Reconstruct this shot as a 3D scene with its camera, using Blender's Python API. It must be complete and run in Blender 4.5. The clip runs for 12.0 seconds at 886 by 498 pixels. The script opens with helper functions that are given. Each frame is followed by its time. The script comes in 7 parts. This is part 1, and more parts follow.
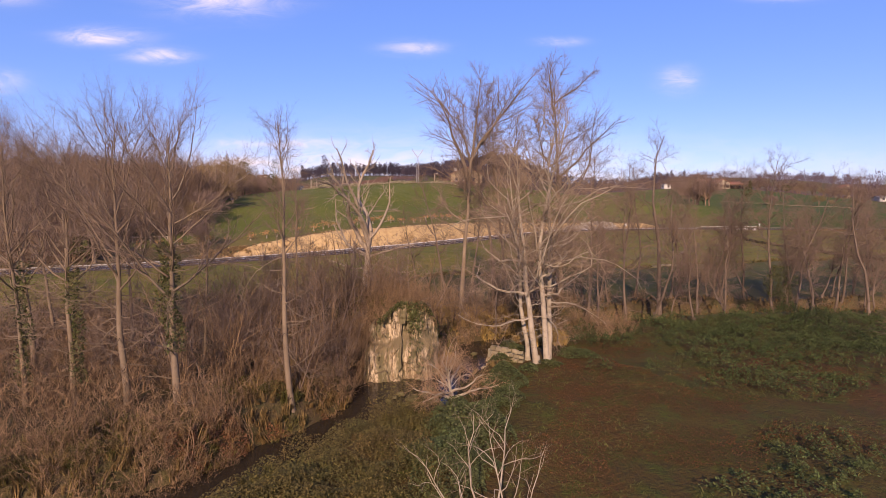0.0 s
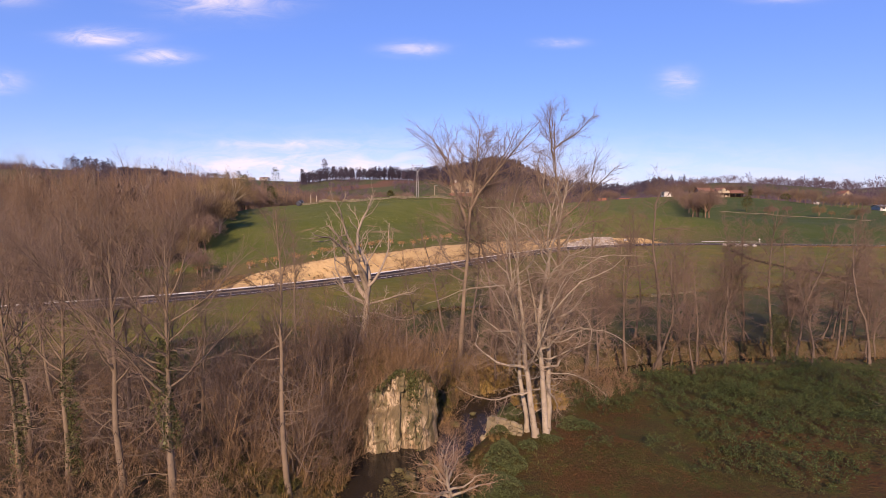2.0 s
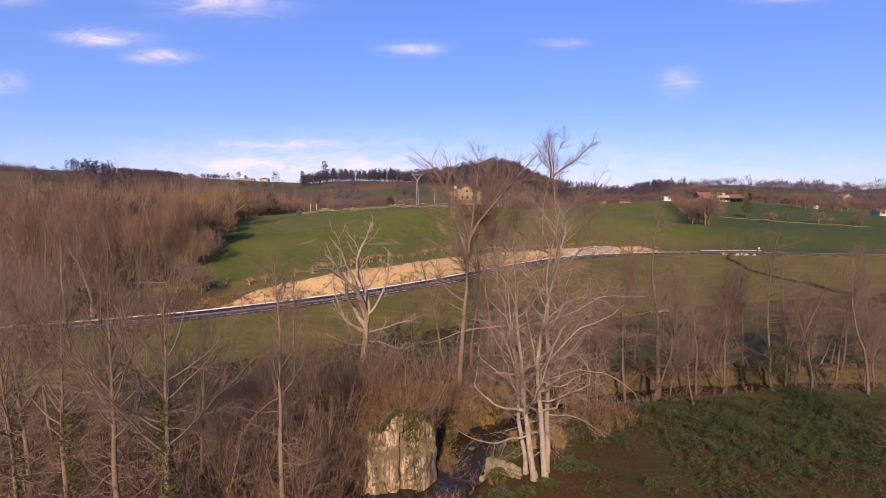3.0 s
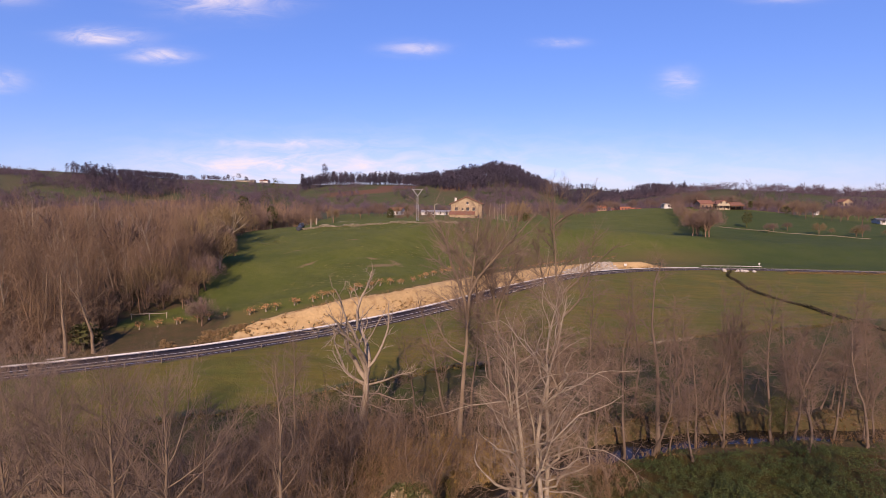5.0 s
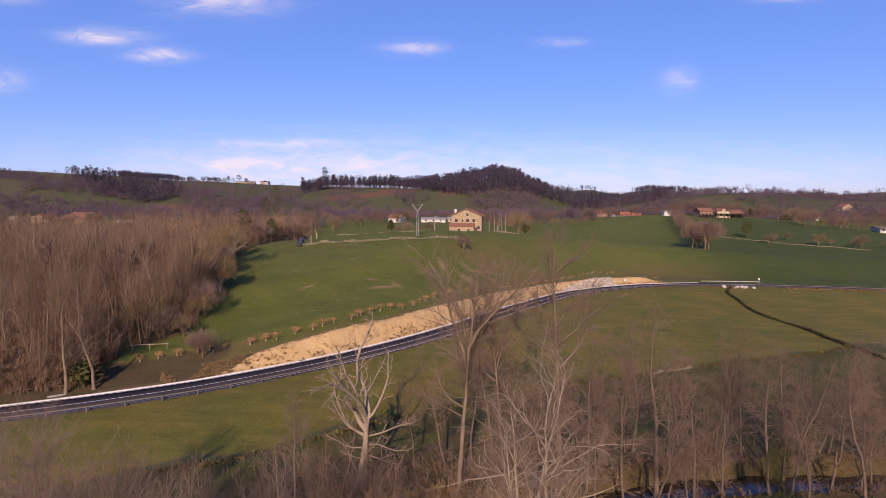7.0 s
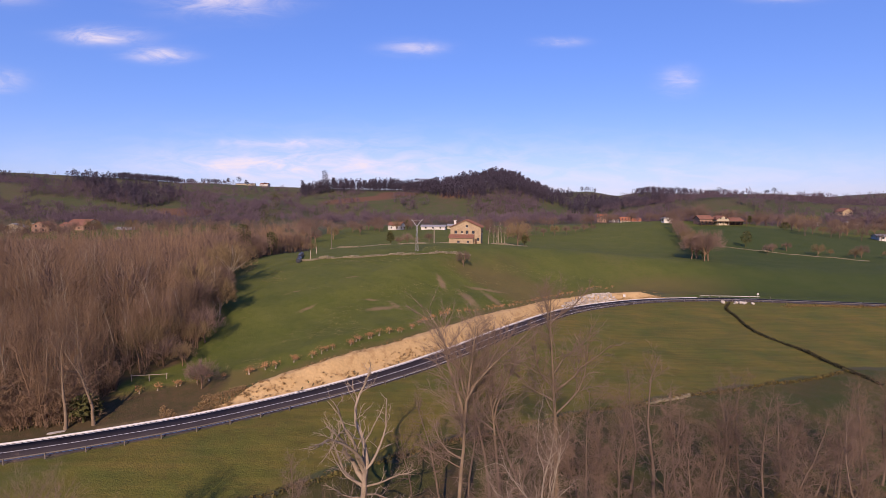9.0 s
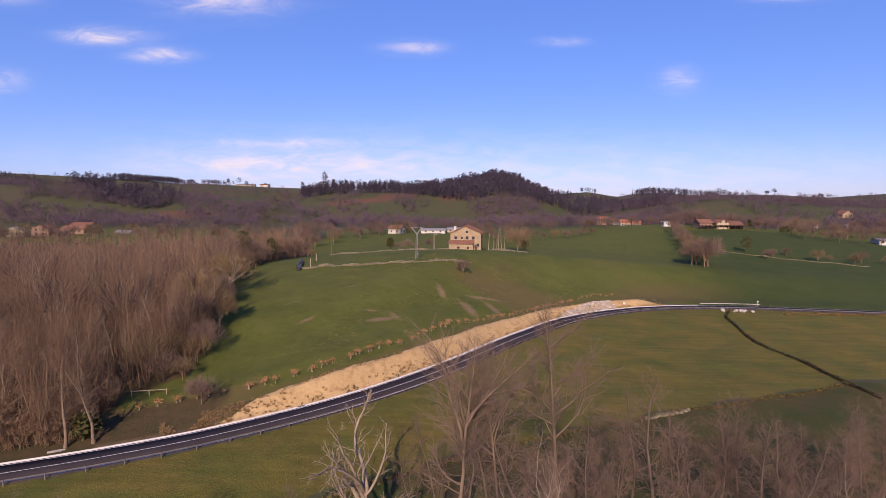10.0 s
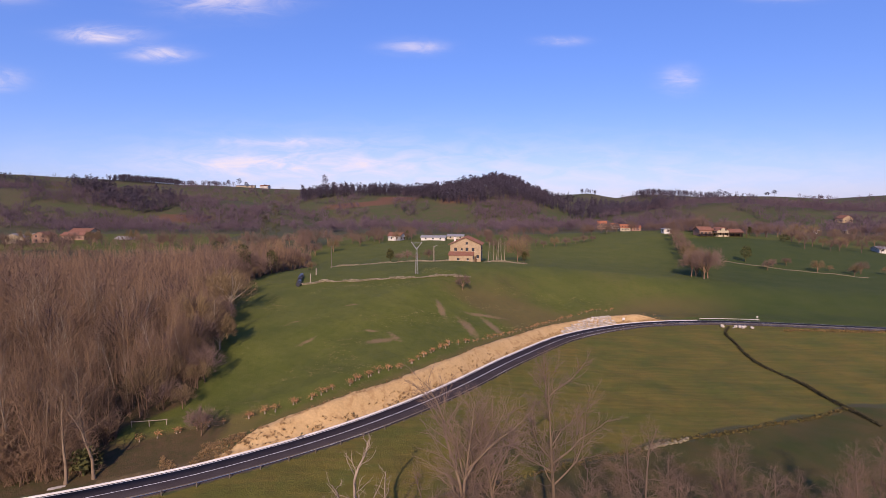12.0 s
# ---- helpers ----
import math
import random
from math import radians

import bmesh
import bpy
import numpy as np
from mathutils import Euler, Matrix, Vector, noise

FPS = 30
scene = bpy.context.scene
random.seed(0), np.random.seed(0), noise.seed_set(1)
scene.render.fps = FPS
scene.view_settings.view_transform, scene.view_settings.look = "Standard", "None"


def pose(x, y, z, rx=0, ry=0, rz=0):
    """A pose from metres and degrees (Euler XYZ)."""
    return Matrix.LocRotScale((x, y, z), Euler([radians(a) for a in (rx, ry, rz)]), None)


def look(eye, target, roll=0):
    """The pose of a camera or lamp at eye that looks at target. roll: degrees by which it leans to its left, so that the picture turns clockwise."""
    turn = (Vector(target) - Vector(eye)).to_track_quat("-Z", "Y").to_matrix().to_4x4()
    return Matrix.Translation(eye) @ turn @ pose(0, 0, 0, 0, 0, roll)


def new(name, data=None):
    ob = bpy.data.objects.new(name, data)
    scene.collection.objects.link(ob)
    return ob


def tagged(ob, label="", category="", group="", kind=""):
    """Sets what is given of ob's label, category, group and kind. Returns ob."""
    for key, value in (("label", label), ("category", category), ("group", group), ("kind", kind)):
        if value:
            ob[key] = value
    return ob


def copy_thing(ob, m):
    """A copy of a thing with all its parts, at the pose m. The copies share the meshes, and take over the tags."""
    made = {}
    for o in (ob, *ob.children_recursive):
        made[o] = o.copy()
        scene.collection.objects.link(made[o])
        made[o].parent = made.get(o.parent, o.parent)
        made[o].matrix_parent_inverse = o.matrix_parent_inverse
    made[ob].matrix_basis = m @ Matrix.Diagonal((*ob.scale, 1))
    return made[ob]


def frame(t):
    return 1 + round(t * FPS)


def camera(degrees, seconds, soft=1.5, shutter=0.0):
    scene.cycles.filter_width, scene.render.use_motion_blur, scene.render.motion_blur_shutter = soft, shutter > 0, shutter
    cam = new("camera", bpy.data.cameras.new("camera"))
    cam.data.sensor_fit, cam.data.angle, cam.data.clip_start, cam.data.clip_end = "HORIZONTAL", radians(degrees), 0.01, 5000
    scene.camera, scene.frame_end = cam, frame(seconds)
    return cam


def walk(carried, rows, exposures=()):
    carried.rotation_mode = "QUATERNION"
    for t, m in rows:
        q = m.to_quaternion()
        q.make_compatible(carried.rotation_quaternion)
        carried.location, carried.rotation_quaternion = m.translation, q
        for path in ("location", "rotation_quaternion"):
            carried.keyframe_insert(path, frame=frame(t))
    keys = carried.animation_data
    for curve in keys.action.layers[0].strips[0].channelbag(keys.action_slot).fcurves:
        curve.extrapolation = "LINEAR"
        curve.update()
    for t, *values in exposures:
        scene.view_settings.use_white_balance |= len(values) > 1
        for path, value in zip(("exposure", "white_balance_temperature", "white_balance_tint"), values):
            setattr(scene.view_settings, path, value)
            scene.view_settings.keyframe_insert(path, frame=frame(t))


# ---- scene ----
cam = camera(80.0, 12.0, soft=0.8)
METRES, EYE, TILT, LEAN, TURN = 30.0, 10.0, -4.5, 0.0, 0.0
ROWS = [
    (0.0, 0.0, 0.0, 0.0, -0.0, 0.0, 0.0),
    (0.5, 0.0005, 0.0013, 0.0257, -0.01, 0.08, -0.02),
    (1.0, 0.0, 0.003, 0.0652, 0.0, 0.08, -0.04),
    (1.5, 0.001, 0.0045, 0.1056, 0.0, 0.08, -0.03),
    (2.0, 0.0026, 0.0057, 0.1514, 0.0, 0.09, -0.06),
    (2.5, 0.0039, 0.0055, 0.195, 0.01, 0.1, -0.06),
    (3.0, 0.0047, 0.0038, 0.2422, -0.0, 0.1, -0.09),
    (5.0, 0.0042, 0.0016, 0.4115, 0.02, 0.06, -0.15),
    (5.5, 0.0044, 0.0007, 0.4519, 0.02, 0.05, -0.15),
    (6.0, 0.0048, -0.0017, 0.4963, 0.02, 0.05, -0.16),
    (6.5, 0.0047, -0.0035, 0.5367, 0.03, 0.04, -0.16),
    (7.0, 0.0055, -0.0054, 0.5799, 0.03, 0.02, -0.17),
    (9.0, 0.0131, -0.0121, 0.7449, 0.04, -0.0, -0.13),
    (9.5, 0.0146, -0.0125, 0.7853, 0.04, -0.0, -0.13),
    (10.0, 0.0147, -0.0135, 0.8293, 0.05, -0.02, -0.13),
    (10.5, 0.0158, -0.016, 0.8706, 0.06, -0.04, -0.14),
    (11.0, 0.0165, -0.0162, 0.9144, 0.05, -0.06, -0.15),
    (11.5, 0.017, -0.0154, 0.9544, 0.06, -0.06, -0.15),
    (12.0, 0.0177, -0.0178, 0.9991, 0.06, -0.09, -0.15),
]
walk(cam, [(t, pose(0, 0, EYE, TILT, LEAN, TURN) @ pose(METRES * x, METRES * y, METRES * z, 90 + pitch, roll, yaw)) for t, x, y, z, yaw, pitch, roll in ROWS], exposures=[(0.0, 0.64, 7300, 28), (3.0, 0.52, 7150, 28), (6.5, 0.38, 6950, 28), (12.0, 0.34, 6750, 28)])

# ---- light ----
SUN_TO = Vector((-0.12, -0.88, 0.45)).normalized()
SUN_ELEV = math.asin(SUN_TO.z)
SUN_AZ = math.atan2(SUN_TO.x, SUN_TO.y)

sun = new("sun", bpy.data.lights.new("sun", "SUN"))
sun.data.energy, sun.data.angle, sun.data.color = 4.8, radians(0.8), (1.0, 0.84, 0.64)
sun.matrix_world = look((-60, -50, 60), (-60 - SUN_TO.x, -50 - SUN_TO.y, 60 - SUN_TO.z))

world = bpy.data.worlds.new("sky")
scene.world = world
world.use_nodes = True


def sky_nodes():
    """Clear winter sky with a few thin clouds, laid out by direction: u = x / y, v = z / y."""
    nt = world.node_tree
    nt.nodes.clear()
    N, L = nt.nodes.new, nt.links.new

    def op(kind, a, b=None):
        n = N("ShaderNodeMath")
        n.operation = kind
        for i, v in enumerate((a, b)):
            if v is None:
                continue
            if isinstance(v, (int, float)):
                n.inputs[i].default_value = v
            else:
                L(v, n.inputs[i])
        return n.outputs[0]

    sky = N("ShaderNodeTexSky")
    sky.sky_type, sky.sun_disc = "NISHITA", False
    sky.sun_elevation, sky.sun_rotation = SUN_ELEV, SUN_AZ
    sky.air_density, sky.dust_density, sky.ozone_density = 1.0, 0.35, 2.2
    tint = N("ShaderNodeMix")
    tint.data_type, tint.blend_type = "RGBA", "MULTIPLY"
    tint.inputs[0].default_value = 1.0
    vivid = N("ShaderNodeHueSaturation")
    vivid.inputs["Saturation"].default_value = SKY_VIVID
    L(sky.outputs[0], vivid.inputs["Color"])
    even = N("ShaderNodeMix")
    even.data_type = "RGBA"
    even.inputs[0].default_value = 0.4
    L(vivid.outputs[0], even.inputs[6])
    even.inputs[7].default_value = SKY_EVEN
    L(even.outputs[2], tint.inputs[6])
    tint.inputs[7].default_value = SKY_TINT
    co = N("ShaderNodeTexCoord")
    xyz = N("ShaderNodeSeparateXYZ")
    L(co.outputs["Generated"], xyz.inputs[0])
    front = op("MAXIMUM", xyz.outputs[1], 0.02)
    u, v = op("DIVIDE", xyz.outputs[0], front), op("DIVIDE", xyz.outputs[2], front)
    uv = N("ShaderNodeCombineXYZ")
    L(op("MULTIPLY", u, 7.0), uv.inputs[0])
    L(op("MULTIPLY", v, 26.0), uv.inputs[1])
    noise_tex = N("ShaderNodeTexNoise")
    noise_tex.inputs["Scale"].default_value, noise_tex.inputs["Detail"].default_value = 1.6, 7.0
    noise_tex.inputs["Roughness"].default_value = 0.62
    noise_tex.inputs["Distortion"].default_value = 0.6
    L(uv.outputs[0], noise_tex.inputs["Vector"])
    streak = noise_tex.outputs[0]
    total = None
    for cu, cv, su, sv, amount in CLOUDS:
        du, dv = op("DIVIDE", op("SUBTRACT", u, cu), su), op("DIVIDE", op("SUBTRACT", v, cv), sv)
        r2 = op("ADD", op("MULTIPLY", du, du), op("MULTIPLY", dv, dv))
        one = op("MULTIPLY", op("EXPONENT", op("MULTIPLY", r2, -1.0)), amount)
        total = one if total is None else op("ADD", total, one)
    ramp = N("ShaderNodeMapRange")
    ramp.inputs["From Min"].default_value, ramp.inputs["From Max"].default_value = 0.40, 0.66
    L(streak, ramp.inputs["Value"])
    fac = op("MINIMUM", op("MULTIPLY", op("ADD", op("MULTIPLY", ramp.outputs[0], 0.85), 0.28), total), 0.9)
    mix = N("ShaderNodeMix")
    mix.data_type = "RGBA"
    L(fac, mix.inputs[0])
    L(tint.outputs[2], mix.inputs[6])
    mix.inputs[7].default_value = CLOUD_WHITE
    bg = N("ShaderNodeBackground")
    bg.inputs["Strength"].default_value = SKY_STRENGTH
    L(mix.outputs[2], bg.inputs[0])
    out = N("ShaderNodeOutputWorld")
    L(bg.outputs[0], out.inputs[0])


SKY_STRENGTH = 0.093
SKY_EVEN = (1.45, 2.95, 6.6, 1)
SKY_VIVID = 1.25
SKY_TINT = (0.92, 0.97, 1.26, 1)
CLOUD_WHITE = (7.2, 7.0, 7.6, 1)
CLOUDS = [
    (-0.63, 0.314, 0.065, 0.013, 1.0),
    (-0.525, 0.280, 0.048, 0.011, 0.95),
    (-0.83, 0.232, 0.045, 0.018, 0.6),
    (-0.055, 0.293, 0.045, 0.011, 0.7),
    (-0.40, 0.385, 0.10, 0.03, 0.75),
    (-0.80, 0.395, 0.06, 0.02, 0.6),
    (0.215, 0.305, 0.035, 0.007, 0.55),
    (0.435, 0.235, 0.03, 0.02, 0.6),
    (0.62, 0.39, 0.06, 0.012, 0.5),
    (-0.29, 0.120, 0.13, 0.008, 0.55),
    (-0.31, 0.078, 0.20, 0.022, 0.7),
    (-0.22, 0.07, 0.45, 0.06, 0.32),
    (0.35, 0.05, 0.6, 0.06, 0.30),
]
sky_nodes()


# ---- materials ----
def shade(name):
    m = bpy.data.materials.new(name)
    m.use_nodes = True
    nt = m.node_tree
    return m, nt, nt.nodes["Principled BSDF"]


def tex_noise(nt, vec, scale, detail=4.0, rough=0.55):
    n = nt.nodes.new("ShaderNodeTexNoise")
    n.inputs["Scale"].default_value, n.inputs["Detail"].default_value, n.inputs["Roughness"].default_value = scale, detail, rough
    nt.links.new(vec, n.inputs["Vector"])
    return n.outputs[0]


def ramp(nt, value, lo, hi):
    n = nt.nodes.new("ShaderNodeMapRange")
    n.inputs["From Min"].default_value, n.inputs["From Max"].default_value = lo, hi
    nt.links.new(value, n.inputs["Value"])
    return n.outputs[0]


def blend(nt, fac, a, b, how="MIX"):
    n = nt.nodes.new("ShaderNodeMix")
    n.data_type, n.blend_type = "RGBA", how
    for i, v in ((0, fac), (6, a), (7, b)):
        if isinstance(v, (int, float)):
            n.inputs[i].default_value = v
        elif isinstance(v, tuple):
            n.inputs[i].default_value = (*v, 1)
        else:
            nt.links.new(v, n.inputs[i])
    return n.outputs[2]


def times(nt, a, b):
    n = nt.nodes.new("ShaderNodeMath")
    n.operation = "MULTIPLY"
    for i, v in enumerate((a, b)):
        if isinstance(v, (int, float)):
            n.inputs[i].default_value = v
        else:
            nt.links.new(v, n.inputs[i])
    return n.outputs[0]


def place(nt):
    return nt.nodes.new("ShaderNodeNewGeometry").outputs["Position"]


def relief(nt, bsdf, height, strength, distance):
    n = nt.nodes.new("ShaderNodeBump")
    n.inputs["Strength"].default_value, n.inputs["Distance"].default_value = strength, distance
    nt.links.new(height, n.inputs["Height"])
    nt.links.new(n.outputs[0], bsdf.inputs["Normal"])


def surface(name, a, b, coarse, fine, rough=0.9, bump=0.3, depth=0.02, c=None, island=0.0, own=0.0, spec=0.15, metal=0.0):
    """A surface whose colour runs from a to b at a coarse and a fine scale, with c as sparse stains."""
    m, nt, bsdf = shade(name)
    p = place(nt)
    big, small = tex_noise(nt, p, coarse), tex_noise(nt, p, fine, 5.0, 0.65)
    col = blend(nt, ramp(nt, big, 0.35, 0.65), a, b)
    dark, light = tuple(x * 0.62 for x in a), tuple(min(1, x * 1.35) for x in b)
    col = blend(nt, 0.5, col, blend(nt, ramp(nt, small, 0.3, 0.7), dark, light))
    if c:
        col = blend(nt, times(nt, ramp(nt, tex_noise(nt, p, coarse * 2.7, 6.0), 0.54, 0.66), 0.8), col, c)
    if island or own:
        g = nt.nodes.new("ShaderNodeNewGeometry").outputs["Random Per Island"] if island else nt.nodes.new("ShaderNodeObjectInfo").outputs["Random"]
        hsv = nt.nodes.new("ShaderNodeHueSaturation")
        k = island or own
        mr = nt.nodes.new("ShaderNodeMapRange")
        mr.inputs["To Min"].default_value, mr.inputs["To Max"].default_value = 1 - k, 1 + k
        nt.links.new(g, mr.inputs["Value"])
        nt.links.new(mr.outputs[0], hsv.inputs["Value"])
        nt.links.new(col, hsv.inputs["Color"])
        col = hsv.outputs[0]
    nt.links.new(col, bsdf.inputs["Base Color"])
    bsdf.inputs["Roughness"].default_value, bsdf.inputs["Metallic"].default_value = rough, metal
    bsdf.inputs["Specular IOR Level"].default_value = spec
    if bump:
        relief(nt, bsdf, small, bump, depth)
    return m


def ground_material():
    """Pasture, mown meadow, leaf litter and woodland floor, by cover attributes with ragged borders."""
    m, nt, bsdf = shade("turf")
    p = place(nt)
    n_big, n_mid, n_fine, n_tuft = tex_noise(nt, p, 0.012, 5), tex_noise(nt, p, 0.11, 6, 0.6), tex_noise(nt, p, 0.7, 6, 0.75), tex_noise(nt, p, 4.5, 4, 0.7)

    def cover(name, soft=0.35):
        a = nt.nodes.new("ShaderNodeAttribute")
        a.attribute_name = name
        s = nt.nodes.new("ShaderNodeMath")
        s.operation = "ADD"
        nt.links.new(a.outputs["Fac"], s.inputs[0])
        d = nt.nodes.new("ShaderNodeMath")
        d.operation = "MULTIPLY_ADD"
        nt.links.new(n_fine, d.inputs[0])
        d.inputs[1].default_value, d.inputs[2].default_value = soft, -soft / 2
        nt.links.new(d.outputs[0], s.inputs[1])
        return ramp(nt, s.outputs[0], 0.35, 0.65)

    # hill pasture as the base
    hill = blend(nt, ramp(nt, n_big, 0.4, 0.6), (0.052, 0.066, 0.024), (0.072, 0.068, 0.032))
    hill = blend(nt, ramp(nt, n_mid, 0.45, 0.75), hill, (0.082, 0.060, 0.042))
    field = blend(nt, ramp(nt, n_mid, 0.3, 0.7), (0.070, 0.083, 0.014), (0.102, 0.107, 0.022))
    field = blend(nt, times(nt, ramp(nt, n_fine, 0.52, 0.72), 0.55), field, (0.118, 0.114, 0.036))
    field = blend(nt, times(nt, ramp(nt, n_fine, 0.48, 0.34), 0.5), field, (0.050, 0.066, 0.011))
    field = blend(nt, times(nt, ramp(nt, n_tuft, 0.48, 0.70), 0.5), field, (0.034, 0.055, 0.012))
    # long faint mowing bands
    wave = nt.nodes.new("ShaderNodeTexWave")
    wave.bands_direction = "Y"
    wave.inputs["Scale"].default_value, wave.inputs["Distortion"].default_value = 0.16, 7.0
    wave.inputs["Detail"].default_value, wave.inputs["Detail Scale"].default_value = 3.0, 0.4
    nt.links.new(p, wave.inputs["Vector"])
    meadow = blend(nt, ramp(nt, n_mid, 0.32, 0.68), (0.165, 0.118, 0.024), (0.078, 0.092, 0.017))
    rows_map = nt.nodes.new("ShaderNodeMapping")
    rows_map.inputs["Rotation"].default_value = (0, 0, 0.22)
    rows_map.inputs["Scale"].default_value = (0.05, 0.75, 1.0)
    nt.links.new(p, rows_map.inputs["Vector"])
    swath = tex_noise(nt, rows_map.outputs[0], 1.0, 5, 0.65)
    meadow = blend(nt, times(nt, ramp(nt, swath, 0.42, 0.64), 0.45), meadow, (0.060, 0.066, 0.012))
    meadow = blend(nt, times(nt, ramp(nt, swath, 0.50, 0.32), 0.3), meadow, (0.180, 0.112, 0.034))
    meadow = blend(nt, times(nt, ramp(nt, n_tuft, 0.48, 0.72), 0.5), meadow, (0.062, 0.060, 0.014))
    meadow = blend(nt, times(nt, wave.outputs["Fac"], 0.06), meadow, (0.150, 0.124, 0.038))
    meadow = blend(nt, times(nt, ramp(nt, n_fine, 0.5, 0.74), 0.5), meadow, (0.108, 0.110, 0.022))
    meadow = blend(nt, times(nt, ramp(nt, n_fine, 0.48, 0.34), 0.5), meadow, (0.085, 0.062, 0.016))
    litter = blend(nt, ramp(nt, n_mid, 0.35, 0.65), (0.072, 0.033, 0.011), (0.046, 0.042, 0.009))
    litter = blend(nt, ramp(nt, n_fine, 0.48, 0.66), litter, (0.046, 0.056, 0.009))
    litter = blend(nt, times(nt, ramp(nt, n_tuft, 0.5, 0.7), 0.6), litter, (0.020, 0.013, 0.008))
    floor = blend(nt, ramp(nt, n_fine, 0.35, 0.65), (0.088, 0.056, 0.028), (0.048, 0.046, 0.016))
    floor = blend(nt, ramp(nt, n_tuft, 0.5, 0.8), floor, (0.075, 0.052, 0.032))
    bare = blend(nt, ramp(nt, n_fine, 0.3, 0.7), (0.24, 0.16, 0.085), (0.17, 0.115, 0.06))
    worn = blend(nt, ramp(nt, n_fine, 0.3, 0.7), (0.125, 0.092, 0.030), (0.095, 0.085, 0.026))
    field = blend(nt, cover("worn", 0.9), field, worn)
    col = blend(nt, cover("field", 0.2), hill, field)
    col = blend(nt, cover("meadow", 0.3), col, meadow)
    lush = nt.nodes.new("ShaderNodeAttribute")
    lush.attribute_name = "lush"
    sward = blend(nt, ramp(nt, n_mid, 0.3, 0.7), (0.030, 0.050, 0.011), (0.048, 0.064, 0.016))
    col = blend(nt, lush.outputs["Fac"], col, sward)
    rough_grass = blend(nt, ramp(nt, n_mid, 0.35, 0.65), (0.085, 0.062, 0.022), (0.046, 0.056, 0.013))
    rough_grass = blend(nt, times(nt, ramp(nt, n_tuft, 0.5, 0.75), 0.6), rough_grass, (0.036, 0.034, 0.012))
    col = blend(nt, cover("rough", 0.5), col, rough_grass)
    russet = blend(nt, ramp(nt, n_fine, 0.35, 0.65), (0.135, 0.062, 0.040), (0.095, 0.060, 0.036))
    col = blend(nt, cover("bracken", 0.5), col, russet)
    col = blend(nt, cover("woodland", 0.5), col, floor)
    col = blend(nt, cover("litter", 0.6), col, litter)
    col = blend(nt, times(nt, cover("bare", 0.9), 0.85), col, bare)
    nt.links.new(col, bsdf.inputs["Base Color"])
    bsdf.inputs["Roughness"].default_value = 0.95
    bsdf.inputs["Specular IOR Level"].default_value = 0.15
    h = nt.nodes.new("ShaderNodeMath")
    h.operation = "ADD"
    nt.links.new(n_fine, h.inputs[0])
    nt.links.new(n_tuft, h.inputs[1])
    relief(nt, bsdf, h.outputs[0], 0.7, 0.22)
    return m


def water_material():
    m, nt, bsdf = shade("river_water")
    p = place(nt)
    bsdf.inputs["Base Color"].default_value = (0.022, 0.017, 0.012, 1)
    bsdf.inputs["Roughness"].default_value = 0.06
    bsdf.inputs["IOR"].default_value = 1.33
    bsdf.inputs["Specular IOR Level"].default_value = 0.6
    relief(nt, bsdf, tex_noise(nt, p, 2.2, 4.0), 0.35, 0.06)
    return m


def asphalt_material():
    m, nt, bsdf = shade("new_asphalt")
    p = place(nt)
    col = blend(nt, ramp(nt, tex_noise(nt, p, 0.35, 4), 0.3, 0.7), (0.034, 0.027, 0.028), (0.048, 0.039, 0.040))
    col = blend(nt, times(nt, ramp(nt, tex_noise(nt, p, 30.0, 3), 0.5, 0.8), 0.5), col, (0.10, 0.095, 0.10))
    nt.links.new(col, bsdf.inputs["Base Color"])
    bsdf.inputs["Roughness"].default_value = 0.9
    bsdf.inputs["Specular IOR Level"].default_value = 0.05
    relief(nt, bsdf, tex_noise(nt, p, 40.0, 3), 0.3, 0.01)
    return m


TURF = ground_material()
WATER = water_material()
ASPHALT = asphalt_material()
SAND = surface("sandy_cutting", (0.46, 0.315, 0.15), (0.385, 0.255, 0.112), 0.22, 2.4, bump=0.6, depth=0.08, c=(0.30, 0.185, 0.080))
CONCRETE = surface("pale_concrete", (0.66, 0.63, 0.58), (0.50, 0.47, 0.42), 0.5, 6.0, rough=0.85, bump=0.2)
PAINT = surface("road_paint", (0.72, 0.71, 0.68), (0.60, 0.58, 0.55), 0.8, 12.0, rough=0.7, bump=0.1)
BARK = surface("grey_brown_bark", (0.215, 0.16, 0.11), (0.12, 0.085, 0.056), 0.6, 9.0, bump=0.6, depth=0.03, own=0.12)
# darker than BARK, for the right-hand trunks
DARKER_BARK = surface("darker_trunk_bark", (0.155, 0.112, 0.082), (0.090, 0.065, 0.048), 0.6, 9.0, bump=0.6, depth=0.03, own=0.15)
PALE_BARK = surface("pale_bark", (0.36, 0.30, 0.225), (0.22, 0.175, 0.125), 0.7, 7.0, bump=0.5, depth=0.03, c=(0.17, 0.14, 0.09))
DEAD_BARK = surface("bleached_wood", (0.33, 0.262, 0.192), (0.20, 0.152, 0.108), 0.7, 7.0, bump=0.5, depth=0.03, c=(0.16, 0.12, 0.08))
TWIG = surface("brown_twigs", (0.200, 0.140, 0.102), (0.125, 0.087, 0.065), 0.4, 6.0, bump=0, own=0.15)
# TWIG again, darker: shade on the right-hand crowns put into its colour
SHADED_TWIG = surface("shaded_twigs", (0.190, 0.128, 0.090), (0.120, 0.080, 0.058), 0.4, 6.0, bump=0, own=0.15)
PALE_TWIG = surface("pale_twigs", (0.27, 0.195, 0.135), (0.165, 0.115, 0.078), 0.5, 6.0, bump=0)
SHRUB_TWIG = surface("shrub_twigs", (0.33, 0.215, 0.125), (0.21, 0.125, 0.070), 0.5, 6.0, bump=0)
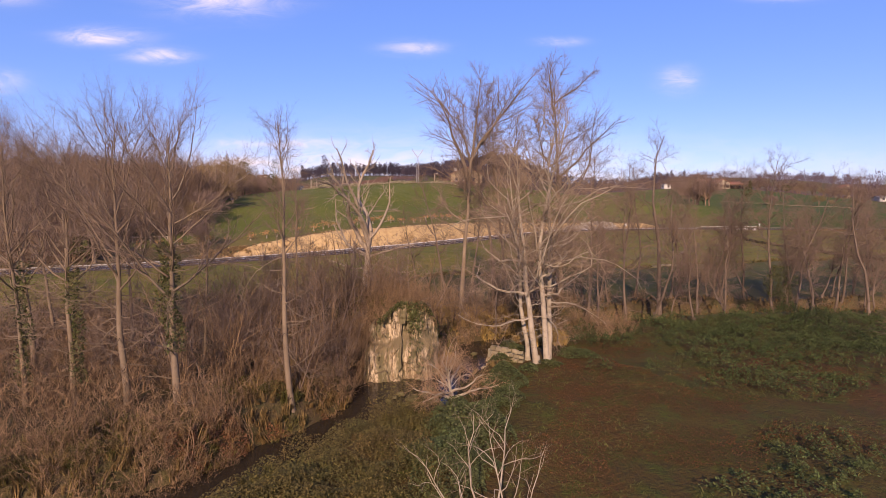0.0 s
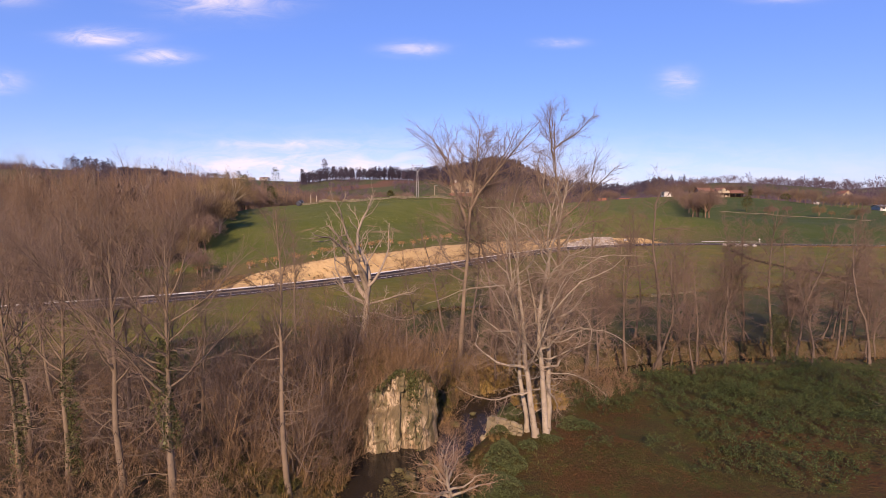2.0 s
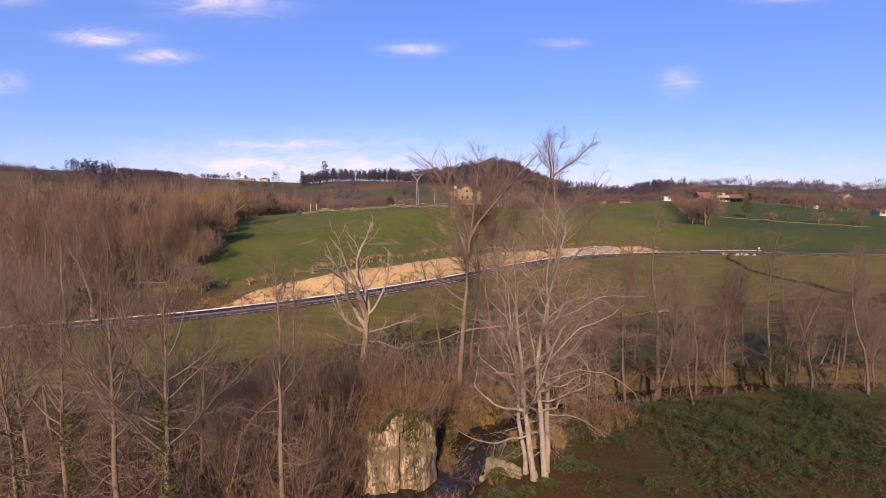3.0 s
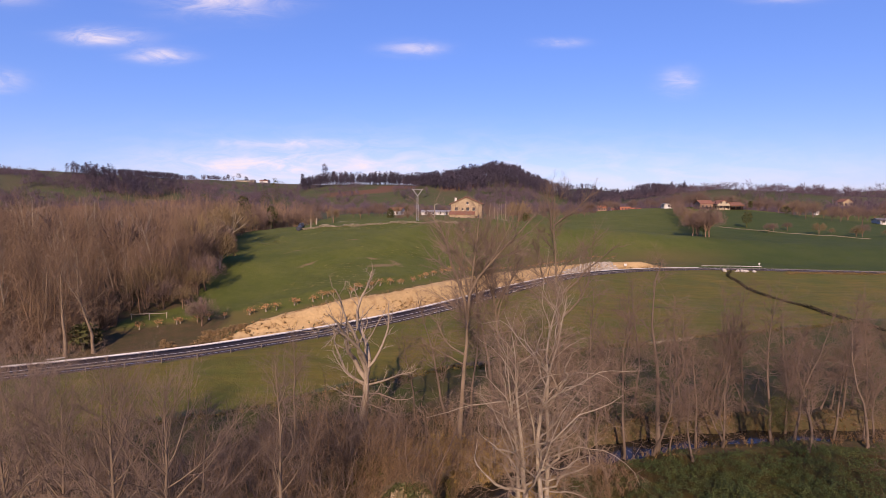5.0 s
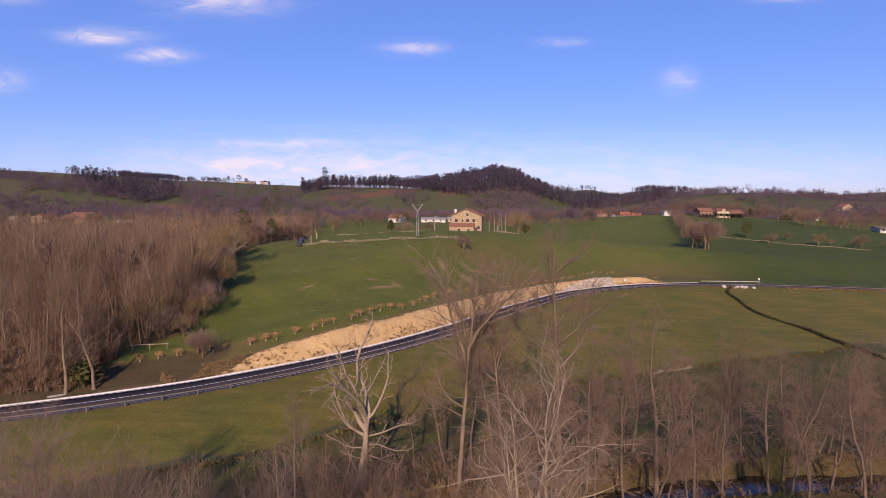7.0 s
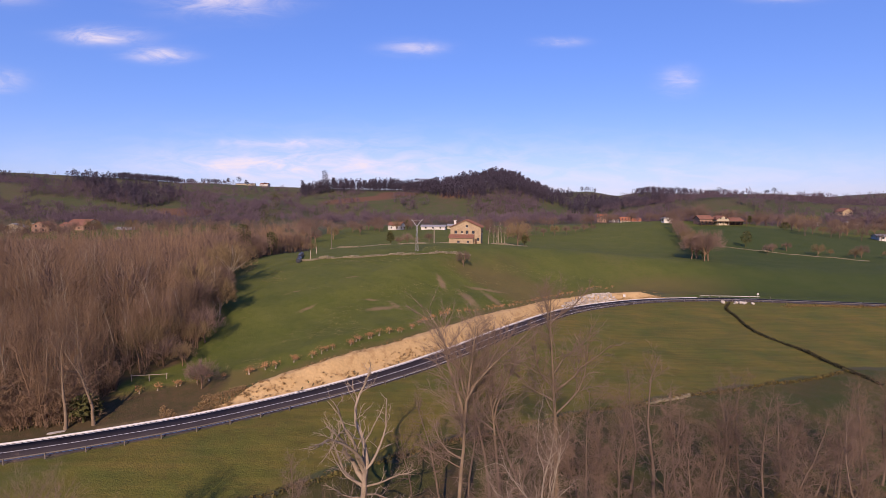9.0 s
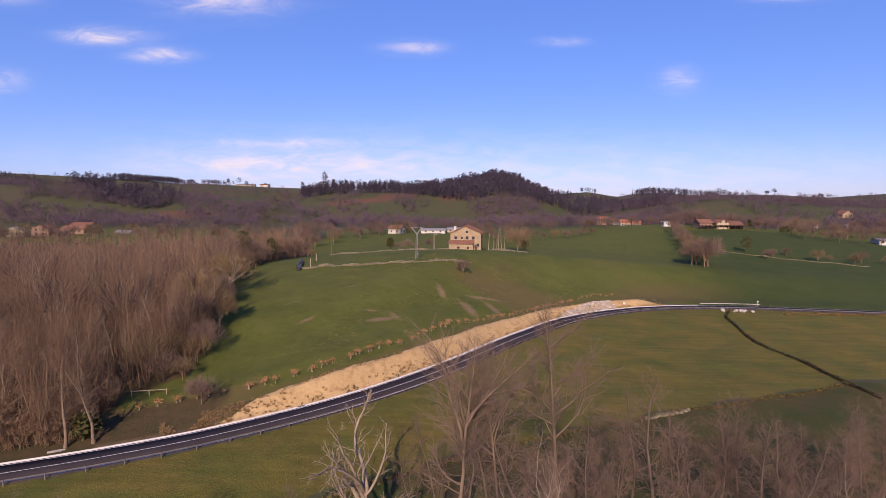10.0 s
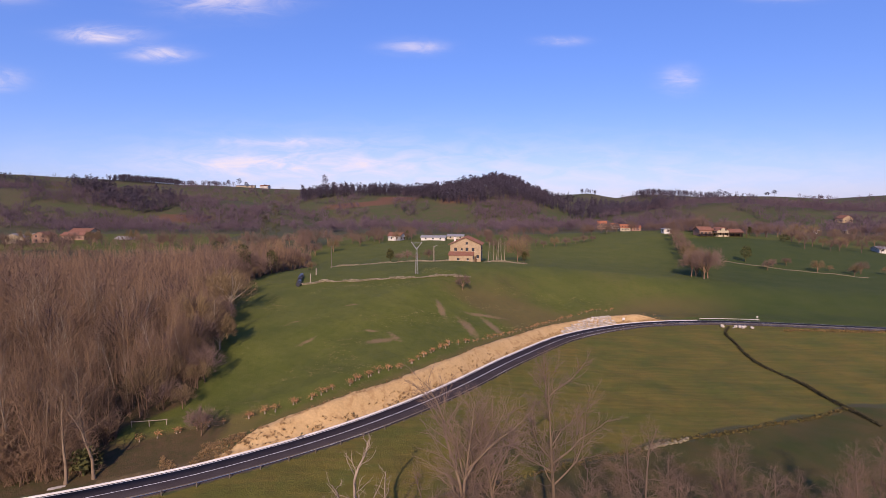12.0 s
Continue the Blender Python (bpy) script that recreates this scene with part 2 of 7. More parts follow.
WOOD_TWIG = surface("wood_twigs", (0.220, 0.142, 0.086), (0.138, 0.088, 0.056), 0.03, 2.0, bump=0, own=0.22)
BRUSH = surface("dry_brush", (0.250, 0.157, 0.087), (0.110, 0.069, 0.039), 0.22, 2.0, bump=0, island=0.45)
STRAW = surface("dry_grass", (0.22, 0.135, 0.052), (0.13, 0.088, 0.034), 0.25, 2.0, bump=0, island=0.3)
BRAMBLE = surface("bramble_leaves", (0.040, 0.062, 0.022), (0.075, 0.075, 0.028), 0.35, 3.0, rough=0.9, spec=0.12, bump=0, island=0.4)
BRAMBLE_BROWN = surface("autumn_bramble_leaves", (0.068, 0.070, 0.021), (0.100, 0.066, 0.023), 0.5, 3.0, rough=0.9, spec=0.12, bump=0, island=0.45)
NETTLE = surface("nettle_leaves", (0.036, 0.062, 0.020), (0.066, 0.072, 0.024), 0.6, 3.0, rough=0.9, spec=0.12, bump=0, island=0.4)
IVY = surface("ivy_leaves", (0.036, 0.046, 0.014), (0.075, 0.068, 0.024), 1.0, 6.0, rough=0.5, bump=0, island=0.4)
FALLEN = surface("fallen_leaves", (0.105, 0.047, 0.018), (0.055, 0.028, 0.011), 0.3, 3.0, bump=0, island=0.4)
# violet tint: distance haze put into the foliage colour
HAZED_PINE = surface("hazed_pine_foliage", (0.044, 0.038, 0.056), (0.070, 0.057, 0.076), 0.01, 0.3, bump=0, island=0.35)
# brown wood shifted to purple, standing in for haze on the slopes
HAZED_BARE = surface("hazed_bare_wood", (0.116, 0.082, 0.098), (0.078, 0.056, 0.070), 0.008, 0.2, bump=0, island=0.3)


# ---- plan: road, river and the lie of the land ----
def spline(points, step):
    """Points of a smooth line (Catmull-Rom) through the given ones, about step metres apart."""
    P = [np.array(p, float) for p in points]
    P = [2 * P[0] - P[1], *P, 2 * P[-1] - P[-2]]
    out = []
    for i in range(1, len(P) - 2):
        n = max(2, int(np.linalg.norm(P[i + 1] - P[i]) / step))
        for k in range(n):
            t = k / n
            a, b, c, d = P[i - 1], P[i], P[i + 1], P[i + 2]
            out.append(0.5 * (2 * b + (c - a) * t + (2 * a - 5 * b + 4 * c - d) * t ** 2 + (3 * b - a - 3 * c + d) * t ** 3))
    out.append(P[-2])
    return np.array(out)


ROAD = spline([(-160, 34), (-110, 45), (-72, 57), (-54.6, 63.4), (-43.2, 68.2), (-31.7, 74.3), (-18.3, 83.7), (-6.4, 94.8), (4.9, 108.2), (19.2, 127.8), (37.2, 148.7), (58.2, 162.7), (76.8, 167.6), (94.1, 167.6), (110.9, 164.7), (126, 161.4), (190, 147), (300, 122)], 1.0)
ROAD_Z = ((-160, 1.2), (-56, 2.1), (-34, 2.4), (-9, 3.0), (10, 3.4), (35, 3.5), (60, 3.25), (126, 3.2), (300, 2.5))
RIVER = spline([(140, 40), (85, 50), (52, 54), (27, 53), (13, 48.5), (4, 42.5), (1.4, 37.5), (-0.4, 33.4), (-2.8, 29.6), (-7.5, 22.4), (-12, 17.6), (-24, 13.5), (-60, 11), (-120, 15)], 0.7)
KNOLLS = [(3, 186, 12.6, 100, 75), (-5, 310, 5.5, 80, 70), (172, 335, 9.5, 75, 95)]
# ranges of hills: distance of the crest, run of the front and back slopes, crest heights along x
RIDGES = [
    (790, 250, 330, ((-330, 32), (-250, 42), (-205, 52), (-170, 57.5), (-80, 56), (-38, 54), (14, 60), (50, 67), (74, 72), (106, 67), (128, 55), (151, 49), (185, 45), (236, 39), (300, 34), (420, 30))),
    (690, 260, 300, ((-1100, 52), (-700, 54), (-588, 57), (-540, 62), (-500, 62), (-438, 54), (-333, 50), (-273, 46), (-213, 38), (-150, 26))),
    (640, 200, 260, ((190, 26), (260, 37), (331, 46), (380, 43), (440, 37), (560, 34), (1100, 34))),
    (1400, 420, 900, ((-2600, 150), (-1175, 122), (-1033, 116), (-935, 111), (-838, 108), (-695, 95), (-598, 93), (-470, 86), (-373, 84), (0, 74), (300, 70), (376, 75), (420, 66), (459, 61), (518, 73), (594, 71), (676, 67), (773, 70), (863, 69), (998, 61), (1073, 64), (1175, 73), (2600, 110))),
]
WATER_Z = -1.5


def smooth(a, b, v):
    t = np.clip((v - a) / (b - a), 0, 1)
    return t * t * (3 - 2 * t)


def road_y(x):
    return np.interp(x, ROAD[:, 0], ROAD[:, 1])


def road_z(x):
    return np.interp(x, [p[0] for p in ROAD_Z], [p[1] for p in ROAD_Z])


def road_side(x, y):
    """Metres beyond the road's middle line, away from the river."""
    e = 2.0
    slope = (road_y(x + e) - road_y(x - e)) / (2 * e)
    return (y - road_y(x)) / np.sqrt(1 + slope ** 2)


def cutting(x):
    """Height of the cut bank above the road."""
    return 2.8 * smooth(-44, -14, x) * (1 - 0.5 * smooth(-5, 40, x)) * (1 - smooth(60, 84, x)) + 0.35


def river_gap(x, y):
    x, y = np.broadcast_arrays(np.asarray(x, float), np.asarray(y, float))
    out = np.full(x.shape, 99.0)
    near = (y < 75) & (y > 0)
    if near.any():
        px, py = x[near], y[near]
        best = np.full(px.shape, 99.0)
        for rx, ry in RIVER:
            best = np.minimum(best, np.hypot(px - rx, py - ry))
        out[near] = best
    return out


def ground_z(x, y):
    x, y = np.asarray(x, float), np.asarray(y, float)
    s, zr, yr = road_side(x, y), road_z(x), road_y(x)
    low = zr * np.clip((y - 46) / np.maximum(yr - 52, 4), 0, 1) ** (1.2 + 2.2 * smooth(-10, 60, x))
    low = np.where(s < -4, np.minimum(low, zr - 0.25), zr - 0.12)
    b = 6.0 + 11.0 * smooth(215, 430, y)
    for cx, cy, a, sx, sy in KNOLLS:
        b = b + a * np.exp(-((x - cx) / sx) ** 2 - ((y - cy) / sy) ** 2)
    for far, front, back, crest in RIDGES:
        wob = far + 30 * np.sin(x * 0.012 + far)
        h = np.interp(x, [c[0] for c in crest], [c[1] for c in crest], left=0 if far < 1000 else None, right=0 if far < 1000 else None)
        h = h * (0.10 + 0.90 * smooth(wob - front, wob, y)) * (1 - 0.65 * smooth(wob, wob + back, y)) * (y > 300)
        b = np.where(h > b, h + 1.2 * np.exp((b - h) * 0.4), b + 1.2 * np.exp((h - b) * 0.4) * (y > 300))
    cut = cutting(x)
    lip = zr + cut * smooth(3.4, 7.0, s) + 0.2 * np.clip(s - 7.0, 0, 8) * (1 - smooth(40, 75, x))
    high = lip + (np.maximum(b, zr + cut * 0.5) - lip) * smooth(9, 48, s)
    z = np.where(s > 3.3, high, low)
    # mound behind the rock face, gentle unevenness
    z = z + 3.0 * np.exp(-(np.maximum(np.abs(x + 7.6) - 4.4, 0) / 2.4) ** 2 - (np.maximum(np.abs(y - 39.6) - 1.1, 0) / 1.6) ** 2) * (y < 60)
    rough = np.where(np.abs(s) > 9, 1.0, np.clip((np.abs(s) - 4) / 5, 0, 1))
    z = z + rough * (0.22 * np.sin(x * 0.31 + 1.3 * np.sin(y * 0.17)) * np.sin(y * 0.23 + 0.8) + 0.10 * np.sin(x * 0.9 + y * 0.4) * np.sin(y * 0.77))
    z = z - 2.1 * np.exp(-((x + 1.9 + 0.55 * np.clip(y - 29.8, -3, 4)) / 3.2) ** 4 - ((y - 30.2) / 3.2) ** 4)
    z = z - 3.6 * np.exp(-((x + 3.3) / 2.7) ** 4 - ((y - 32.9) / 2.3) ** 4)
    gap = river_gap(x, y)
    wide = 4.2 - 2.1 * np.exp(-((x + 4.5) / 4.0) ** 4 - ((y - 36) / 4.0) ** 4)
    bed = WATER_Z - 0.9 + 3.4 * smooth(1.3, wide, gap + 0.35 * np.sin(x * 0.9) * np.sin(y * 0.8 + 1))
    return np.where(gap < wide + 0.4, np.minimum(z, bed), z)


def gz(x, y):
    return float(ground_z(np.array([float(x)]), np.array([float(y)]))[0])


def wood_edge(y):
    """The wood's border with the pasture: the x of its edge at y."""
    return np.interp(y, (60, 72, 85, 92, 105, 141, 165, 200, 240, 280), (-50, -49.5, -50, -44, -46, -57, -64, -68, -60, -70))


# ---- helpers for meshes ----
def mesh_of(name, V, F):
    """A mesh from vertex and face arrays (all faces alike: three or four corners)."""
    V, F = np.asarray(V, np.float32), np.asarray(F, np.int32)
    me = bpy.data.meshes.new(name)
    k = F.shape[1]
    me.vertices.add(len(V))
    me.vertices.foreach_set("co", V.ravel())
    me.loops.add(F.size)
    me.loops.foreach_set("vertex_index", F.ravel())
    me.polygons.add(len(F))
    me.polygons.foreach_set("loop_start", np.arange(0, F.size, k, dtype=np.int32))
    me.update(calc_edges=True)
    me.validate()
    return me


def smooth_faces(me):
    me.polygons.foreach_set("use_smooth", np.ones(len(me.polygons), bool))
    return me


def put(name, me, material, parent=None, label="", at=None):
    ob = new(name, me)
    if material and not me.materials:
        me.materials.append(material)
    if parent:
        ob.parent = parent
    if at is not None:
        ob.matrix_basis = at
    if label:
        tagged(ob, label)
    return ob


def part(name, bm, material, parent, label=""):
    me = bpy.data.meshes.new(name)
    bm.normal_update()
    bm.to_mesh(me)
    bm.free()
    return put(name, me, material, parent, label)


def thing(name, at, label, category, group=""):
    ob = new(name)
    ob.empty_display_size = 0.3
    ob.matrix_basis = at
    return tagged(ob, label, category, group)


def box(bm, x0, x1, y0, y1, z0, z1, bevel=0.0):
    r = bmesh.ops.create_cube(bm, size=1.0, matrix=Matrix.Translation(((x0 + x1) / 2, (y0 + y1) / 2, (z0 + z1) / 2)) @ Matrix.Diagonal((x1 - x0, y1 - y0, z1 - z0, 1)))
    if bevel:
        es = list({e for v in r["verts"] for e in v.link_edges})
        bmesh.ops.bevel(bm, geom=es, offset=bevel, segments=1, affect="EDGES")
    return bm


def rod(bm, p, q, r0, r1=None, sides=8):
    p, q = Vector(p), Vector(q)
    m = Matrix.Translation((p + q) / 2) @ (q - p).to_track_quat("Z", "Y").to_matrix().to_4x4()
    bmesh.ops.create_cone(bm, cap_ends=True, segments=sides, radius1=r0, radius2=r0 if r1 is None else r1, depth=(q - p).length, matrix=m)
    return bm


def tubes(segs, sides, tip=False):
    """Frusta (or, with tip, cones) along segments (p, q, r0, r1)."""
    S = np.array([(*p, *q, a, b) for p, q, a, b in segs], float)
    P, Q, A, B = S[:, :3], S[:, 3:6], S[:, 6], S[:, 7]
    D = Q - P
    D /= np.maximum(np.linalg.norm(D, axis=1, keepdims=True), 1e-6)
    ref = np.where(np.abs(D[:, 2:]) < 0.9, [[0, 0, 1.0]], [[1.0, 0, 0]])
    U = np.cross(D, ref)
    U /= np.linalg.norm(U, axis=1, keepdims=True)
    W = np.cross(D, U)
    n = len(S)
    ang = np.arange(sides) * 2 * np.pi / sides
    ring = U[:, None] * np.cos(ang)[None, :, None] + W[:, None] * np.sin(ang)[None, :, None]
    low = P[:, None] + ring * A[:, None, None]
    k = np.arange(sides)
    k2 = (k + 1) % sides
    if tip:
        V = np.concatenate([low, Q[:, None]], 1).reshape(-1, 3)
        f = np.stack([k, k2, np.full(sides, sides)], 1)
        F = (np.arange(n) * (sides + 1))[:, None, None] + f[None]
        return V, F.reshape(-1, 3)
    top = Q[:, None] + ring * B[:, None, None]
    V = np.concatenate([low, top], 1).reshape(-1, 3)
    f = np.concatenate([np.stack([k, k2, k2 + sides], 1), np.stack([k, k2 + sides, k + sides], 1)])
    F = (np.arange(n) * 2 * sides)[:, None, None] + f[None]
    return V, F.reshape(-1, 3)


def joined(pieces):
    V, F, o = [], [], 0
    for v, f in pieces:
        if len(v):
            V.append(v), F.append(f + o)
            o += len(v)
    return np.concatenate(V), np.concatenate(F)


def scattered(rng, templates, spots, scale=(0.8, 1.2), tilt=0.1):
    """Joined copies of template (V, F) pairs at spots (x, y, z[, size]), turned and sized at random."""
    out = []
    pick = rng.integers(0, len(templates), len(spots))
    for i, (v, f) in enumerate(templates):
        S = np.array([s for s, k in zip(spots, pick) if k == i], float)
        if not len(S):
            continue
        a = rng.uniform(0, 2 * np.pi, len(S))
        sz = rng.uniform(*scale, len(S)) * (S[:, 3] if S.shape[1] > 3 else 1.0)
        lx, ly = rng.normal(0, tilt, (2, len(S)))
        X = v[None, :, 0] * np.cos(a)[:, None] - v[None, :, 1] * np.sin(a)[:, None]
        Y = v[None, :, 0] * np.sin(a)[:, None] + v[None, :, 1] * np.cos(a)[:, None]
        Z = np.broadcast_to(v[None, :, 2], X.shape)
        X, Y = X + Z * lx[:, None], Y + Z * ly[:, None]
        W = np.stack([X, Y, Z], 2) * sz[:, None, None] + S[:, None, :3]
        F = f[None] + (np.arange(len(S)) * len(v))[:, None, None]
        out.append((W.reshape(-1, 3), F.reshape(-1, f.shape[1])))
    return joined(out)


# ---- bare trees ----
def slivers(rng, P, Q, width):
    """Thin tapering twigs from P to Q, one narrow face each."""
    D = Q - P
    side = np.cross(D, rng.normal(0, 1, D.shape))
    side *= (width / np.maximum(np.linalg.norm(side, axis=1), 1e-9))[:, None]
    V = np.stack([P - side, P + side, Q], 1).reshape(-1, 3)
    return V, np.arange(len(V)).reshape(-1, 3)


def sprout(rng, p, d, length, r, level, P, out):
    """One limb and, on it, its side limbs; out[level] takes the segments."""
    n = P["steps"][level]
    gauss, uni = rng.gauss, rng.uniform
    last = level == len(P["steps"]) - 1
    pts = [(p, d, r)]
    wander, rise = P["wander"][level], P["rise"][level]
    step, r0 = length / n, r
    for i in range(n):
        d = (d + Vector((gauss(0, wander), gauss(0, wander), gauss(0, wander * 0.7) + rise))).normalized()
        if level == 0:
            d = d.lerp(pts[0][1], 0.3).normalized()
        q = p + d * step
        r2 = r0 * (1 - P["taper"][level] * (i + 1) / n) if not last else r * 0.5
        out[level].append((p, q, r, r2))
        p, r = q, r2
        pts.append((p, d, r))
    if last:
        return
    count = P["kids"][level]
    count = max(1, int(count * uni(0.75, 1.25) + 0.5))
    start = P["start"][level]
    az = uni(0, 6.28)
    for k in range(count):
        t = start + (1 - start) * ((k + uni(0, 0.9)) / count)
        i = min(n - 1, int(t * n))
        a, b = pts[i], pts[i + 1]
        w = t * n - i
        base = a[0].lerp(b[0], w)
        dirn = b[1]
        az += 2.4 + gauss(0, 0.5)
        side = dirn.orthogonal().normalized()
        side.rotate(Matrix.Rotation(az, 3, dirn))
        ang = P["angle"][level] * uni(0.75, 1.25) * (1 - P["close"][level] * t)
        nd = (dirn * math.cos(ang) + side * math.sin(ang)).normalized()
        ln = length * P["ratio"][level] * (1 - P["shrink"][level] * ((t - start) / (1 - start + 1e-6)) ** 1.6) * uni(0.7, 1.2)
        rr = min((a[2] * (1 - w) + b[2] * w) * 0.68, max(P["girth"][-1], ln * P["slim"][level] + 0.003) * uni(0.8, 1.2) * P["stout"])
        sprout(rng, base, nd, ln, rr, level + 1, P, out)


ALDER = dict(stout=1.0, slim=(0.0085, 0.010, 0.012, 0.013), steps=(9, 6, 3, 1, 1), kids=(20, 9, 6, 4), start=(0.30, 0.20, 0.15, 0.1), angle=(0.9, 0.75, 0.7, 0.65), close=(0.45, 0.3, 0.2, 0.1), ratio=(0.40, 0.45, 0.45, 0.5), shrink=(0.6, 0.45, 0.4, 0.3),
             wander=(0.05, 0.12, 0.16, 0.18, 0.1), rise=(0.03, 0.03, 0.03, 0.03, 0.02), taper=(0.92, 0.85, 0.75, 0.6, 0.5), girth=(0.2, 0.055, 0.026, 0.016, 0.012))


def bare_tree(seed, height, radius, lean=(0, 0), arms=(), **change):
    """Wood and twig geometry of one leafless tree, its foot at the origin. arms: great limbs of its own (height, direction, length, radius)."""
    rng = random.Random(seed)
    P = dict(ALDER)
    P.update(change)
    for key in [k for k in P if k not in ("stout", "slim", "low", "sweep")]:
        want = len(P["steps"]) - (key in ("kids", "start", "angle", "close", "ratio", "shrink"))
        P[key] = (*P[key], *ALDER[key][len(P[key]):want])[:want]
    out = [[] for _ in P["steps"]]
    up = Vector((lean[0], lean[1], 1)).normalized()
    sprout(rng, Vector((0, 0, -0.3)), up, height, radius, 0, P, out)
    bole = list(out[0])
    for z, way, length, r in arms:
        root = next((p.lerp(q, (z - p.z) / (q.z - p.z)) for p, q, _, _ in bole if p.z <= z <= q.z), up * z)
        sprout(rng, root, Vector(way).normalized(), length, r, 1, P, out)
    # thin crooked side branches down the bole
    Q = dict(P)
    Q["steps"] = (P["steps"][0], 8, 2, *P["steps"][3:])
    Q["wander"], Q["rise"] = (0.05, 0.30, 0.30, 0.25, 0.2), (0.0, 0.015, 0.01, 0.0, 0.0)
    Q["kids"] = (0, 6, 3, 2)
    sweep = P.get("sweep", 1.0)
    for _ in range(P.get("low", 0)):
        a = rng.uniform(0, 6.28)
        k = rng.uniform(0.08, 0.62) * len(bole)
        s = bole[int(k)]
        sprout(rng, s[0].lerp(s[1], k % 1), Vector((math.cos(a), math.sin(a), rng.uniform(-0.25, 0.45))).normalized(), height * rng.uniform(0.07, 0.22) * sweep, 0.017 + 0.016 * rng.random(), 1, Q, out)
    foot = tubes([(Vector((0, 0, -0.5)), Vector((lean[0] * 0.5, lean[1] * 0.5, 0.5)), radius * 1.5, radius * 0.98)], 9)
    wood = joined([tubes(out[0], 9), foot, tubes(out[1], 5)])
    twig = [tubes(out[lv], 3, tip=lv == len(out) - 1) for lv in range(2, min(3, len(out))) if out[lv]]
    nr = np.random.default_rng(seed)
    for lv in range(3, len(out)):
        if out[lv]:
            S = np.array([(*p, *q, r) for p, q, r, _ in out[lv]])
            twig.append(slivers(nr, S[:, :3], S[:, 3:6], S[:, 6] * 1.15))
    return wood, joined(twig)


def twig_cloud(seed, h, w, n, radius=0.032, low=0.18, reach=1.3):
    """A dense leafless crown seen from afar: bole, forked limbs and a cloud of short twigs."""
    rng = random.Random(seed)
    limbs, twigs = [(Vector((0, 0, -0.3)), Vector((rng.gauss(0, 0.2), 0, h * 0.42)), h * 0.028, h * 0.016)], []
    tips = []
    for _ in range(11):
        a, e = rng.uniform(0, 6.28), rng.uniform(0.25, 1.0)
        p = Vector((0, 0, h * rng.uniform(low, 0.42)))
        q = Vector((w * e * math.cos(a) * 0.75, w * e * math.sin(a) * 0.75, h * (0.5 + 0.35 * (1 - e * e) + rng.uniform(-0.06, 0.1))))
        m = p.lerp(q, 0.5) + Vector((rng.gauss(0, 0.2), rng.gauss(0, 0.2), rng.gauss(0, 0.2)))
        limbs += [(p, m, h * 0.011, h * 0.008), (m, q, h * 0.008, h * 0.004)]
        tips.append(q)
    for _ in range(n):
        a, u = rng.uniform(0, 6.28), rng.uniform(0, 1) ** 0.4
        el = rng.uniform(-0.35, 1.0)
        c = Vector((w * u * math.cos(a) * math.sqrt(1 - max(0, el) ** 2 * 0.8), w * u * math.sin(a) * math.sqrt(1 - max(0, el) ** 2 * 0.8), h * (0.55 + 0.43 * el * u)))
        c += Vector((math.sin(a * 3 + seed), math.cos(a * 4), math.sin(a * 5 + seed))) * 0.08 * h
        d = (c - Vector((0, 0, h * 0.35))).normalized() + Vector((rng.gauss(0, 0.45), rng.gauss(0, 0.45), rng.gauss(0.25, 0.35)))
        twigs.append((c, c + d.normalized() * reach * rng.uniform(0.5, 1.2), radius * rng.uniform(0.6, 1.2), 0))
    S = np.array([(*p, *q, r) for p, q, r, _ in twigs])
    return tubes(limbs, 5), slivers(np.random.default_rng(seed), S[:, :3], S[:, 3:6], S[:, 6])


def tree_thing(name, x, y, geo, bark, twigs, label, sink=0.0, turn=0.0, group=""):
    t = thing(name, pose(x, y, gz(x, y) - sink, 0, 0, turn), label, "tree", group)
    put("trunk", smooth_faces(mesh_of("trunk", *geo[0])), bark, t)
    put("crown", mesh_of("crown", *geo[1]), twigs, t, "fine leafless twigs")
    return t


# ---- ground, river, road ----
def axis(*runs):
    vals = []
    for a, b, n in runs:
        vals.extend(np.linspace(a, b, n, endpoint=False))
    vals.append(runs[-1][1])
    return np.array(vals)


def far_axis(a, b, n):
    return a + (b - a) * (np.linspace(0, 1, n, endpoint=False) ** 1.8)


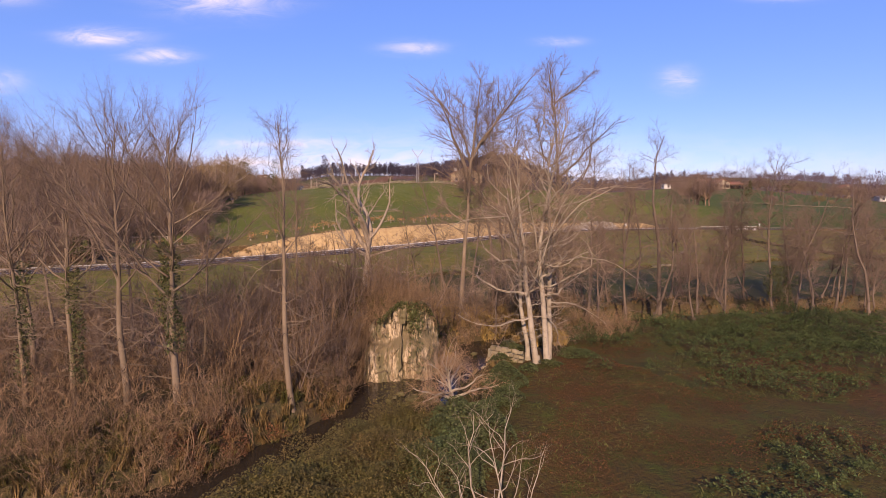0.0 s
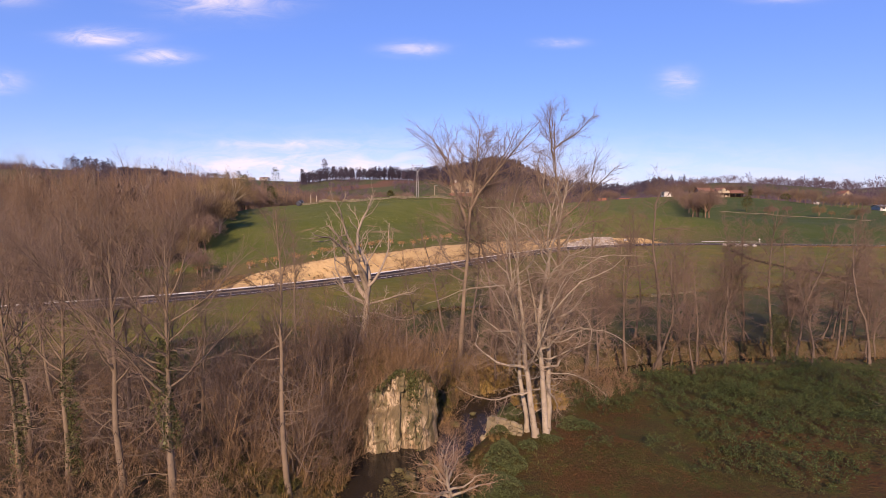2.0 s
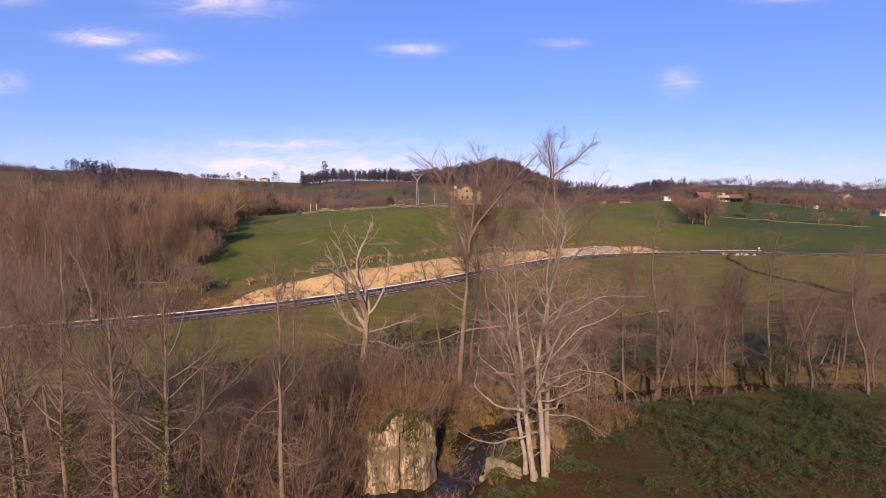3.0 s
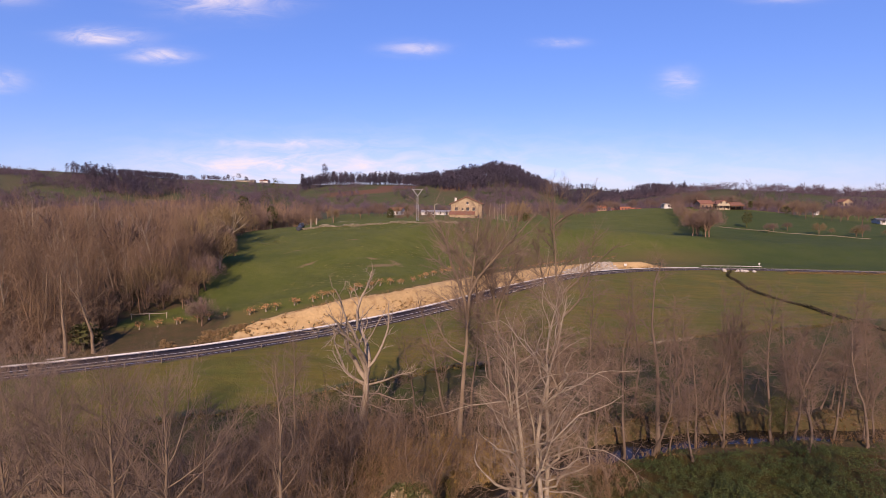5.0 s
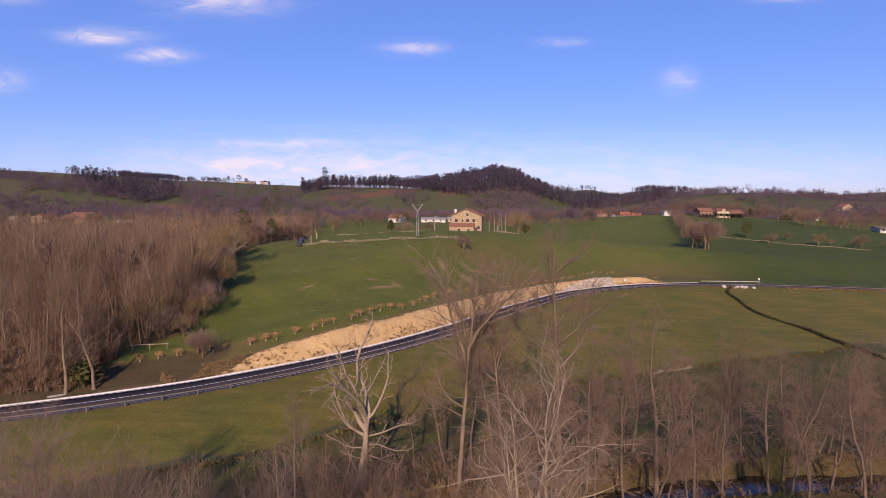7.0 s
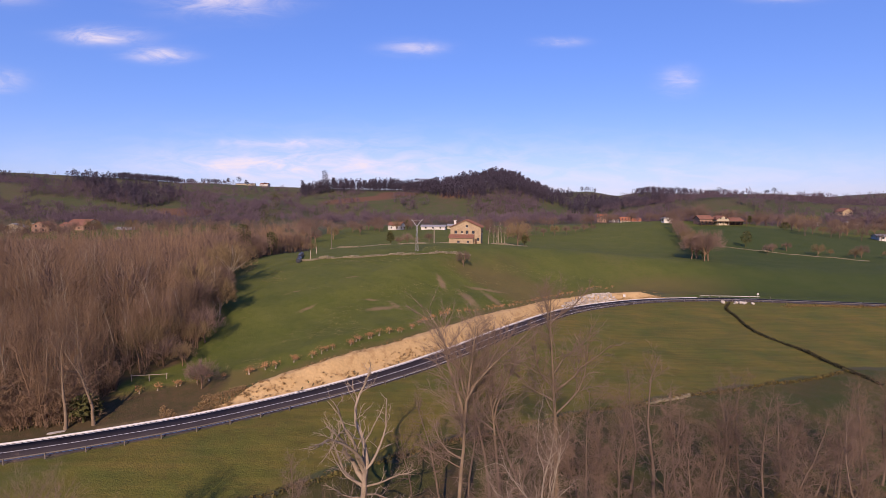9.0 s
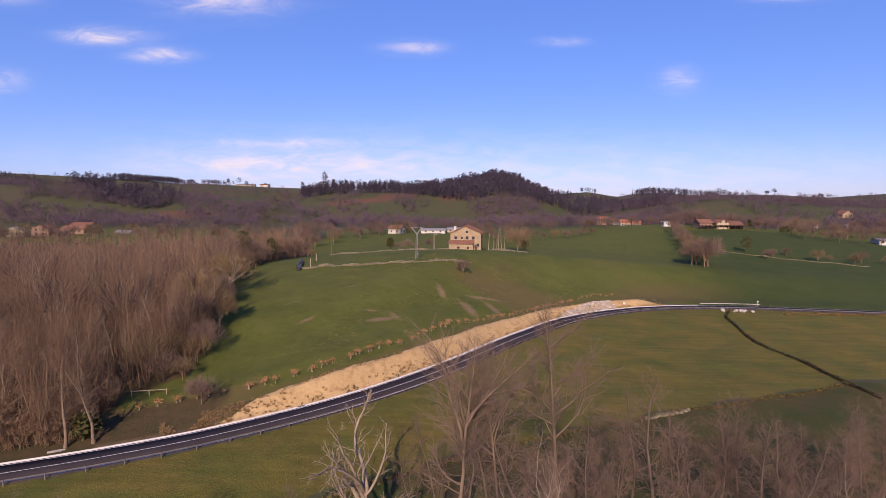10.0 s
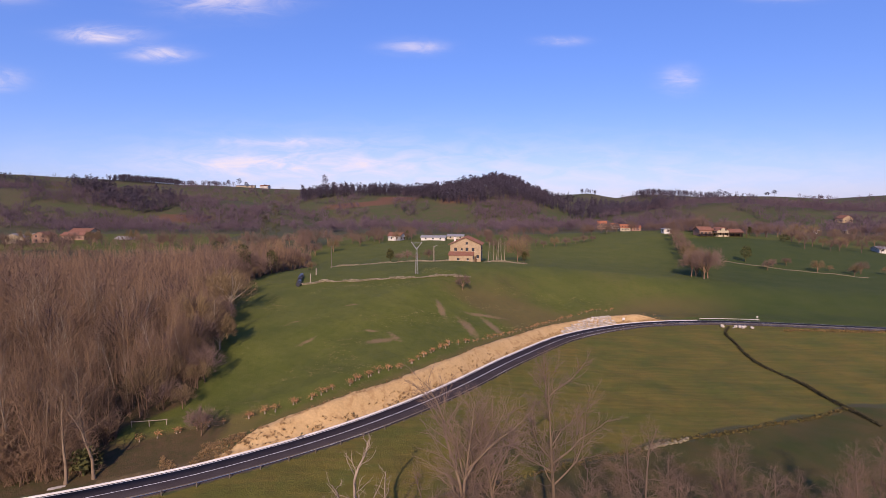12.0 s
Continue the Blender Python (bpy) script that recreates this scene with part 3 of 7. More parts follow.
def build_ground():
    xs = np.concatenate([-far_axis(905, 4200, 22)[::-1], axis((-890, -128, 60), (-128, -32, 52), (-32, 48, 110), (48, 150, 55), (150, 890, 60)), far_axis(905, 4200, 22)])
    ys = np.concatenate([axis((-900, -20, 16), (-20, 62, 112), (62, 182, 90), (182, 420, 56), (420, 900, 50), (900, 1500, 28)), far_axis(1525, 4600, 20)])
    X, Y = np.meshgrid(xs, ys)
    Z = ground_z(X, Y)
    nx, ny = len(xs), len(ys)
    idx = np.arange(nx * ny).reshape(ny, nx)
    F = np.stack([idx[:-1, :-1], idx[:-1, 1:], idx[1:, 1:], idx[1:, :-1]], 2).reshape(-1, 4)
    me = smooth_faces(mesh_of("ground", np.stack([X, Y, Z], 2).reshape(-1, 3), F))
    s = road_side(X, Y)
    gap = river_gap(X, Y)
    edge = wood_edge(Y)
    in_wood = smooth(2, -3, X - edge) * (Y > 60) * (Y < 290) * (s > 4)
    field = smooth(6, 9, s) * (Y < 250 + 0.3 * X) * (X > edge - 6)
    field = np.maximum(field, smooth(60, 90, X) * (s > 4) * (Y < 420) * (X < 260))
    field = np.maximum(field, (Y > 200) * smooth(440, 420, Y) * (X > edge - 6))
    field = np.where((Y > 330) & (Y < 430) & (X < -160) & (X > -330), 1, field)
    patches = lambda spots: np.max([np.exp(-((X - cx) / a) ** 4 - ((Y - cy) / b) ** 4) for cx, cy, a, b in spots], axis=0)
    open_land = patches(((-75, 640, 60, 55), (-470, 590, 90, 90), (-600, 620, 90, 70), (340, 560, 80, 70), (250, 470, 60, 40), (480, 600, 60, 40), (-130, 470, 50, 40)))
    bracken = 0.75 * patches(((-62, 725, 34, 22), (-110, 700, 60, 16), (-290, 590, 40, 20), (460, 700, 90, 30), (20, 690, 30, 24), (640, 760, 80, 40)))
    lush = np.where(s > 3, smooth(65, 120, X - 0.32 * (Y - 190)) * (Y < 330) * 0.85, 0.0)
    scrub = smooth(3.2, 4.5, s) * smooth(15, 11, s) * smooth(-70, -62, X) * smooth(-31, -37, X)
    near = np.interp(X, (-60, -36, -18.5, -6.5, 10, 39, 81, 130), (42, 50, 57, 64.5, 74, 88, 103, 116)) + 0.8 * np.sin(X * 0.4)
    meadow = (s < -3.0) * smooth(0, 3, Y - near)
    line = RIVER[np.argsort(RIVER[:, 0])]
    beyond = Y > np.interp(X, line[:, 0], line[:, 1])
    wood = np.where((Y < near - 7 + 2 * np.sin(X * 0.3)) & beyond & (X < 4), 1.0, in_wood)
    wood = np.where((gap < 5) & (Y < near + 1), 1.0, wood)
    litter = np.where((Y < 48) & ~beyond, 1.0, 0.0) * (gap > 1.6)
    rough = np.where((s < -3) & (Y < near) & (Y > 44), 1.0, 0.0)
    wood = np.maximum(wood, 0.85 * scrub)
    hill_wood = 0.16 + 0.40 * np.sin(X * 0.011 + 2 * np.sin(Y * 0.006)) * np.sin(Y * 0.013 + 1)
    wood = np.maximum(wood, np.where((Y > 430) & (open_land < 0.4), hill_wood, 0))
    bare = np.zeros_like(X)
    for cx, cy, a, b, turn in ((-14, 121, 5, 1.6, 0.5), (-11, 124, 4, 1.2, 2.2), (-17, 126, 5, 0.8, 0.3), (7, 138, 2.2, 9, 0.35), (0, 146, 1.6, 7, 0.2), (12, 150, 9, 1.6, 0.15), (-30, 118, 4, 0.9, 1.0), (-24, 140, 3, 0.9, 0.6), (14, 143, 2, 8, 0.5), (-36, 128, 4, 0.8, 0.8)):
        U, W = (X - cx) * math.cos(turn) + (Y - cy) * math.sin(turn), (Y - cy) * math.cos(turn) - (X - cx) * math.sin(turn)
        bare = np.maximum(bare, 0.72 * np.exp(-(U / a) ** 2 - (W / b) ** 2))
    worn = 0.58 * smooth(-5, 25, X) * smooth(60, 10, s) * (s > 6) + 0.5 * np.exp(-((X - 14) / 22) ** 2 - ((Y - 160) / 9) ** 2)
    worn = np.where(X < 110, worn, 0) + 0.28 * np.sin(X * 0.09 + 1.5 * np.sin(Y * 0.05)) * np.sin(Y * 0.08)
    worn = np.maximum(worn, 0.66 * smooth(3.4, 5, s) * smooth(17, 12, s) * smooth(-54, -50, X) * smooth(-24, -32, X))
    worn = np.maximum(worn, 0.62 * smooth(13, 7.5, s) * (s > 5.5) * (X > -48) * (X < 60))
    bare = np.maximum(bare, 0.55 * smooth(6.6, 3.5, s) * (s > 2) * (X > -48) * (X < 84))
    bare = np.maximum(bare, 0.45 * (s < -2) * smooth(-4.5, -2.8, s))
    for key, val in (("field", field), ("meadow", meadow), ("woodland", wood), ("litter", litter), ("bare", bare), ("worn", worn), ("lush", lush), ("rough", rough), ("bracken", bracken)):
        at = me.attributes.new(key, "FLOAT", "POINT")
        at.data.foreach_set("value", np.broadcast_to(val, X.shape).astype(np.float32).ravel())
    g = put("ground", me, TURF)
    tagged(g, "rolling winter pasture, meadow and leaf-strewn river bank", "ground", kind="structure")


def ribbon(name, line, offsets, lifts, material, z_of, parent=None, label=""):
    """A strip along a plan line, through given side offsets and heights."""
    T = np.gradient(line, axis=0)
    T /= np.linalg.norm(T, axis=1, keepdims=True)
    Nn = np.stack([-T[:, 1], T[:, 0]], 1)
    zz = z_of(line)
    rows = [np.column_stack([line + Nn * o, zz + l]) for o, l in zip(offsets, lifts)]
    V = np.stack(rows, 1)
    n, k = V.shape[:2]
    idx = np.arange(n * k).reshape(n, k)
    F = np.stack([idx[:-1, :-1], idx[1:, :-1], idx[1:, 1:], idx[:-1, 1:]], 2).reshape(-1, 4)
    return put(name, mesh_of(name, V.reshape(-1, 3), F), material, parent, label)


def build_river():
    w = ribbon("water", RIVER, (-4.2, 4.2), (0, 0), WATER, lambda l: np.full(len(l), WATER_Z))
    tagged(w, "dark brown shallow river between overgrown banks", "water", kind="structure")


def build_road():
    line = ROAD[(ROAD[:, 0] > -150) & (ROAD[:, 0] < 280)]
    lz = lambda l: road_z(l[:, 0])
    road = ribbon("road", line, (-2.85, -2.8, 0, 2.8, 2.85), (-0.3, 0.06, 0.10, 0.06, -0.3), ASPHALT, lz)
    tagged(road, "freshly laid dark asphalt country road with white lines", "road", kind="structure")
    ribbon("edge_line", line, (-2.55, -2.42), (0.078, 0.078), PAINT, lz, road, "white painted edge line")
    ribbon("edge_line", line, (2.42, 2.55), (0.078, 0.078), PAINT, lz, road, "white painted edge line")
    far = line[(line[:, 0] < 84)]
    drain = ribbon("kerb", far, (2.86, 2.9, 3.25, 3.3, 3.42), (-0.1, 0.09, 0.05, 0.12, 0.02), CONCRETE, lz)
    tagged(drain, "pale concrete roadside gutter", "gutter", kind="structure")
    ribbon("centre_line", line, (-0.06, 0.06), (0.105, 0.105), PAINT, lz, road, "white painted centre line")


build_ground()
build_river()
build_road()


# ---- trees along the river ----
def clump_of_trunks(name, x, y, stems, bark, twigs, label, base_seed, **change):
    """Several trunks from one stool: (dx, dy, height, radius, lean x, lean y, arms)."""
    t = thing(name, pose(x, y, gz(x, y)), label, "tree")
    for i, (dx, dy, h, r, lx, ly, arms) in enumerate(stems):
        wood, twig = bare_tree(base_seed + i, h, r, (lx, ly), arms, **change)
        at = pose(dx, dy, gz(x + dx, y + dy) - gz(x, y))
        put("trunk", smooth_faces(mesh_of("trunk", *wood)), bark, t, at=at)
        put("crown", mesh_of("crown", *twig), twigs, t, "fine leafless twigs", at=at)
    return t


def build_river_trees():
    # pale clump on the right bank, with low arms over the water
    crooked = dict(low=14, kids=(13, 13, 8, 6), steps=(11, 10, 5, 2, 1), start=(0.26, 0.10, 0.1, 0.1), angle=(0.95, 0.85, 0.9, 0.8), close=(0.40, 0.2, 0.2, 0.1), ratio=(0.48, 0.38, 0.46, 0.5), shrink=(0.55, 0.45, 0.4, 0.3), rise=(0.02, 0.03, 0.0, -0.01), wander=(0.11, 0.30, 0.34, 0.3), girth=(0.2, 0.055, 0.03, 0.02, 0.014))
    clump_of_trunks("riverside_tree", 6.3, 32.8, [
        (-0.35, 0.0, 14.5, 0.22, -0.06, 0.03, ((4.4, (-1, 0.1, 0.05), 6.4, 0.10), (2.9, (-1, -0.1, 0.15), 5.0, 0.07), (6.3, (-0.8, -0.3, 0.4), 5.0, 0.09), (5.2, (-0.9, -0.5, 0.0), 4.6, 0.06))),
        (0.30, 0.1, 17.0, 0.21, 0.06, 0.03, ((4.2, (1, 0.2, 0.0), 5.6, 0.08), (5.4, (1, -0.2, 0.25), 5.5, 0.09), (2.9, (0.9, 0.3, -0.1), 4.6, 0.06), (7.0, (0.9, 0.2, 0.5), 5.4, 0.08), (6.2, (1, -0.4, 0.05), 4.8, 0.06))),
        (0.55, 0.9, 17.5, 0.19, 0.10, 0.04, ((6.0, (1, 0.4, 0.3), 5.4, 0.08), (9.0, (0.9, 0.1, 0.7), 6.5, 0.09), (3.6, (1, 0.1, 0.1), 4.4, 0.06))),
        (-0.75, 0.9, 14.0, 0.17, -0.12, 0.05, ((6.5, (-1, 0.5, 0.4), 5.0, 0.08), (8.0, (-0.8, -0.2, 0.8), 4.0, 0.07)))],
        PALE_BARK, PALE_TWIG, "pale-barked bare alder clump leaning over the river bank", 11, **crooked)
    # tall trees behind the bend
    tall = dict(low=20, kids=(26, 14, 10, 7), start=(0.45, 0.22, 0.12), angle=(0.85, 0.7, 0.65, 0.6), close=(0.25, 0.3, 0.2), ratio=(0.22, 0.42, 0.46, 0.5), shrink=(0.45, 0.45, 0.4), rise=(0.03, 0.04, 0.04, 0.03), wander=(0.07, 0.20, 0.22, 0.2), taper=(0.86, 0.8, 0.7, 0.6, 0.5), girth=(0.3, 0.075, 0.036, 0.024, 0.019))
    tree_thing("tall_tree", 1.7, 49.5, bare_tree(31, 22.2, 0.24, (0.01, 0), ((11.6, (-0.34, 0, 1), 12.2, 0.2), (12.4, (0.32, 0.1, 1), 11.2, 0.17), (14.0, (-0.6, 0.2, 1), 8.2, 0.12), (15, (0.7, -0.2, 1), 8.0, 0.11), (8.5, (-1, -0.2, 0.4), 5.0, 0.09), (7.6, (-1, 0.2, 0.1), 4.4, 0.07)), **tall), BARK, TWIG, "tall slender bare tree beside the river bend")
    tree_thing("tall_tree", 12.9, 56.6, bare_tree(33, 23.8, 0.26, (0.0, 0), ((19.5, (-0.5, 0.1, 1), 5.6, 0.12), (20.5, (0.8, 0, 0.9), 5.8, 0.10), (13, (0.9, 0, 0.8), 8.0, 0.13), (10.5, (1.0, 0.2, 0.55), 10.6, 0.12), (13.5, (-0.7, 0.2, 0.8), 7.4, 0.1), (12, (-1.0, -0.2, 0.5), 6.0, 0.09), (15, (0.4, -0.2, 1), 6.0, 0.09)), **tall), BARK, TWIG, "tall bare tree with an upright forked crown")
    tree_thing("tall_tree", 6.4, 52.5, bare_tree(37, 20.6, 0.17, (-0.03, 0), ((10, (-0.6, 0, 0.9), 8.0, 0.09), (11, (0.7, 0.1, 0.9), 9.0, 0.09), (12, (0.5, 0.1, 0.9), 7.0, 0.09)), **tall), BARK, TWIG, "slim bare tree growing between two taller ones")
    # bleached dead tree: a stout bole that splits into crooked stubs
    tree_thing("dead_tree", -7.8, 50.5, bare_tree(57, 9.6, 0.55, (0.05, 0), (
        (5.6, (-0.62, 0.1, 1), 9.4, 0.27), (6.4, (-0.30, -0.2, 1), 9.6, 0.22), (6.0, (0.34, 0.1, 1), 11.2, 0.28), (7.2, (0.10, -0.2, 1), 9.0, 0.2), (5.0, (-1.0, 0.2, 0.7), 7.0, 0.17), (6.6, (0.7, 0.2, 0.9), 7.4, 0.16),
        (5.0, (1, 0, 0.3), 5.4, 0.12), (4.2, (1, 0.3, 0.0), 4.8, 0.10), (5.2, (-1, -0.2, 0.2), 5.0, 0.12), (3.8, (-1, 0.1, 0.0), 4.4, 0.09), (3.2, (1, -0.2, -0.1), 4.4, 0.08), (2.8, (-0.8, -0.5, 0.1), 3.8, 0.08)),
        low=14, stout=1.4, slim=(0.016, 0.014, 0.012, 0.012), kids=(4, 11, 6, 3), steps=(9, 8, 4, 1, 1), start=(0.30, 0.25, 0.2), angle=(0.9, 0.85, 0.8), close=(0.4, 0.3, 0.2), ratio=(0.25, 0.32, 0.36), shrink=(0.4, 0.5, 0.4),
        rise=(0.0, 0.04, 0.03, 0.02), wander=(0.07, 0.22, 0.26, 0.2), taper=(0.9, 0.78, 0.7, 0.5), girth=(0.4, 0.12, 0.05, 0.028, 0.018)), DEAD_BARK, DEAD_BARK, "bleached dead tree with broken crooked limbs")
    # left bank: broad fan-shaped crowns
    left = dict(low=26, sweep=1.5, kids=(23, 12, 9, 6), steps=(10, 8, 5, 2, 1), start=(0.44, 0.18, 0.12, 0.1), angle=(1.02, 0.58, 0.55, 0.5), close=(0.50, 0.2, 0.2, 0.1), ratio=(0.44, 0.42, 0.46, 0.5), shrink=(0.48, 0.45, 0.4, 0.3), rise=(0.02, 0.055, 0.045, 0.03), wander=(0.05, 0.12, 0.17, 0.18), taper=(0.90, 0.85, 0.75, 0.6, 0.5), girth=(0.2, 0.036, 0.022, 0.016, 0.014))
    small = dict(left, kids=(26, 11, 9, 6), start=(0.52, 0.2, 0.15, 0.1), ratio=(0.21, 0.45, 0.46, 0.5), angle=(1.0, 0.8, 0.7, 0.6), wander=(0.06, 0.25, 0.25, 0.2))
    for x, y, h, r, lx, seed in ((-12.9, 25.0, 13.3, 0.20, 0.035, 61), (-15.9, 26.0, 13.4, 0.19, -0.05, 62), (-7.95, 26.9, 14.9, 0.17, -0.04, 63), (-18.9, 26.5, 13.2, 0.16, -0.04, 64), (-21.5, 26.5, 13.4, 0.14, 0.03, 65), (-24.5, 31.0, 13.0, 0.16, -0.05, 66), (-20.5, 34.0, 12.0, 0.14, 0.02, 67), (-27.5, 37.0, 12.5, 0.14, -0.03, 68), (-15.4, 33.5, 10.5, 0.12, 0.05, 69), (-31.0, 31.5, 12.4, 0.14, -0.06, 70), (-11.5, 41.0, 9.8, 0.11, 0.0, 59)):
        habit = left if seed in (61, 62, 64, 65, 66, 68) else small
        tree_thing("riverside_tree", x, y, bare_tree(seed, h, r, (lx, 0), (), **habit), BARK, TWIG, "bare grey-brown alder on the brushy river bank", group="trees along the river")
    for x, y, h, r, lx, seed in ((20.9, 50.2, 20.6, 0.26, 0.075, 71), (21.7, 59.0, 15.2, 0.14, 0.0, 72), (24.6, 50.4, 11.0, 0.16, 0.04, 73), (29.8, 56.2, 14.0, 0.12, 0.02, 74), (33.4, 58.0, 14.5, 0.13, 0.0, 75), (31.4, 49.6, 15.0, 0.15, 0.05, 76),
                               (33.6, 49.8, 13.6, 0.13, 0.02, 77), (36.5, 55.5, 14.0, 0.15, 0.02, 78), (39.0, 52.0, 13.0, 0.13, 0.06, 79), (40.0, 49.0, 13.5, 0.14, 0.06, 80), (30.5, 34.0, 12.0, 0.2, 0.12, 81), (47.0, 58.0, 13.0, 0.15, 0.0, 82), (26.8, 58.5, 12.5, 0.12, -0.04, 83), (43.5, 57.0, 13.5, 0.13, 0.03, 84), (0.5, 53.5, 13.5, 0.14, -0.05, 401), (5.0, 52.2, 18.0, 0.19, 0.03, 402), (8.8, 51.0, 19.0, 0.20, -0.03, 403), (13.8, 50.6, 17.5, 0.18, 0.04, 404), (17.2, 49.6, 15.0, 0.15, -0.04, 405), (3.2, 56.0, 14.0, 0.14, 0.06, 406), (18.6, 53.6, 15.5, 0.15, 0.02, 407), (-2.8, 54.5, 10.0, 0.11, -0.04, 408), (15.5, 52.5, 11.0, 0.11, 0.03, 85), (9.0, 45.5, 10.5, 0.11, -0.04, 86), (13.2, 44.5, 9.5, 0.10, 0.05, 87), (4.8, 46.5, 11.5, 0.11, 0.02, 88), (51.5, 60.5, 12.5, 0.14, 0.04, 89)):
        tree_thing("riverside_tree", x, y, bare_tree(seed, h, r, (lx, 0), (), low=16, kids=(19, 10, 8, 7), start=(0.38, 0.15, 0.12), angle=(1.05, 0.85, 0.8), close=(0.3, 0.3, 0.2), ratio=(0.29, 0.46, 0.48), shrink=(0.55, 0.35, 0.35), wander=(0.13, 0.26, 0.28, 0.25), taper=(0.88, 0.8, 0.7, 0.6, 0.5), girth=(0.2, 0.055, 0.032, 0.026, 0.022), rise=(0.03, 0.03, 0.02, 0.02)), DARKER_BARK, SHADED_TWIG, "slender bare alder at the water's edge", group="trees along the river")
    # a thicket of thinner trees along the far bend
    thin = dict(low=12, kids=(22, 10, 8, 6), start=(0.35, 0.15, 0.12), angle=(1.0, 0.8, 0.7), close=(0.3, 0.3, 0.2), ratio=(0.28, 0.45, 0.45), shrink=(0.5, 0.4, 0.4), wander=(0.22, 0.24, 0.24, 0.2), taper=(0.88, 0.8, 0.7, 0.6, 0.5), girth=(0.2, 0.06, 0.042, 0.036, 0.03), rise=(0.02, 0.02, 0.01, 0.01))
    models = [tree_thing("riverside_tree", x, y, bare_tree(seed, h, 0.11, (lx, 0), (), **thin), DARKER_BARK, SHADED_TWIG, "thin crooked bare alder in the riverside thicket", group="trees along the river") for x, y, h, lx, seed in ((17.8, 56.0, 10.0, 0.05, 301), (28.0, 52.0, 9.0, -0.06, 302), (37.8, 58.5, 11.0, 0.04, 303), (45.0, 54.5, 10.0, 0.1, 304), (12.4, 55.5, 9.0, -0.05, 305))]
    spots = random.Random(77)
    for i in range(30):
        x = 8.5 + 1.55 * i + spots.uniform(-0.9, 0.9)
        y = np.interp(x, (8, 14, 22, 34, 46, 58), (57.5, 57.2, 57.6, 58.6, 59.6, 61)) + spots.uniform(-1.0, 1.0) - (spots.uniform(7.5, 11) if x > 19 and spots.random() < 0.5 else 0)
        size = spots.uniform(0.7, 1.15)
        copy_thing(models[i % 5], pose(x, y, gz(x, y), 0, 0, spots.uniform(0, 360)) @ Matrix.Diagonal((size, size, size, 1)))
    # many-stemmed twiggy shrubs filling the thicket
    fine = dict(kids=(10, 6, 6), steps=(6, 3, 2, 1), start=(0.2, 0.15, 0.1), angle=(0.8, 0.8, 0.7), close=(0.2, 0.2, 0.2), ratio=(0.36, 0.45, 0.5), shrink=(0.4, 0.3, 0.3), wander=(0.13, 0.24, 0.25, 0.2), rise=(0.03, 0.02, 0.0, 0.0), taper=(0.85, 0.8, 0.6, 0.5), girth=(0.04, 0.022, 0.015, 0.012))
    bushes = []
    for i in range(6):
        t = thing("bare_shrub", pose(0, 0, -200), "twiggy leafless brown shrub in the riverside thicket", "shrub", "shrubs of the thicket")
        r2 = random.Random(500 + i)
        for k in range(4):
            wood, twig = bare_tree(510 + 10 * i + k, r2.uniform(3.2, 5.2), 0.034, (r2.gauss(0, 0.25), r2.gauss(0, 0.25)), (), **fine)
            at = pose(r2.gauss(0, 0.2), r2.gauss(0, 0.2), 0)
            put("stem", mesh_of("stem", *joined([wood, twig])), BRUSH if k % 2 else TWIG, t, at=at)
        bushes.append(t)
    n = 0
    while n < 122:
        x, y = spots.uniform(-36, 6), spots.uniform(27, 54)
        if n < 58:
            x, y = spots.uniform(-15, -4.8), spots.uniform(27.5, 50)
        if river_gap(np.array([x]), np.array([y]))[0] < 2.6 or (x > 2 and y < 46) or y > np.interp(x, (-36, -20, -8, 0), (45, 45, 49, 54)) or (-6.5 < x < 1.5 and 27 < y < 37.5):
            continue
        if y < RIVER[np.argmin(np.hypot(RIVER[:, 0] - x, RIVER[:, 1] - y))][1]:
            continue
        size = spots.uniform(0.75, 1.5) if n < 58 else spots.uniform(0.55, 1.2)
        at = pose(x, y, gz(x, y), 0, 0, spots.uniform(0, 360)) @ Matrix.Diagonal((size, size, size, 1))
        if n < 6:
            bushes[n].matrix_basis = at
        else:
            copy_thing(bushes[n % 6], at)
        n += 1
    # low spreading shrub on the near bank, and one close below the camera
    tree_thing("bare_shrub", 0.6, 24.4, bare_tree(91, 2.9, 0.16, (-0.1, 0), ((0.9, (-1, 0.2, 0.45), 2.4, 0.09), (1.0, (0.9, 0.4, 0.5), 2.4, 0.08), (1.3, (0.9, -0.5, 0.5), 2.0, 0.07), (1.2, (-0.7, -0.7, 0.5), 2.2, 0.07), (1.5, (0.1, 0.8, 0.7), 2.2, 0.07), (1.5, (-0.6, 0.6, 0.8), 2.2, 0.06)),
               stout=1.4, steps=(8, 8, 5, 2, 1), kids=(12, 10, 8, 7), start=(0.40, 0.2, 0.1), angle=(1.1, 0.9, 0.8), ratio=(0.75, 0.5, 0.5), shrink=(0.2, 0.3, 0.3), rise=(0.0, 0.0, 0.0, 0.0), wander=(0.1, 0.34, 0.36, 0.3), girth=(0.2, 0.045, 0.02, 0.011, 0.007)), PALE_BARK, SHRUB_TWIG, "low reddish-brown bare shrub leaning over the stream")
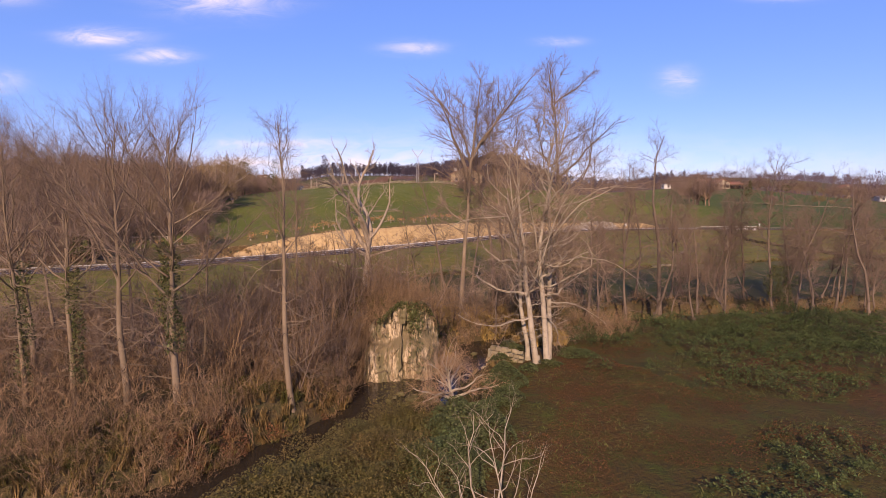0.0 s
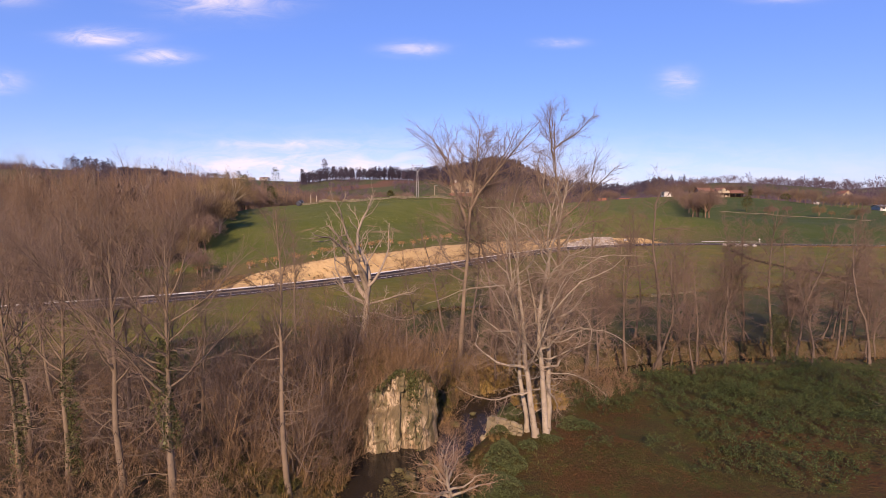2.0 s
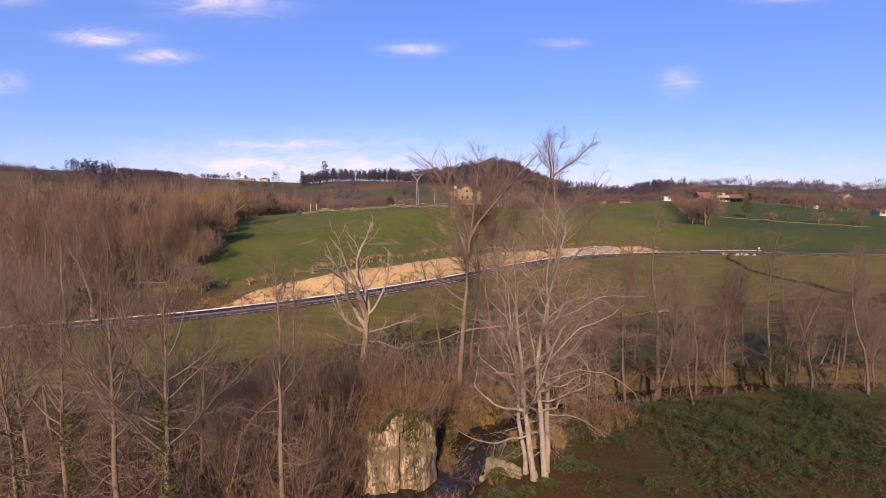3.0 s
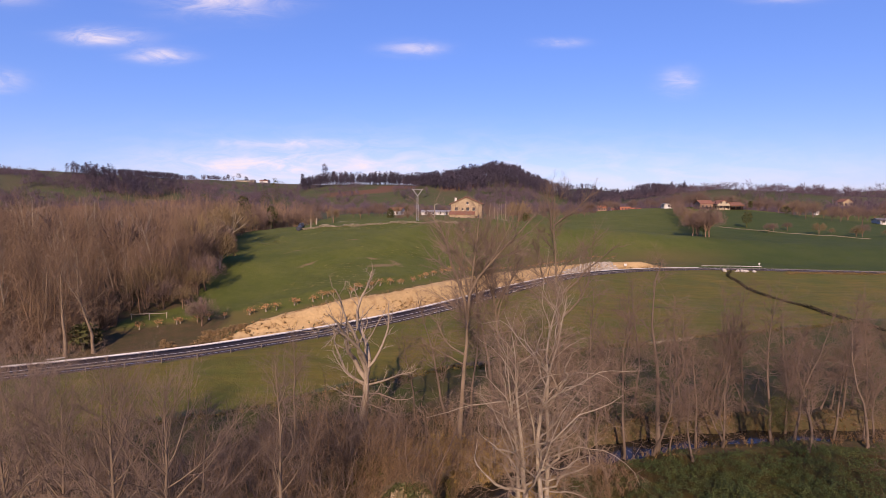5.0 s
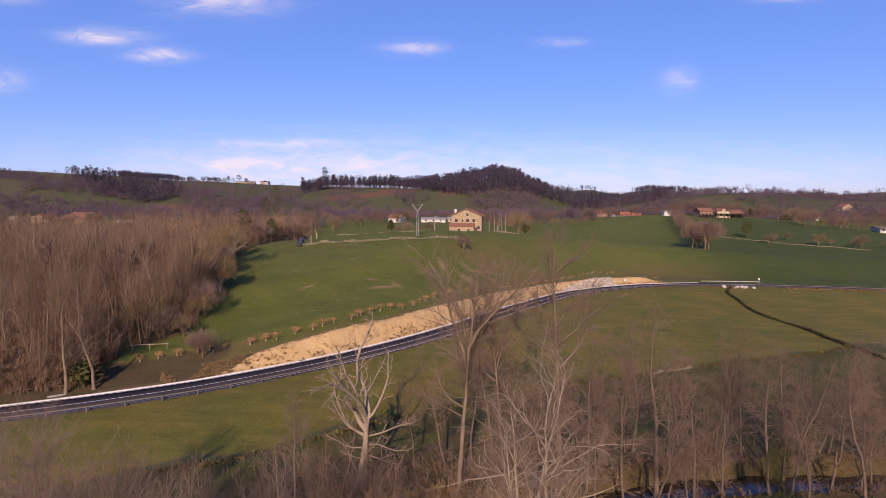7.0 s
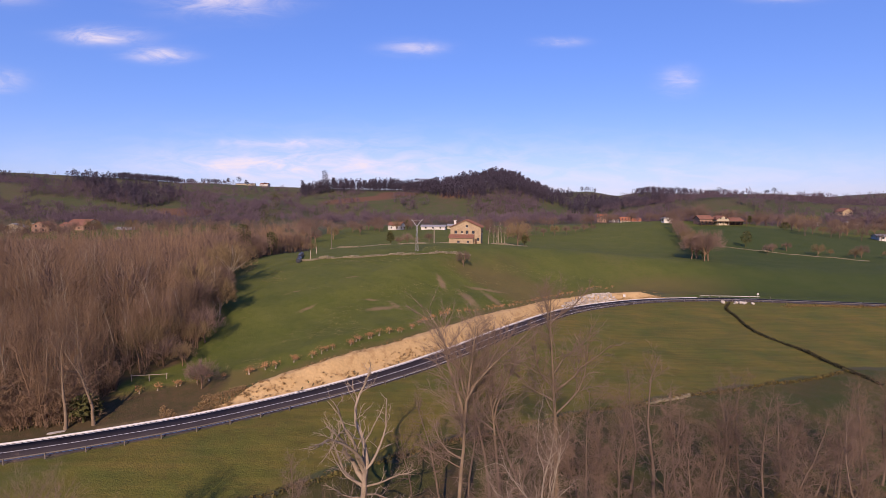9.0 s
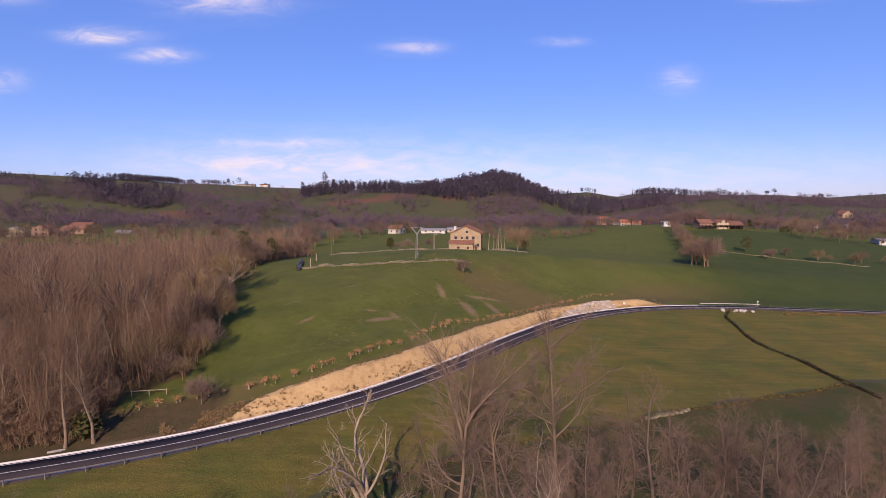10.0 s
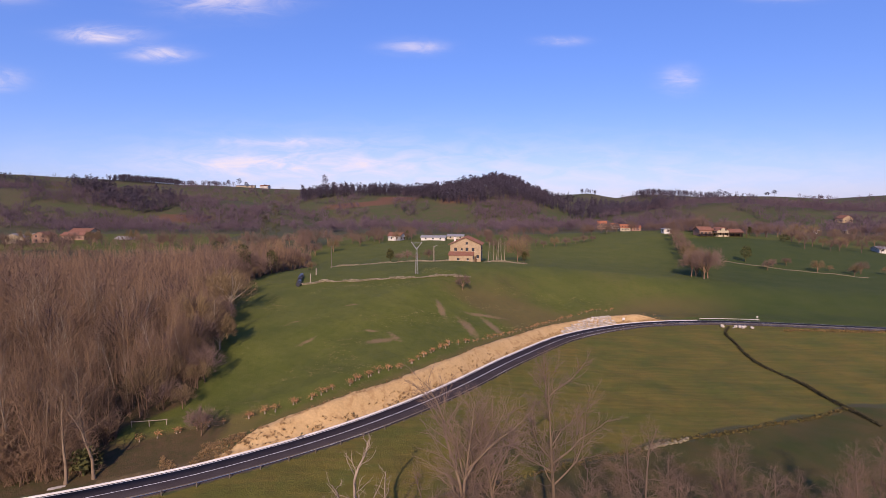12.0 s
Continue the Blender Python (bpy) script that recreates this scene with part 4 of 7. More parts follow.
    clump_of_trunks("bare_shrub", 1.3, 14.2, [(0.0, 0, 5.0, 0.05, -0.15, 0.1, ()), (0.2, 0.2, 5.2, 0.05, 0.2, 0.1, ()), (0.1, -0.2, 4.6, 0.045, 0.05, 0, ()), (-0.3, 0.1, 4.4, 0.04, -0.35, 0, ()), (0.5, 0, 4.0, 0.04, 0.45, 0.1, ())],
        PALE_BARK, PALE_TWIG, "pale sparse bare shrub rising close below", 95, kids=(7, 4, 3, 2), start=(0.35, 0.3, 0.2), angle=(0.8, 0.8, 0.8), ratio=(0.42, 0.45, 0.45), girth=(0.05, 0.022, 0.012, 0.008, 0.006), wander=(0.24, 0.28, 0.28, 0.2))


# ---- the wood beside the pasture ----
def brush_clump(rng, stems, h, spread, thick=0.014):
    """A clump of thin crooked leafless stems with sprays of side twigs."""
    segs, P, Q, W = [], [], [], []
    for _ in range(stems):
        a, r = rng.uniform(0, 6.28), rng.uniform(0, 0.35)
        p = np.array([r * math.cos(a), r * math.sin(a), -0.1])
        d = np.array([rng.normal(0, spread), rng.normal(0, spread), 1.0])
        L, n = h * rng.uniform(0.55, 1.15), 3
        for k in range(n):
            d = d / np.linalg.norm(d)
            q = p + d * L / n
            w0, w1 = thick * (1 - 0.28 * k), thick * (0.72 - 0.28 * k)
            if k < n - 1:
                segs.append((p, q, w0, w1))
            else:
                P.append(p), Q.append(q), W.append(w0)
            for _ in range(2 + 2 * k):
                b = p + (q - p) * rng.uniform(0.1, 1)
                e = d + rng.normal(0, 0.75, 3) * [1, 1, 0.55]
                e = b + e / np.linalg.norm(e) * L * rng.uniform(0.14, 0.34)
                P.append(b), Q.append(e), W.append(thick * 0.6)
                if rng.random() < 0.6:
                    c = b + (e - b) * rng.uniform(0.3, 0.7)
                    f = e - b + rng.normal(0, 0.5, 3) * np.linalg.norm(e - b)
                    P.append(c), Q.append(c + f * 0.55), W.append(thick * 0.5)
            p, d = q, d + rng.normal(0, 0.28, 3)
    return joined([tubes(segs, 3), slivers(rng, np.array(P), np.array(Q), np.array(W) * 1.2)])


def build_wood():
    rng = np.random.default_rng(5)
    slim = dict(steps=(5, 2, 1, 1), kids=(14, 6, 6), start=(0.28, 0.15, 0.1), angle=(0.75, 0.8, 0.8), close=(0.35, 0.2, 0.2), ratio=(0.33, 0.50, 0.5), shrink=(0.45, 0.4, 0.3), wander=(0.08, 0.2, 0.2, 0.2), rise=(0.04, 0.06, 0.03, 0.02),
                taper=(0.85, 0.7, 0.6, 0.5), girth=(0.2, 0.042, 0.03, 0.022))

    def stool(seed, n, h, **change):
        r2 = random.Random(seed)
        trunks, crowns = [], []
        for i in range(n):
            g = bare_tree(seed * 10 + i, h * r2.uniform(0.75, 1.1), 0.10 * r2.uniform(0.8, 1.3), (r2.gauss(0, 0.05), r2.gauss(0, 0.05)), (), **change)
            off = np.array([r2.gauss(0, 0.8), r2.gauss(0, 0.8), 0])
            trunks.append((g[0][0] + off, g[0][1])), crowns.append((g[1][0] + off, g[1][1]))
        return trunks, crowns

    models = []
    for i in range(8):
        trunks, crowns = stool(200 + i, 3, 11.2 + 0.35 * i, **slim)
        t = thing("wood_tree", pose(0, 0, -200), "bare brown woodland tree in a dense stand", "tree", "trees of the wood")
        for k, tr in enumerate(trunks):
            put("trunk", smooth_faces(mesh_of("trunk", *tr)), PALE_BARK if (i + k) % 5 == 0 else WOOD_TWIG, t)
        put("crown", mesh_of("crown", *joined(crowns)), WOOD_TWIG, t)
        models.append(t)
    spots = []
    for y in np.arange(64, 262, 4.2):
        e = float(wood_edge(y))
        left = -0.88 * y - 26
        for x in np.arange(left, e, 4.0):
            px, py = x + rng.uniform(-1.8, 1.8), y + rng.uniform(-1.9, 1.9)
            if road_side(px, py) > 6.5 and px < wood_edge(py):
                spots.append((px, py))
    spots.sort(key=lambda s: s[1] + 0.4 * s[0])
    n = 0
    used = [False] * len(models)
    far = []
    for px, py in spots:
        k = int(rng.integers(0, len(models)))
        size = rng.uniform(0.7, 1.18) * (0.8 if px > wood_edge(py) - 5 else 1.0)
        at = pose(px, py, gz(px, py), 0, 0, rng.uniform(0, 360)) @ Matrix.Diagonal((size, size, size, 1))
        if n < 290:
            if not used[k]:
                used[k] = True
                models[k].matrix_basis = at
            else:
                copy_thing(models[k], at)
            n += 1
        else:
            far.append((px, py, gz(px, py), size))
    thin = dict(slim)
    thin.update(kids=(7, 3, 4), steps=(2, 1, 1, 1), girth=(0.2, 0.055, 0.04, 0.034))
    tem = []
    for i in range(5):
        trunks, crowns = stool(240 + i, 2, 12.5, **thin)
        tem.append(joined(trunks + crowns))
    V, F = scattered(rng, tem, far, (0.9, 1.1), 0.03)
    tagged(put("woodland", mesh_of("woodland", V, F), WOOD_TWIG), "deeper bare brown winter woodland", "woodland", kind="stuff")
    # older crooked trees along the wood's front
    old = dict(low=16, steps=(8, 6, 4, 2, 1), kids=(11, 8, 6, 5), start=(0.34, 0.15, 0.1), angle=(0.95, 0.85, 0.8), close=(0.3, 0.2, 0.2), ratio=(0.50, 0.46, 0.46), shrink=(0.45, 0.4, 0.4), wander=(0.16, 0.26, 0.28, 0.25), rise=(0.02, 0.03, 0.02, 0.01), taper=(0.85, 0.8, 0.7, 0.6, 0.5), girth=(0.3, 0.07, 0.04, 0.03, 0.024))
    for i, (x, y, h, lx) in enumerate(((-50.6, 70.6, 12.5, -0.08), (-47.6, 71.8, 11.5, -0.10), (-55.0, 71.5, 12.5, 0.05), (-60.5, 69.5, 12.0, -0.04), (-52.6, 76.5, 13.5, 0.06), (-66.5, 68.0, 12.5, 0.04))):
        tree_thing("old_tree", x, y, bare_tree(620 + i, h, 0.24, (lx, 0), (), **old), BARK, WOOD_TWIG, "old crooked bare tree on the wood's front edge", group="trees on the wood's front")
    # brushwood between the nearer trunks
    low = [brush_clump(rng, 5, 3.4, 0.25, 0.035) for _ in range(4)]
    spots = [(x, y, gz(x, y), rng.uniform(0.6, 1.3)) for x, y in zip(rng.uniform(-135, -41, 2600), rng.uniform(66, 150, 2600)) if x < wood_edge(y) - 0.5 and x > -0.88 * y - 22 and road_side(np.array(x), np.array(y)) > 7.5]
    front = [(x, y) for x, y in zip(rng.uniform(-110, -42, 2600), rng.uniform(62, 100, 2600)) if 6.2 < road_side(np.array(x), np.array(y)) < 15 and x < wood_edge(y)]
    spots += [(x, y, gz(x, y), rng.uniform(0.9, 1.9)) for x, y in front]
    V, F = scattered(rng, low, spots, (0.8, 1.2), 0.12)
    tagged(put("wood_undergrowth", mesh_of("wood_undergrowth", V, F), WOOD_TWIG), "tangled bare undergrowth between the trunks", "undergrowth", kind="stuff")


# ---- far woods and hedges ----
def tuft_tree(rng, h, w, n, leaf, cone=1.0):
    """A dark evergreen: trunk and ragged foliage tufts."""
    V, F = tubes([(Vector((0, 0, -0.5)), Vector((0, 0, h * 0.8)), 0.25, 0.08)], 4)
    pts = []
    for _ in range(n):
        t = rng.uniform(0.3, 1.0)
        r = w * (cone * (1 - 0.75 * (t - 0.3) / 0.7) + (1 - cone) * math.sqrt(max(0.02, 1 - ((t - 0.62) / 0.40) ** 2))) * math.sqrt(rng.uniform(0.1, 1))
        a = rng.uniform(0, 6.28)
        pts.append((r * math.cos(a), r * math.sin(a), h * t))
    C = np.array(pts)[:, None, :]
    tri = rng.normal(0, leaf, (n, 3, 3)) * np.array([1, 1, 0.7])
    return joined([(V, F), ((C + tri).reshape(-1, 3), np.arange(n * 3).reshape(-1, 3))])


def haze_tree(rng, h, w, n, width=0.16):
    """A far leafless tree: bole, limbs and a rounded cloud of fine upward twigs."""
    limbs = [(Vector((0, 0, -0.5)), Vector((0, 0, h * 0.55)), 0.17, 0.08)]
    for _ in range(2):
        a = rng.uniform(0, 6.28)
        limbs.append((Vector((0, 0, h * rng.uniform(0.2, 0.4))), Vector((w * 0.6 * math.cos(a), w * 0.6 * math.sin(a), h * rng.uniform(0.6, 0.85))), 0.11, 0.04))
    a, el, u = rng.uniform(0, 6.28, n), rng.uniform(-0.5, 1.0, n), rng.uniform(0.15, 1, n) ** 0.5
    r = np.sqrt(1 - np.clip(el, 0, 1) ** 2 * 0.9) * (1 + 0.25 * np.sin(3 * a + w))
    C = np.stack([w * u * r * np.cos(a), w * u * r * np.sin(a), h * (0.56 + 0.36 * el * u)], 1)
    D = C - [0, 0, h * 0.3]
    D /= np.linalg.norm(D, axis=1, keepdims=True)
    D = D + rng.normal(0, 0.35, (n, 3)) + [0, 0, 0.5]
    D *= (rng.uniform(0.10, 0.22, n) * h / np.linalg.norm(D, axis=1))[:, None]
    return joined([tubes(limbs, 3), slivers(rng, C - D * 0.5, C + D * 0.5, np.full(n, width))])


def build_far_woods():
    rng = np.random.default_rng(9)
    pines = [tuft_tree(rng, 15, w, 84, 0.58, c) for w, c in ((2.8, 1.0), (2.4, 0.7), (3.0, 0.5), (2.6, 0.8), (3.2, 0.3))]
    bares = [haze_tree(rng, h, w, 50, 0.17) for h, w in ((9.5, 4.2), (8, 4.4), (11, 4.0), (6, 4.0), (12, 3.6))]
    dark, bare = [], []

    def fill(target, gap, x0, x1, y0, y1, size=(0.8, 1.2), patchy=0.0, keep=None):
        """Trees about gap metres apart over a patch with ragged borders; patchy leaves clearings."""
        cx, cy, rx, ry = (x0 + x1) / 2, (y0 + y1) / 2, (x1 - x0) / 2, (y1 - y0) / 2
        n = int((x1 - x0) * (y1 - y0) * 1.2 / gap ** 2)
        X, Y = rng.uniform(x0 - 0.1 * rx, x1 + 0.1 * rx, n), rng.uniform(y0 - 0.1 * ry, y1 + 0.1 * ry, n)
        for x, y, z in zip(X, Y, ground_z(X, Y)):
            d = max(abs(x - cx) / rx, abs(y - cy) / ry) + 0.2 * noise.noise(Vector((x / 40, y / 40, 0)))
            if d < 0.95 and (not patchy or noise.noise(Vector((x / 55, y / 38, 3))) > patchy) and (keep is None or keep(x, y)):
                target.append((x, y, z, rng.uniform(*size)))

    # pine and eucalyptus plantations on the near range
    fill(dark, 4.2, -220, 145, 610, 815, (0.65, 1.25), 0, lambda x, y: y > float(np.interp(x, (-220, -60, -30, 0, 40, 145), (752, 748, 715, 675, 650, 690))))
    fill(dark, 5.5, 120, 310, 650, 810, (0.7, 1.1), -0.2)
    fill(dark, 5.5, -410, -320, 600, 690, (0.8, 1.2), -0.1)
    fill(dark, 6.0, -470, -425, 650, 700, (1.0, 1.7))
    # on the far range
    fill(dark, 8.0, 470, 770, 1200, 1390, (0.8, 1.1), -0.15)
    fill(dark, 9.0, 800, 1200, 1000, 1150, (0.8, 1.1), -0.2)
    fill(dark, 8.0, -1200, -930, 1170, 1290, (0.8, 1.1), -0.25)
    fill(dark, 4.4, -860, -690, 1360, 1420, (0.8, 1.15))
    fill(dark, 5.5, -690, -570, 1340, 1410, (0.6, 0.85), -0.1)
    fill(dark, 7.0, 355, 400, 1375, 1405, (0.7, 1.0))
    hamlet = lambda x, y: not (150 < x < 196 and 470 < y < 578 and noise.noise(Vector((x / 9, y / 9, 5))) < 0.25)
    # leafless woods on the lower slopes and in the valley
    fill(bare, 5.6, -480, -190, 500, 690, (0.7, 1.25), -0.12)
    fill(bare, 6.0, -350, -60, 440, 520, (0.6, 1.1), -0.05)
    fill(bare, 6.2, -250, -20, 530, 745, (0.5, 1.1), -0.02)
    fill(bare, 5.6, 30, 270, 500, 660, (0.6, 1.2), -0.15, hamlet)
    fill(bare, 6.0, -80, 80, 450, 560, (0.5, 1.0), -0.08)
    fill(bare, 6.0, 20, 160, 600, 690, (0.5, 1.0), -0.1)
    fill(bare, 6.2, 150, 440, 415, 600, (0.6, 1.2), -0.08, hamlet)
    fill(bare, 7.0, 250, 480, 600, 800, (0.7, 1.2), -0.05)
    fill(bare, 9.5, 420, 950, 560, 880, (0.8, 1.4), 0.0)
    fill(bare, 13.0, 380, 1150, 900, 1330, (0.9, 1.6), -0.02)
    fill(bare, 14.0, -1050, -280, 820, 1330, (0.9, 1.6), 0.0)
    fill(bare, 7.0, -760, -480, 560, 700, (0.7, 1.2), 0.05)
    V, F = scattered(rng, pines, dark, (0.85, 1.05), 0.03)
    tagged(put("pine_forest", mesh_of("pine_forest", V, F), HAZED_PINE), "dark pine and eucalyptus forest on the hills, haze in its colour", "forest", kind="stuff")
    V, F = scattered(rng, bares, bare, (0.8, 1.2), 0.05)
    tagged(put("hillside_woods", mesh_of("hillside_woods", V, F), HAZED_BARE), "leafless woods on the slopes, haze put into their purple-brown", "woods", kind="stuff")


build_river_trees()
build_wood()
build_far_woods()


# ---- cut bank, rock face, old wall ----
def stone_mesh(rng, size, flat=0.75):
    """One rough stone: a cut-down, jittered block of few faces."""
    bm = bmesh.new()
    bmesh.ops.create_icosphere(bm, subdivisions=1, radius=0.5)
    for v in bm.verts:
        k = 1 + rng.uniform(-0.22, 0.18)
        v.co = Vector((v.co.x * k * size * 1.15, v.co.y * k * size, v.co.z * k * size * flat))
    me = bpy.data.meshes.new("stone")
    bm.to_mesh(me)
    bm.free()
    return me


def mesh_arrays(me):
    V = np.empty(len(me.vertices) * 3, np.float32)
    me.vertices.foreach_get("co", V)
    F = np.empty(len(me.loops), np.int32)
    me.loops.foreach_get("vertex_index", F)
    return V.reshape(-1, 3), F.reshape(-1, 3)


OLD_STONE = surface("old_masonry", (0.31, 0.245, 0.155), (0.17, 0.135, 0.08), 0.8, 5.0, bump=0.6, depth=0.03, own=0.35, c=(0.10, 0.09, 0.035))
STONE = surface("grey_white_stone", (0.46, 0.42, 0.37), (0.31, 0.275, 0.23), 0.6, 5.0, bump=0.5, depth=0.03, own=0.25, c=(0.20, 0.18, 0.12))
WALL_STONE = surface("field_wall_stone", (0.235, 0.20, 0.135), (0.15, 0.128, 0.085), 0.5, 4.0, bump=0.5, depth=0.03, island=0.3, c=(0.13, 0.13, 0.06))
MOSSY = surface("mossy_boulder", (0.055, 0.060, 0.016), (0.12, 0.095, 0.05), 0.8, 5.0, bump=0.5, depth=0.04, own=0.2)


def rock_material():
    m, nt, bsdf = shade("limestone_face")
    p = place(nt)
    mp = nt.nodes.new("ShaderNodeMapping")
    mp.inputs["Scale"].default_value = (1.0, 1.0, 0.13)
    nt.links.new(p, mp.inputs["Vector"])
    streak = tex_noise(nt, mp.outputs[0], 4.2, 8, 0.7)
    col = blend(nt, ramp(nt, tex_noise(nt, p, 0.8, 5), 0.35, 0.65), (0.47, 0.365, 0.24), (0.27, 0.19, 0.11))
    col = blend(nt, times(nt, ramp(nt, streak, 0.46, 0.56), 0.85), col, (0.12, 0.078, 0.040))
    col = blend(nt, times(nt, ramp(nt, tex_noise(nt, mp.outputs[0], 1.6, 6, 0.7), 0.45, 0.54), 0.85), col, (0.075, 0.062, 0.024))
    # earth and moss lie on its shelves
    geo, xyz = nt.nodes.new("ShaderNodeNewGeometry"), nt.nodes.new("ShaderNodeSeparateXYZ")
    nt.links.new(geo.outputs["Normal"], xyz.inputs[0])
    col = blend(nt, times(nt, ramp(nt, xyz.outputs[2], 0.4, 0.75), 0.9), col, (0.13, 0.092, 0.042))
    nt.links.new(col, bsdf.inputs["Base Color"])
    bsdf.inputs["Roughness"].default_value = 0.95
    relief(nt, bsdf, streak, 0.9, 0.15)
    return m


ROCK = rock_material()


def rough_block(x0, x1, y0, y1, z0, z1, cuts, amount, seed):
    """A block of rock: a box, finely divided, rounded and broken up by noise."""
    bm = bmesh.new()
    box(bm, x0, x1, y0, y1, z0, z1)
    bmesh.ops.subdivide_edges(bm, edges=bm.edges[:], cuts=cuts, use_grid_fill=True)
    c, h = Vector(((x0 + x1) / 2, (y0 + y1) / 2, (z0 + z1) / 2)), Vector(((x1 - x0) / 2, (y1 - y0) / 2, (z1 - z0) / 2))
    for v in bm.verts:
        d = v.co - c
        n = Vector((d.x / h.x, d.y / h.y, d.z / h.z))
        k = n.length / max(abs(n.x), abs(n.y), abs(n.z))
        soft = 1 - 0.12 * (k - 1) / 0.73
        q = c + d * soft
        s = Vector((seed, seed * 0.7, 0))
        w = noise.noise_vector(q * 0.55 + s) * amount + noise.noise_vector(Vector((q.x * 1.6, q.y * 1.6, q.z * 0.7)) + s) * amount * 0.5 + noise.noise_vector(q * 4.0 + s) * amount * 0.16
        v.co = q + w
    return bm


def rock_crest(x):
    """Height of the rock's uneven crest, x from the middle of the face."""
    u = (x + 2.3) / 5.6
    return 3.45 - 5.5 * max(0.0, 0.52 - u) ** 1.1 - 26 * max(0.0, u - 0.80) ** 1.6


def rock_sheet():
    """The river-cut face: a ledge at mid height, an uneven crest, its flanks turning back into the bank."""
    bm = bmesh.new()
    nu, nv = 96, 96
    rows = []

    def blocks(p, amount):
        """Offset of the joint-bounded block that holds the point."""
        near_point = noise.voronoi(p)[1][0]
        return amount * (noise.cell(near_point * 7.3) - 0.5)

    for i in range(nu):
        u = i / (nu - 1)
        x = -2.3 + 5.6 * u
        crest = rock_crest(x) + 0.25 * noise.noise(Vector((x * 0.9, 4, 0))) + blocks(Vector((x * 1.1, 8, 0)), 0.3)
        col = []
        for k in range(nv):
            v = k / (nv - 14)
            z = -2.4 + (crest + 2.4) * min(v, 1.0) + 0.5 * max(0.0, v - 1)
            back = max(0.0, v - 1) * 16.0
            q = Vector((x, 0, z))
            ledge = 0.9 / (1 + math.exp(-(z - 0.75 - 0.7 * (u - 0.5) - 0.5 * noise.noise(Vector((x * 0.6, 1, 0)))) * 7.0))
            flank = 1.9 * abs(2 * u - 1) ** 5
            lean = 0.16 * (z + 2)
            lump = 0.20 * noise.noise(q * 0.6 + Vector((3, 0, 0))) + blocks(Vector((x * 0.9, 0.3, z * 0.35)), 0.26) + blocks(Vector((x * 2.6, 4.3, z * 0.8)), 0.15) + 0.09 * noise.noise(q * 4.0)
            col.append(bm.verts.new((x + 0.12 * noise.noise(q * 1.3 + Vector((0, 0, 8))), -2.4 + ledge + flank + lean + back - lump, z)))
        rows.append(col)
    for a, b in zip(rows, rows[1:]):
        for k in range(nv - 1):
            bm.faces.new((a[k], b[k], b[k + 1], a[k + 1]))
    return bm


def build_rock():
    t = thing("rock_face", pose(-3.6, 36.4, 0), "pale limestone rock face with moss and hanging roots", "rock")
    part("face", rock_sheet(), ROCK, t)
    # ivy over its crest and one flank
    nr = np.random.default_rng(19)
    n = 1700
    u = np.clip(np.where(nr.random(n) < 0.45, nr.normal(0.72, 0.07, n), nr.uniform(0.25, 1.0, n)), 0.02, 1.0)
    x = -2.3 + 5.6 * u
    top = np.array([rock_crest(v) for v in x])
    z = top + 0.1 - np.abs(nr.normal(0, 1.0, n)) * np.where(np.abs(u - 0.72) < 0.09, 1.7, 0.22)
    C = np.stack([x, -2.5 + 1.0 / (1 + np.exp(-(z - 0.85) * 6)) + 1.9 * np.abs(2 * u - 1) ** 5 + 0.16 * (z + 2) - nr.uniform(0, 0.2, n), z], 1)
    T = C[:, None, :] + nr.normal(0, 0.065, (n, 3, 3))
    put("ivy", mesh_of("rock_ivy", T.reshape(-1, 3), np.arange(n * 3).reshape(-1, 3)), IVY, t, "dark ivy hanging over the rock")
    rng = random.Random(4)
    # mossy boulders in the stream below it
    meshes = [stone_mesh(rng, 1.0) for _ in range(4)]
    for x, y, s in ((-1.9, 30.9, 0.9), (-1.1, 31.6, 0.8), (-2.6, 31.6, 0.6), (-0.6, 30.6, 0.7), (-1.5, 29.9, 0.55), (-3.2, 30.4, 0.45), (-0.9, 32.5, 0.7), (-2.2, 30.0, 0.4), (-0.3, 31.5, 0.6), (-2.9, 31.0, 0.35), (1.0, 38.5, 0.7), (2.4, 40.5, 0.6)):
        at = pose(x, y, WATER_Z + 0.08, rng.uniform(-10, 10), rng.uniform(-10, 10), rng.uniform(0, 360)) @ Matrix.Diagonal((s, s, s * 0.8, 1))
        tagged(put("boulder", smooth_faces(rng.choice(meshes)), MOSSY, at=at), "mossy boulder lying in the shallow stream", "boulder", "boulders in the stream")


def mesh_from_block(rng):
    """A roughly squared building stone with knocked-off corners."""
    bm = rough_block(-0.25, 0.25, -0.14, 0.14, -0.13, 0.13, 3, 0.07, rng.randrange(999))
    me = bpy.data.meshes.new("squared_stone")
    bm.to_mesh(me)
    bm.free()
    return me


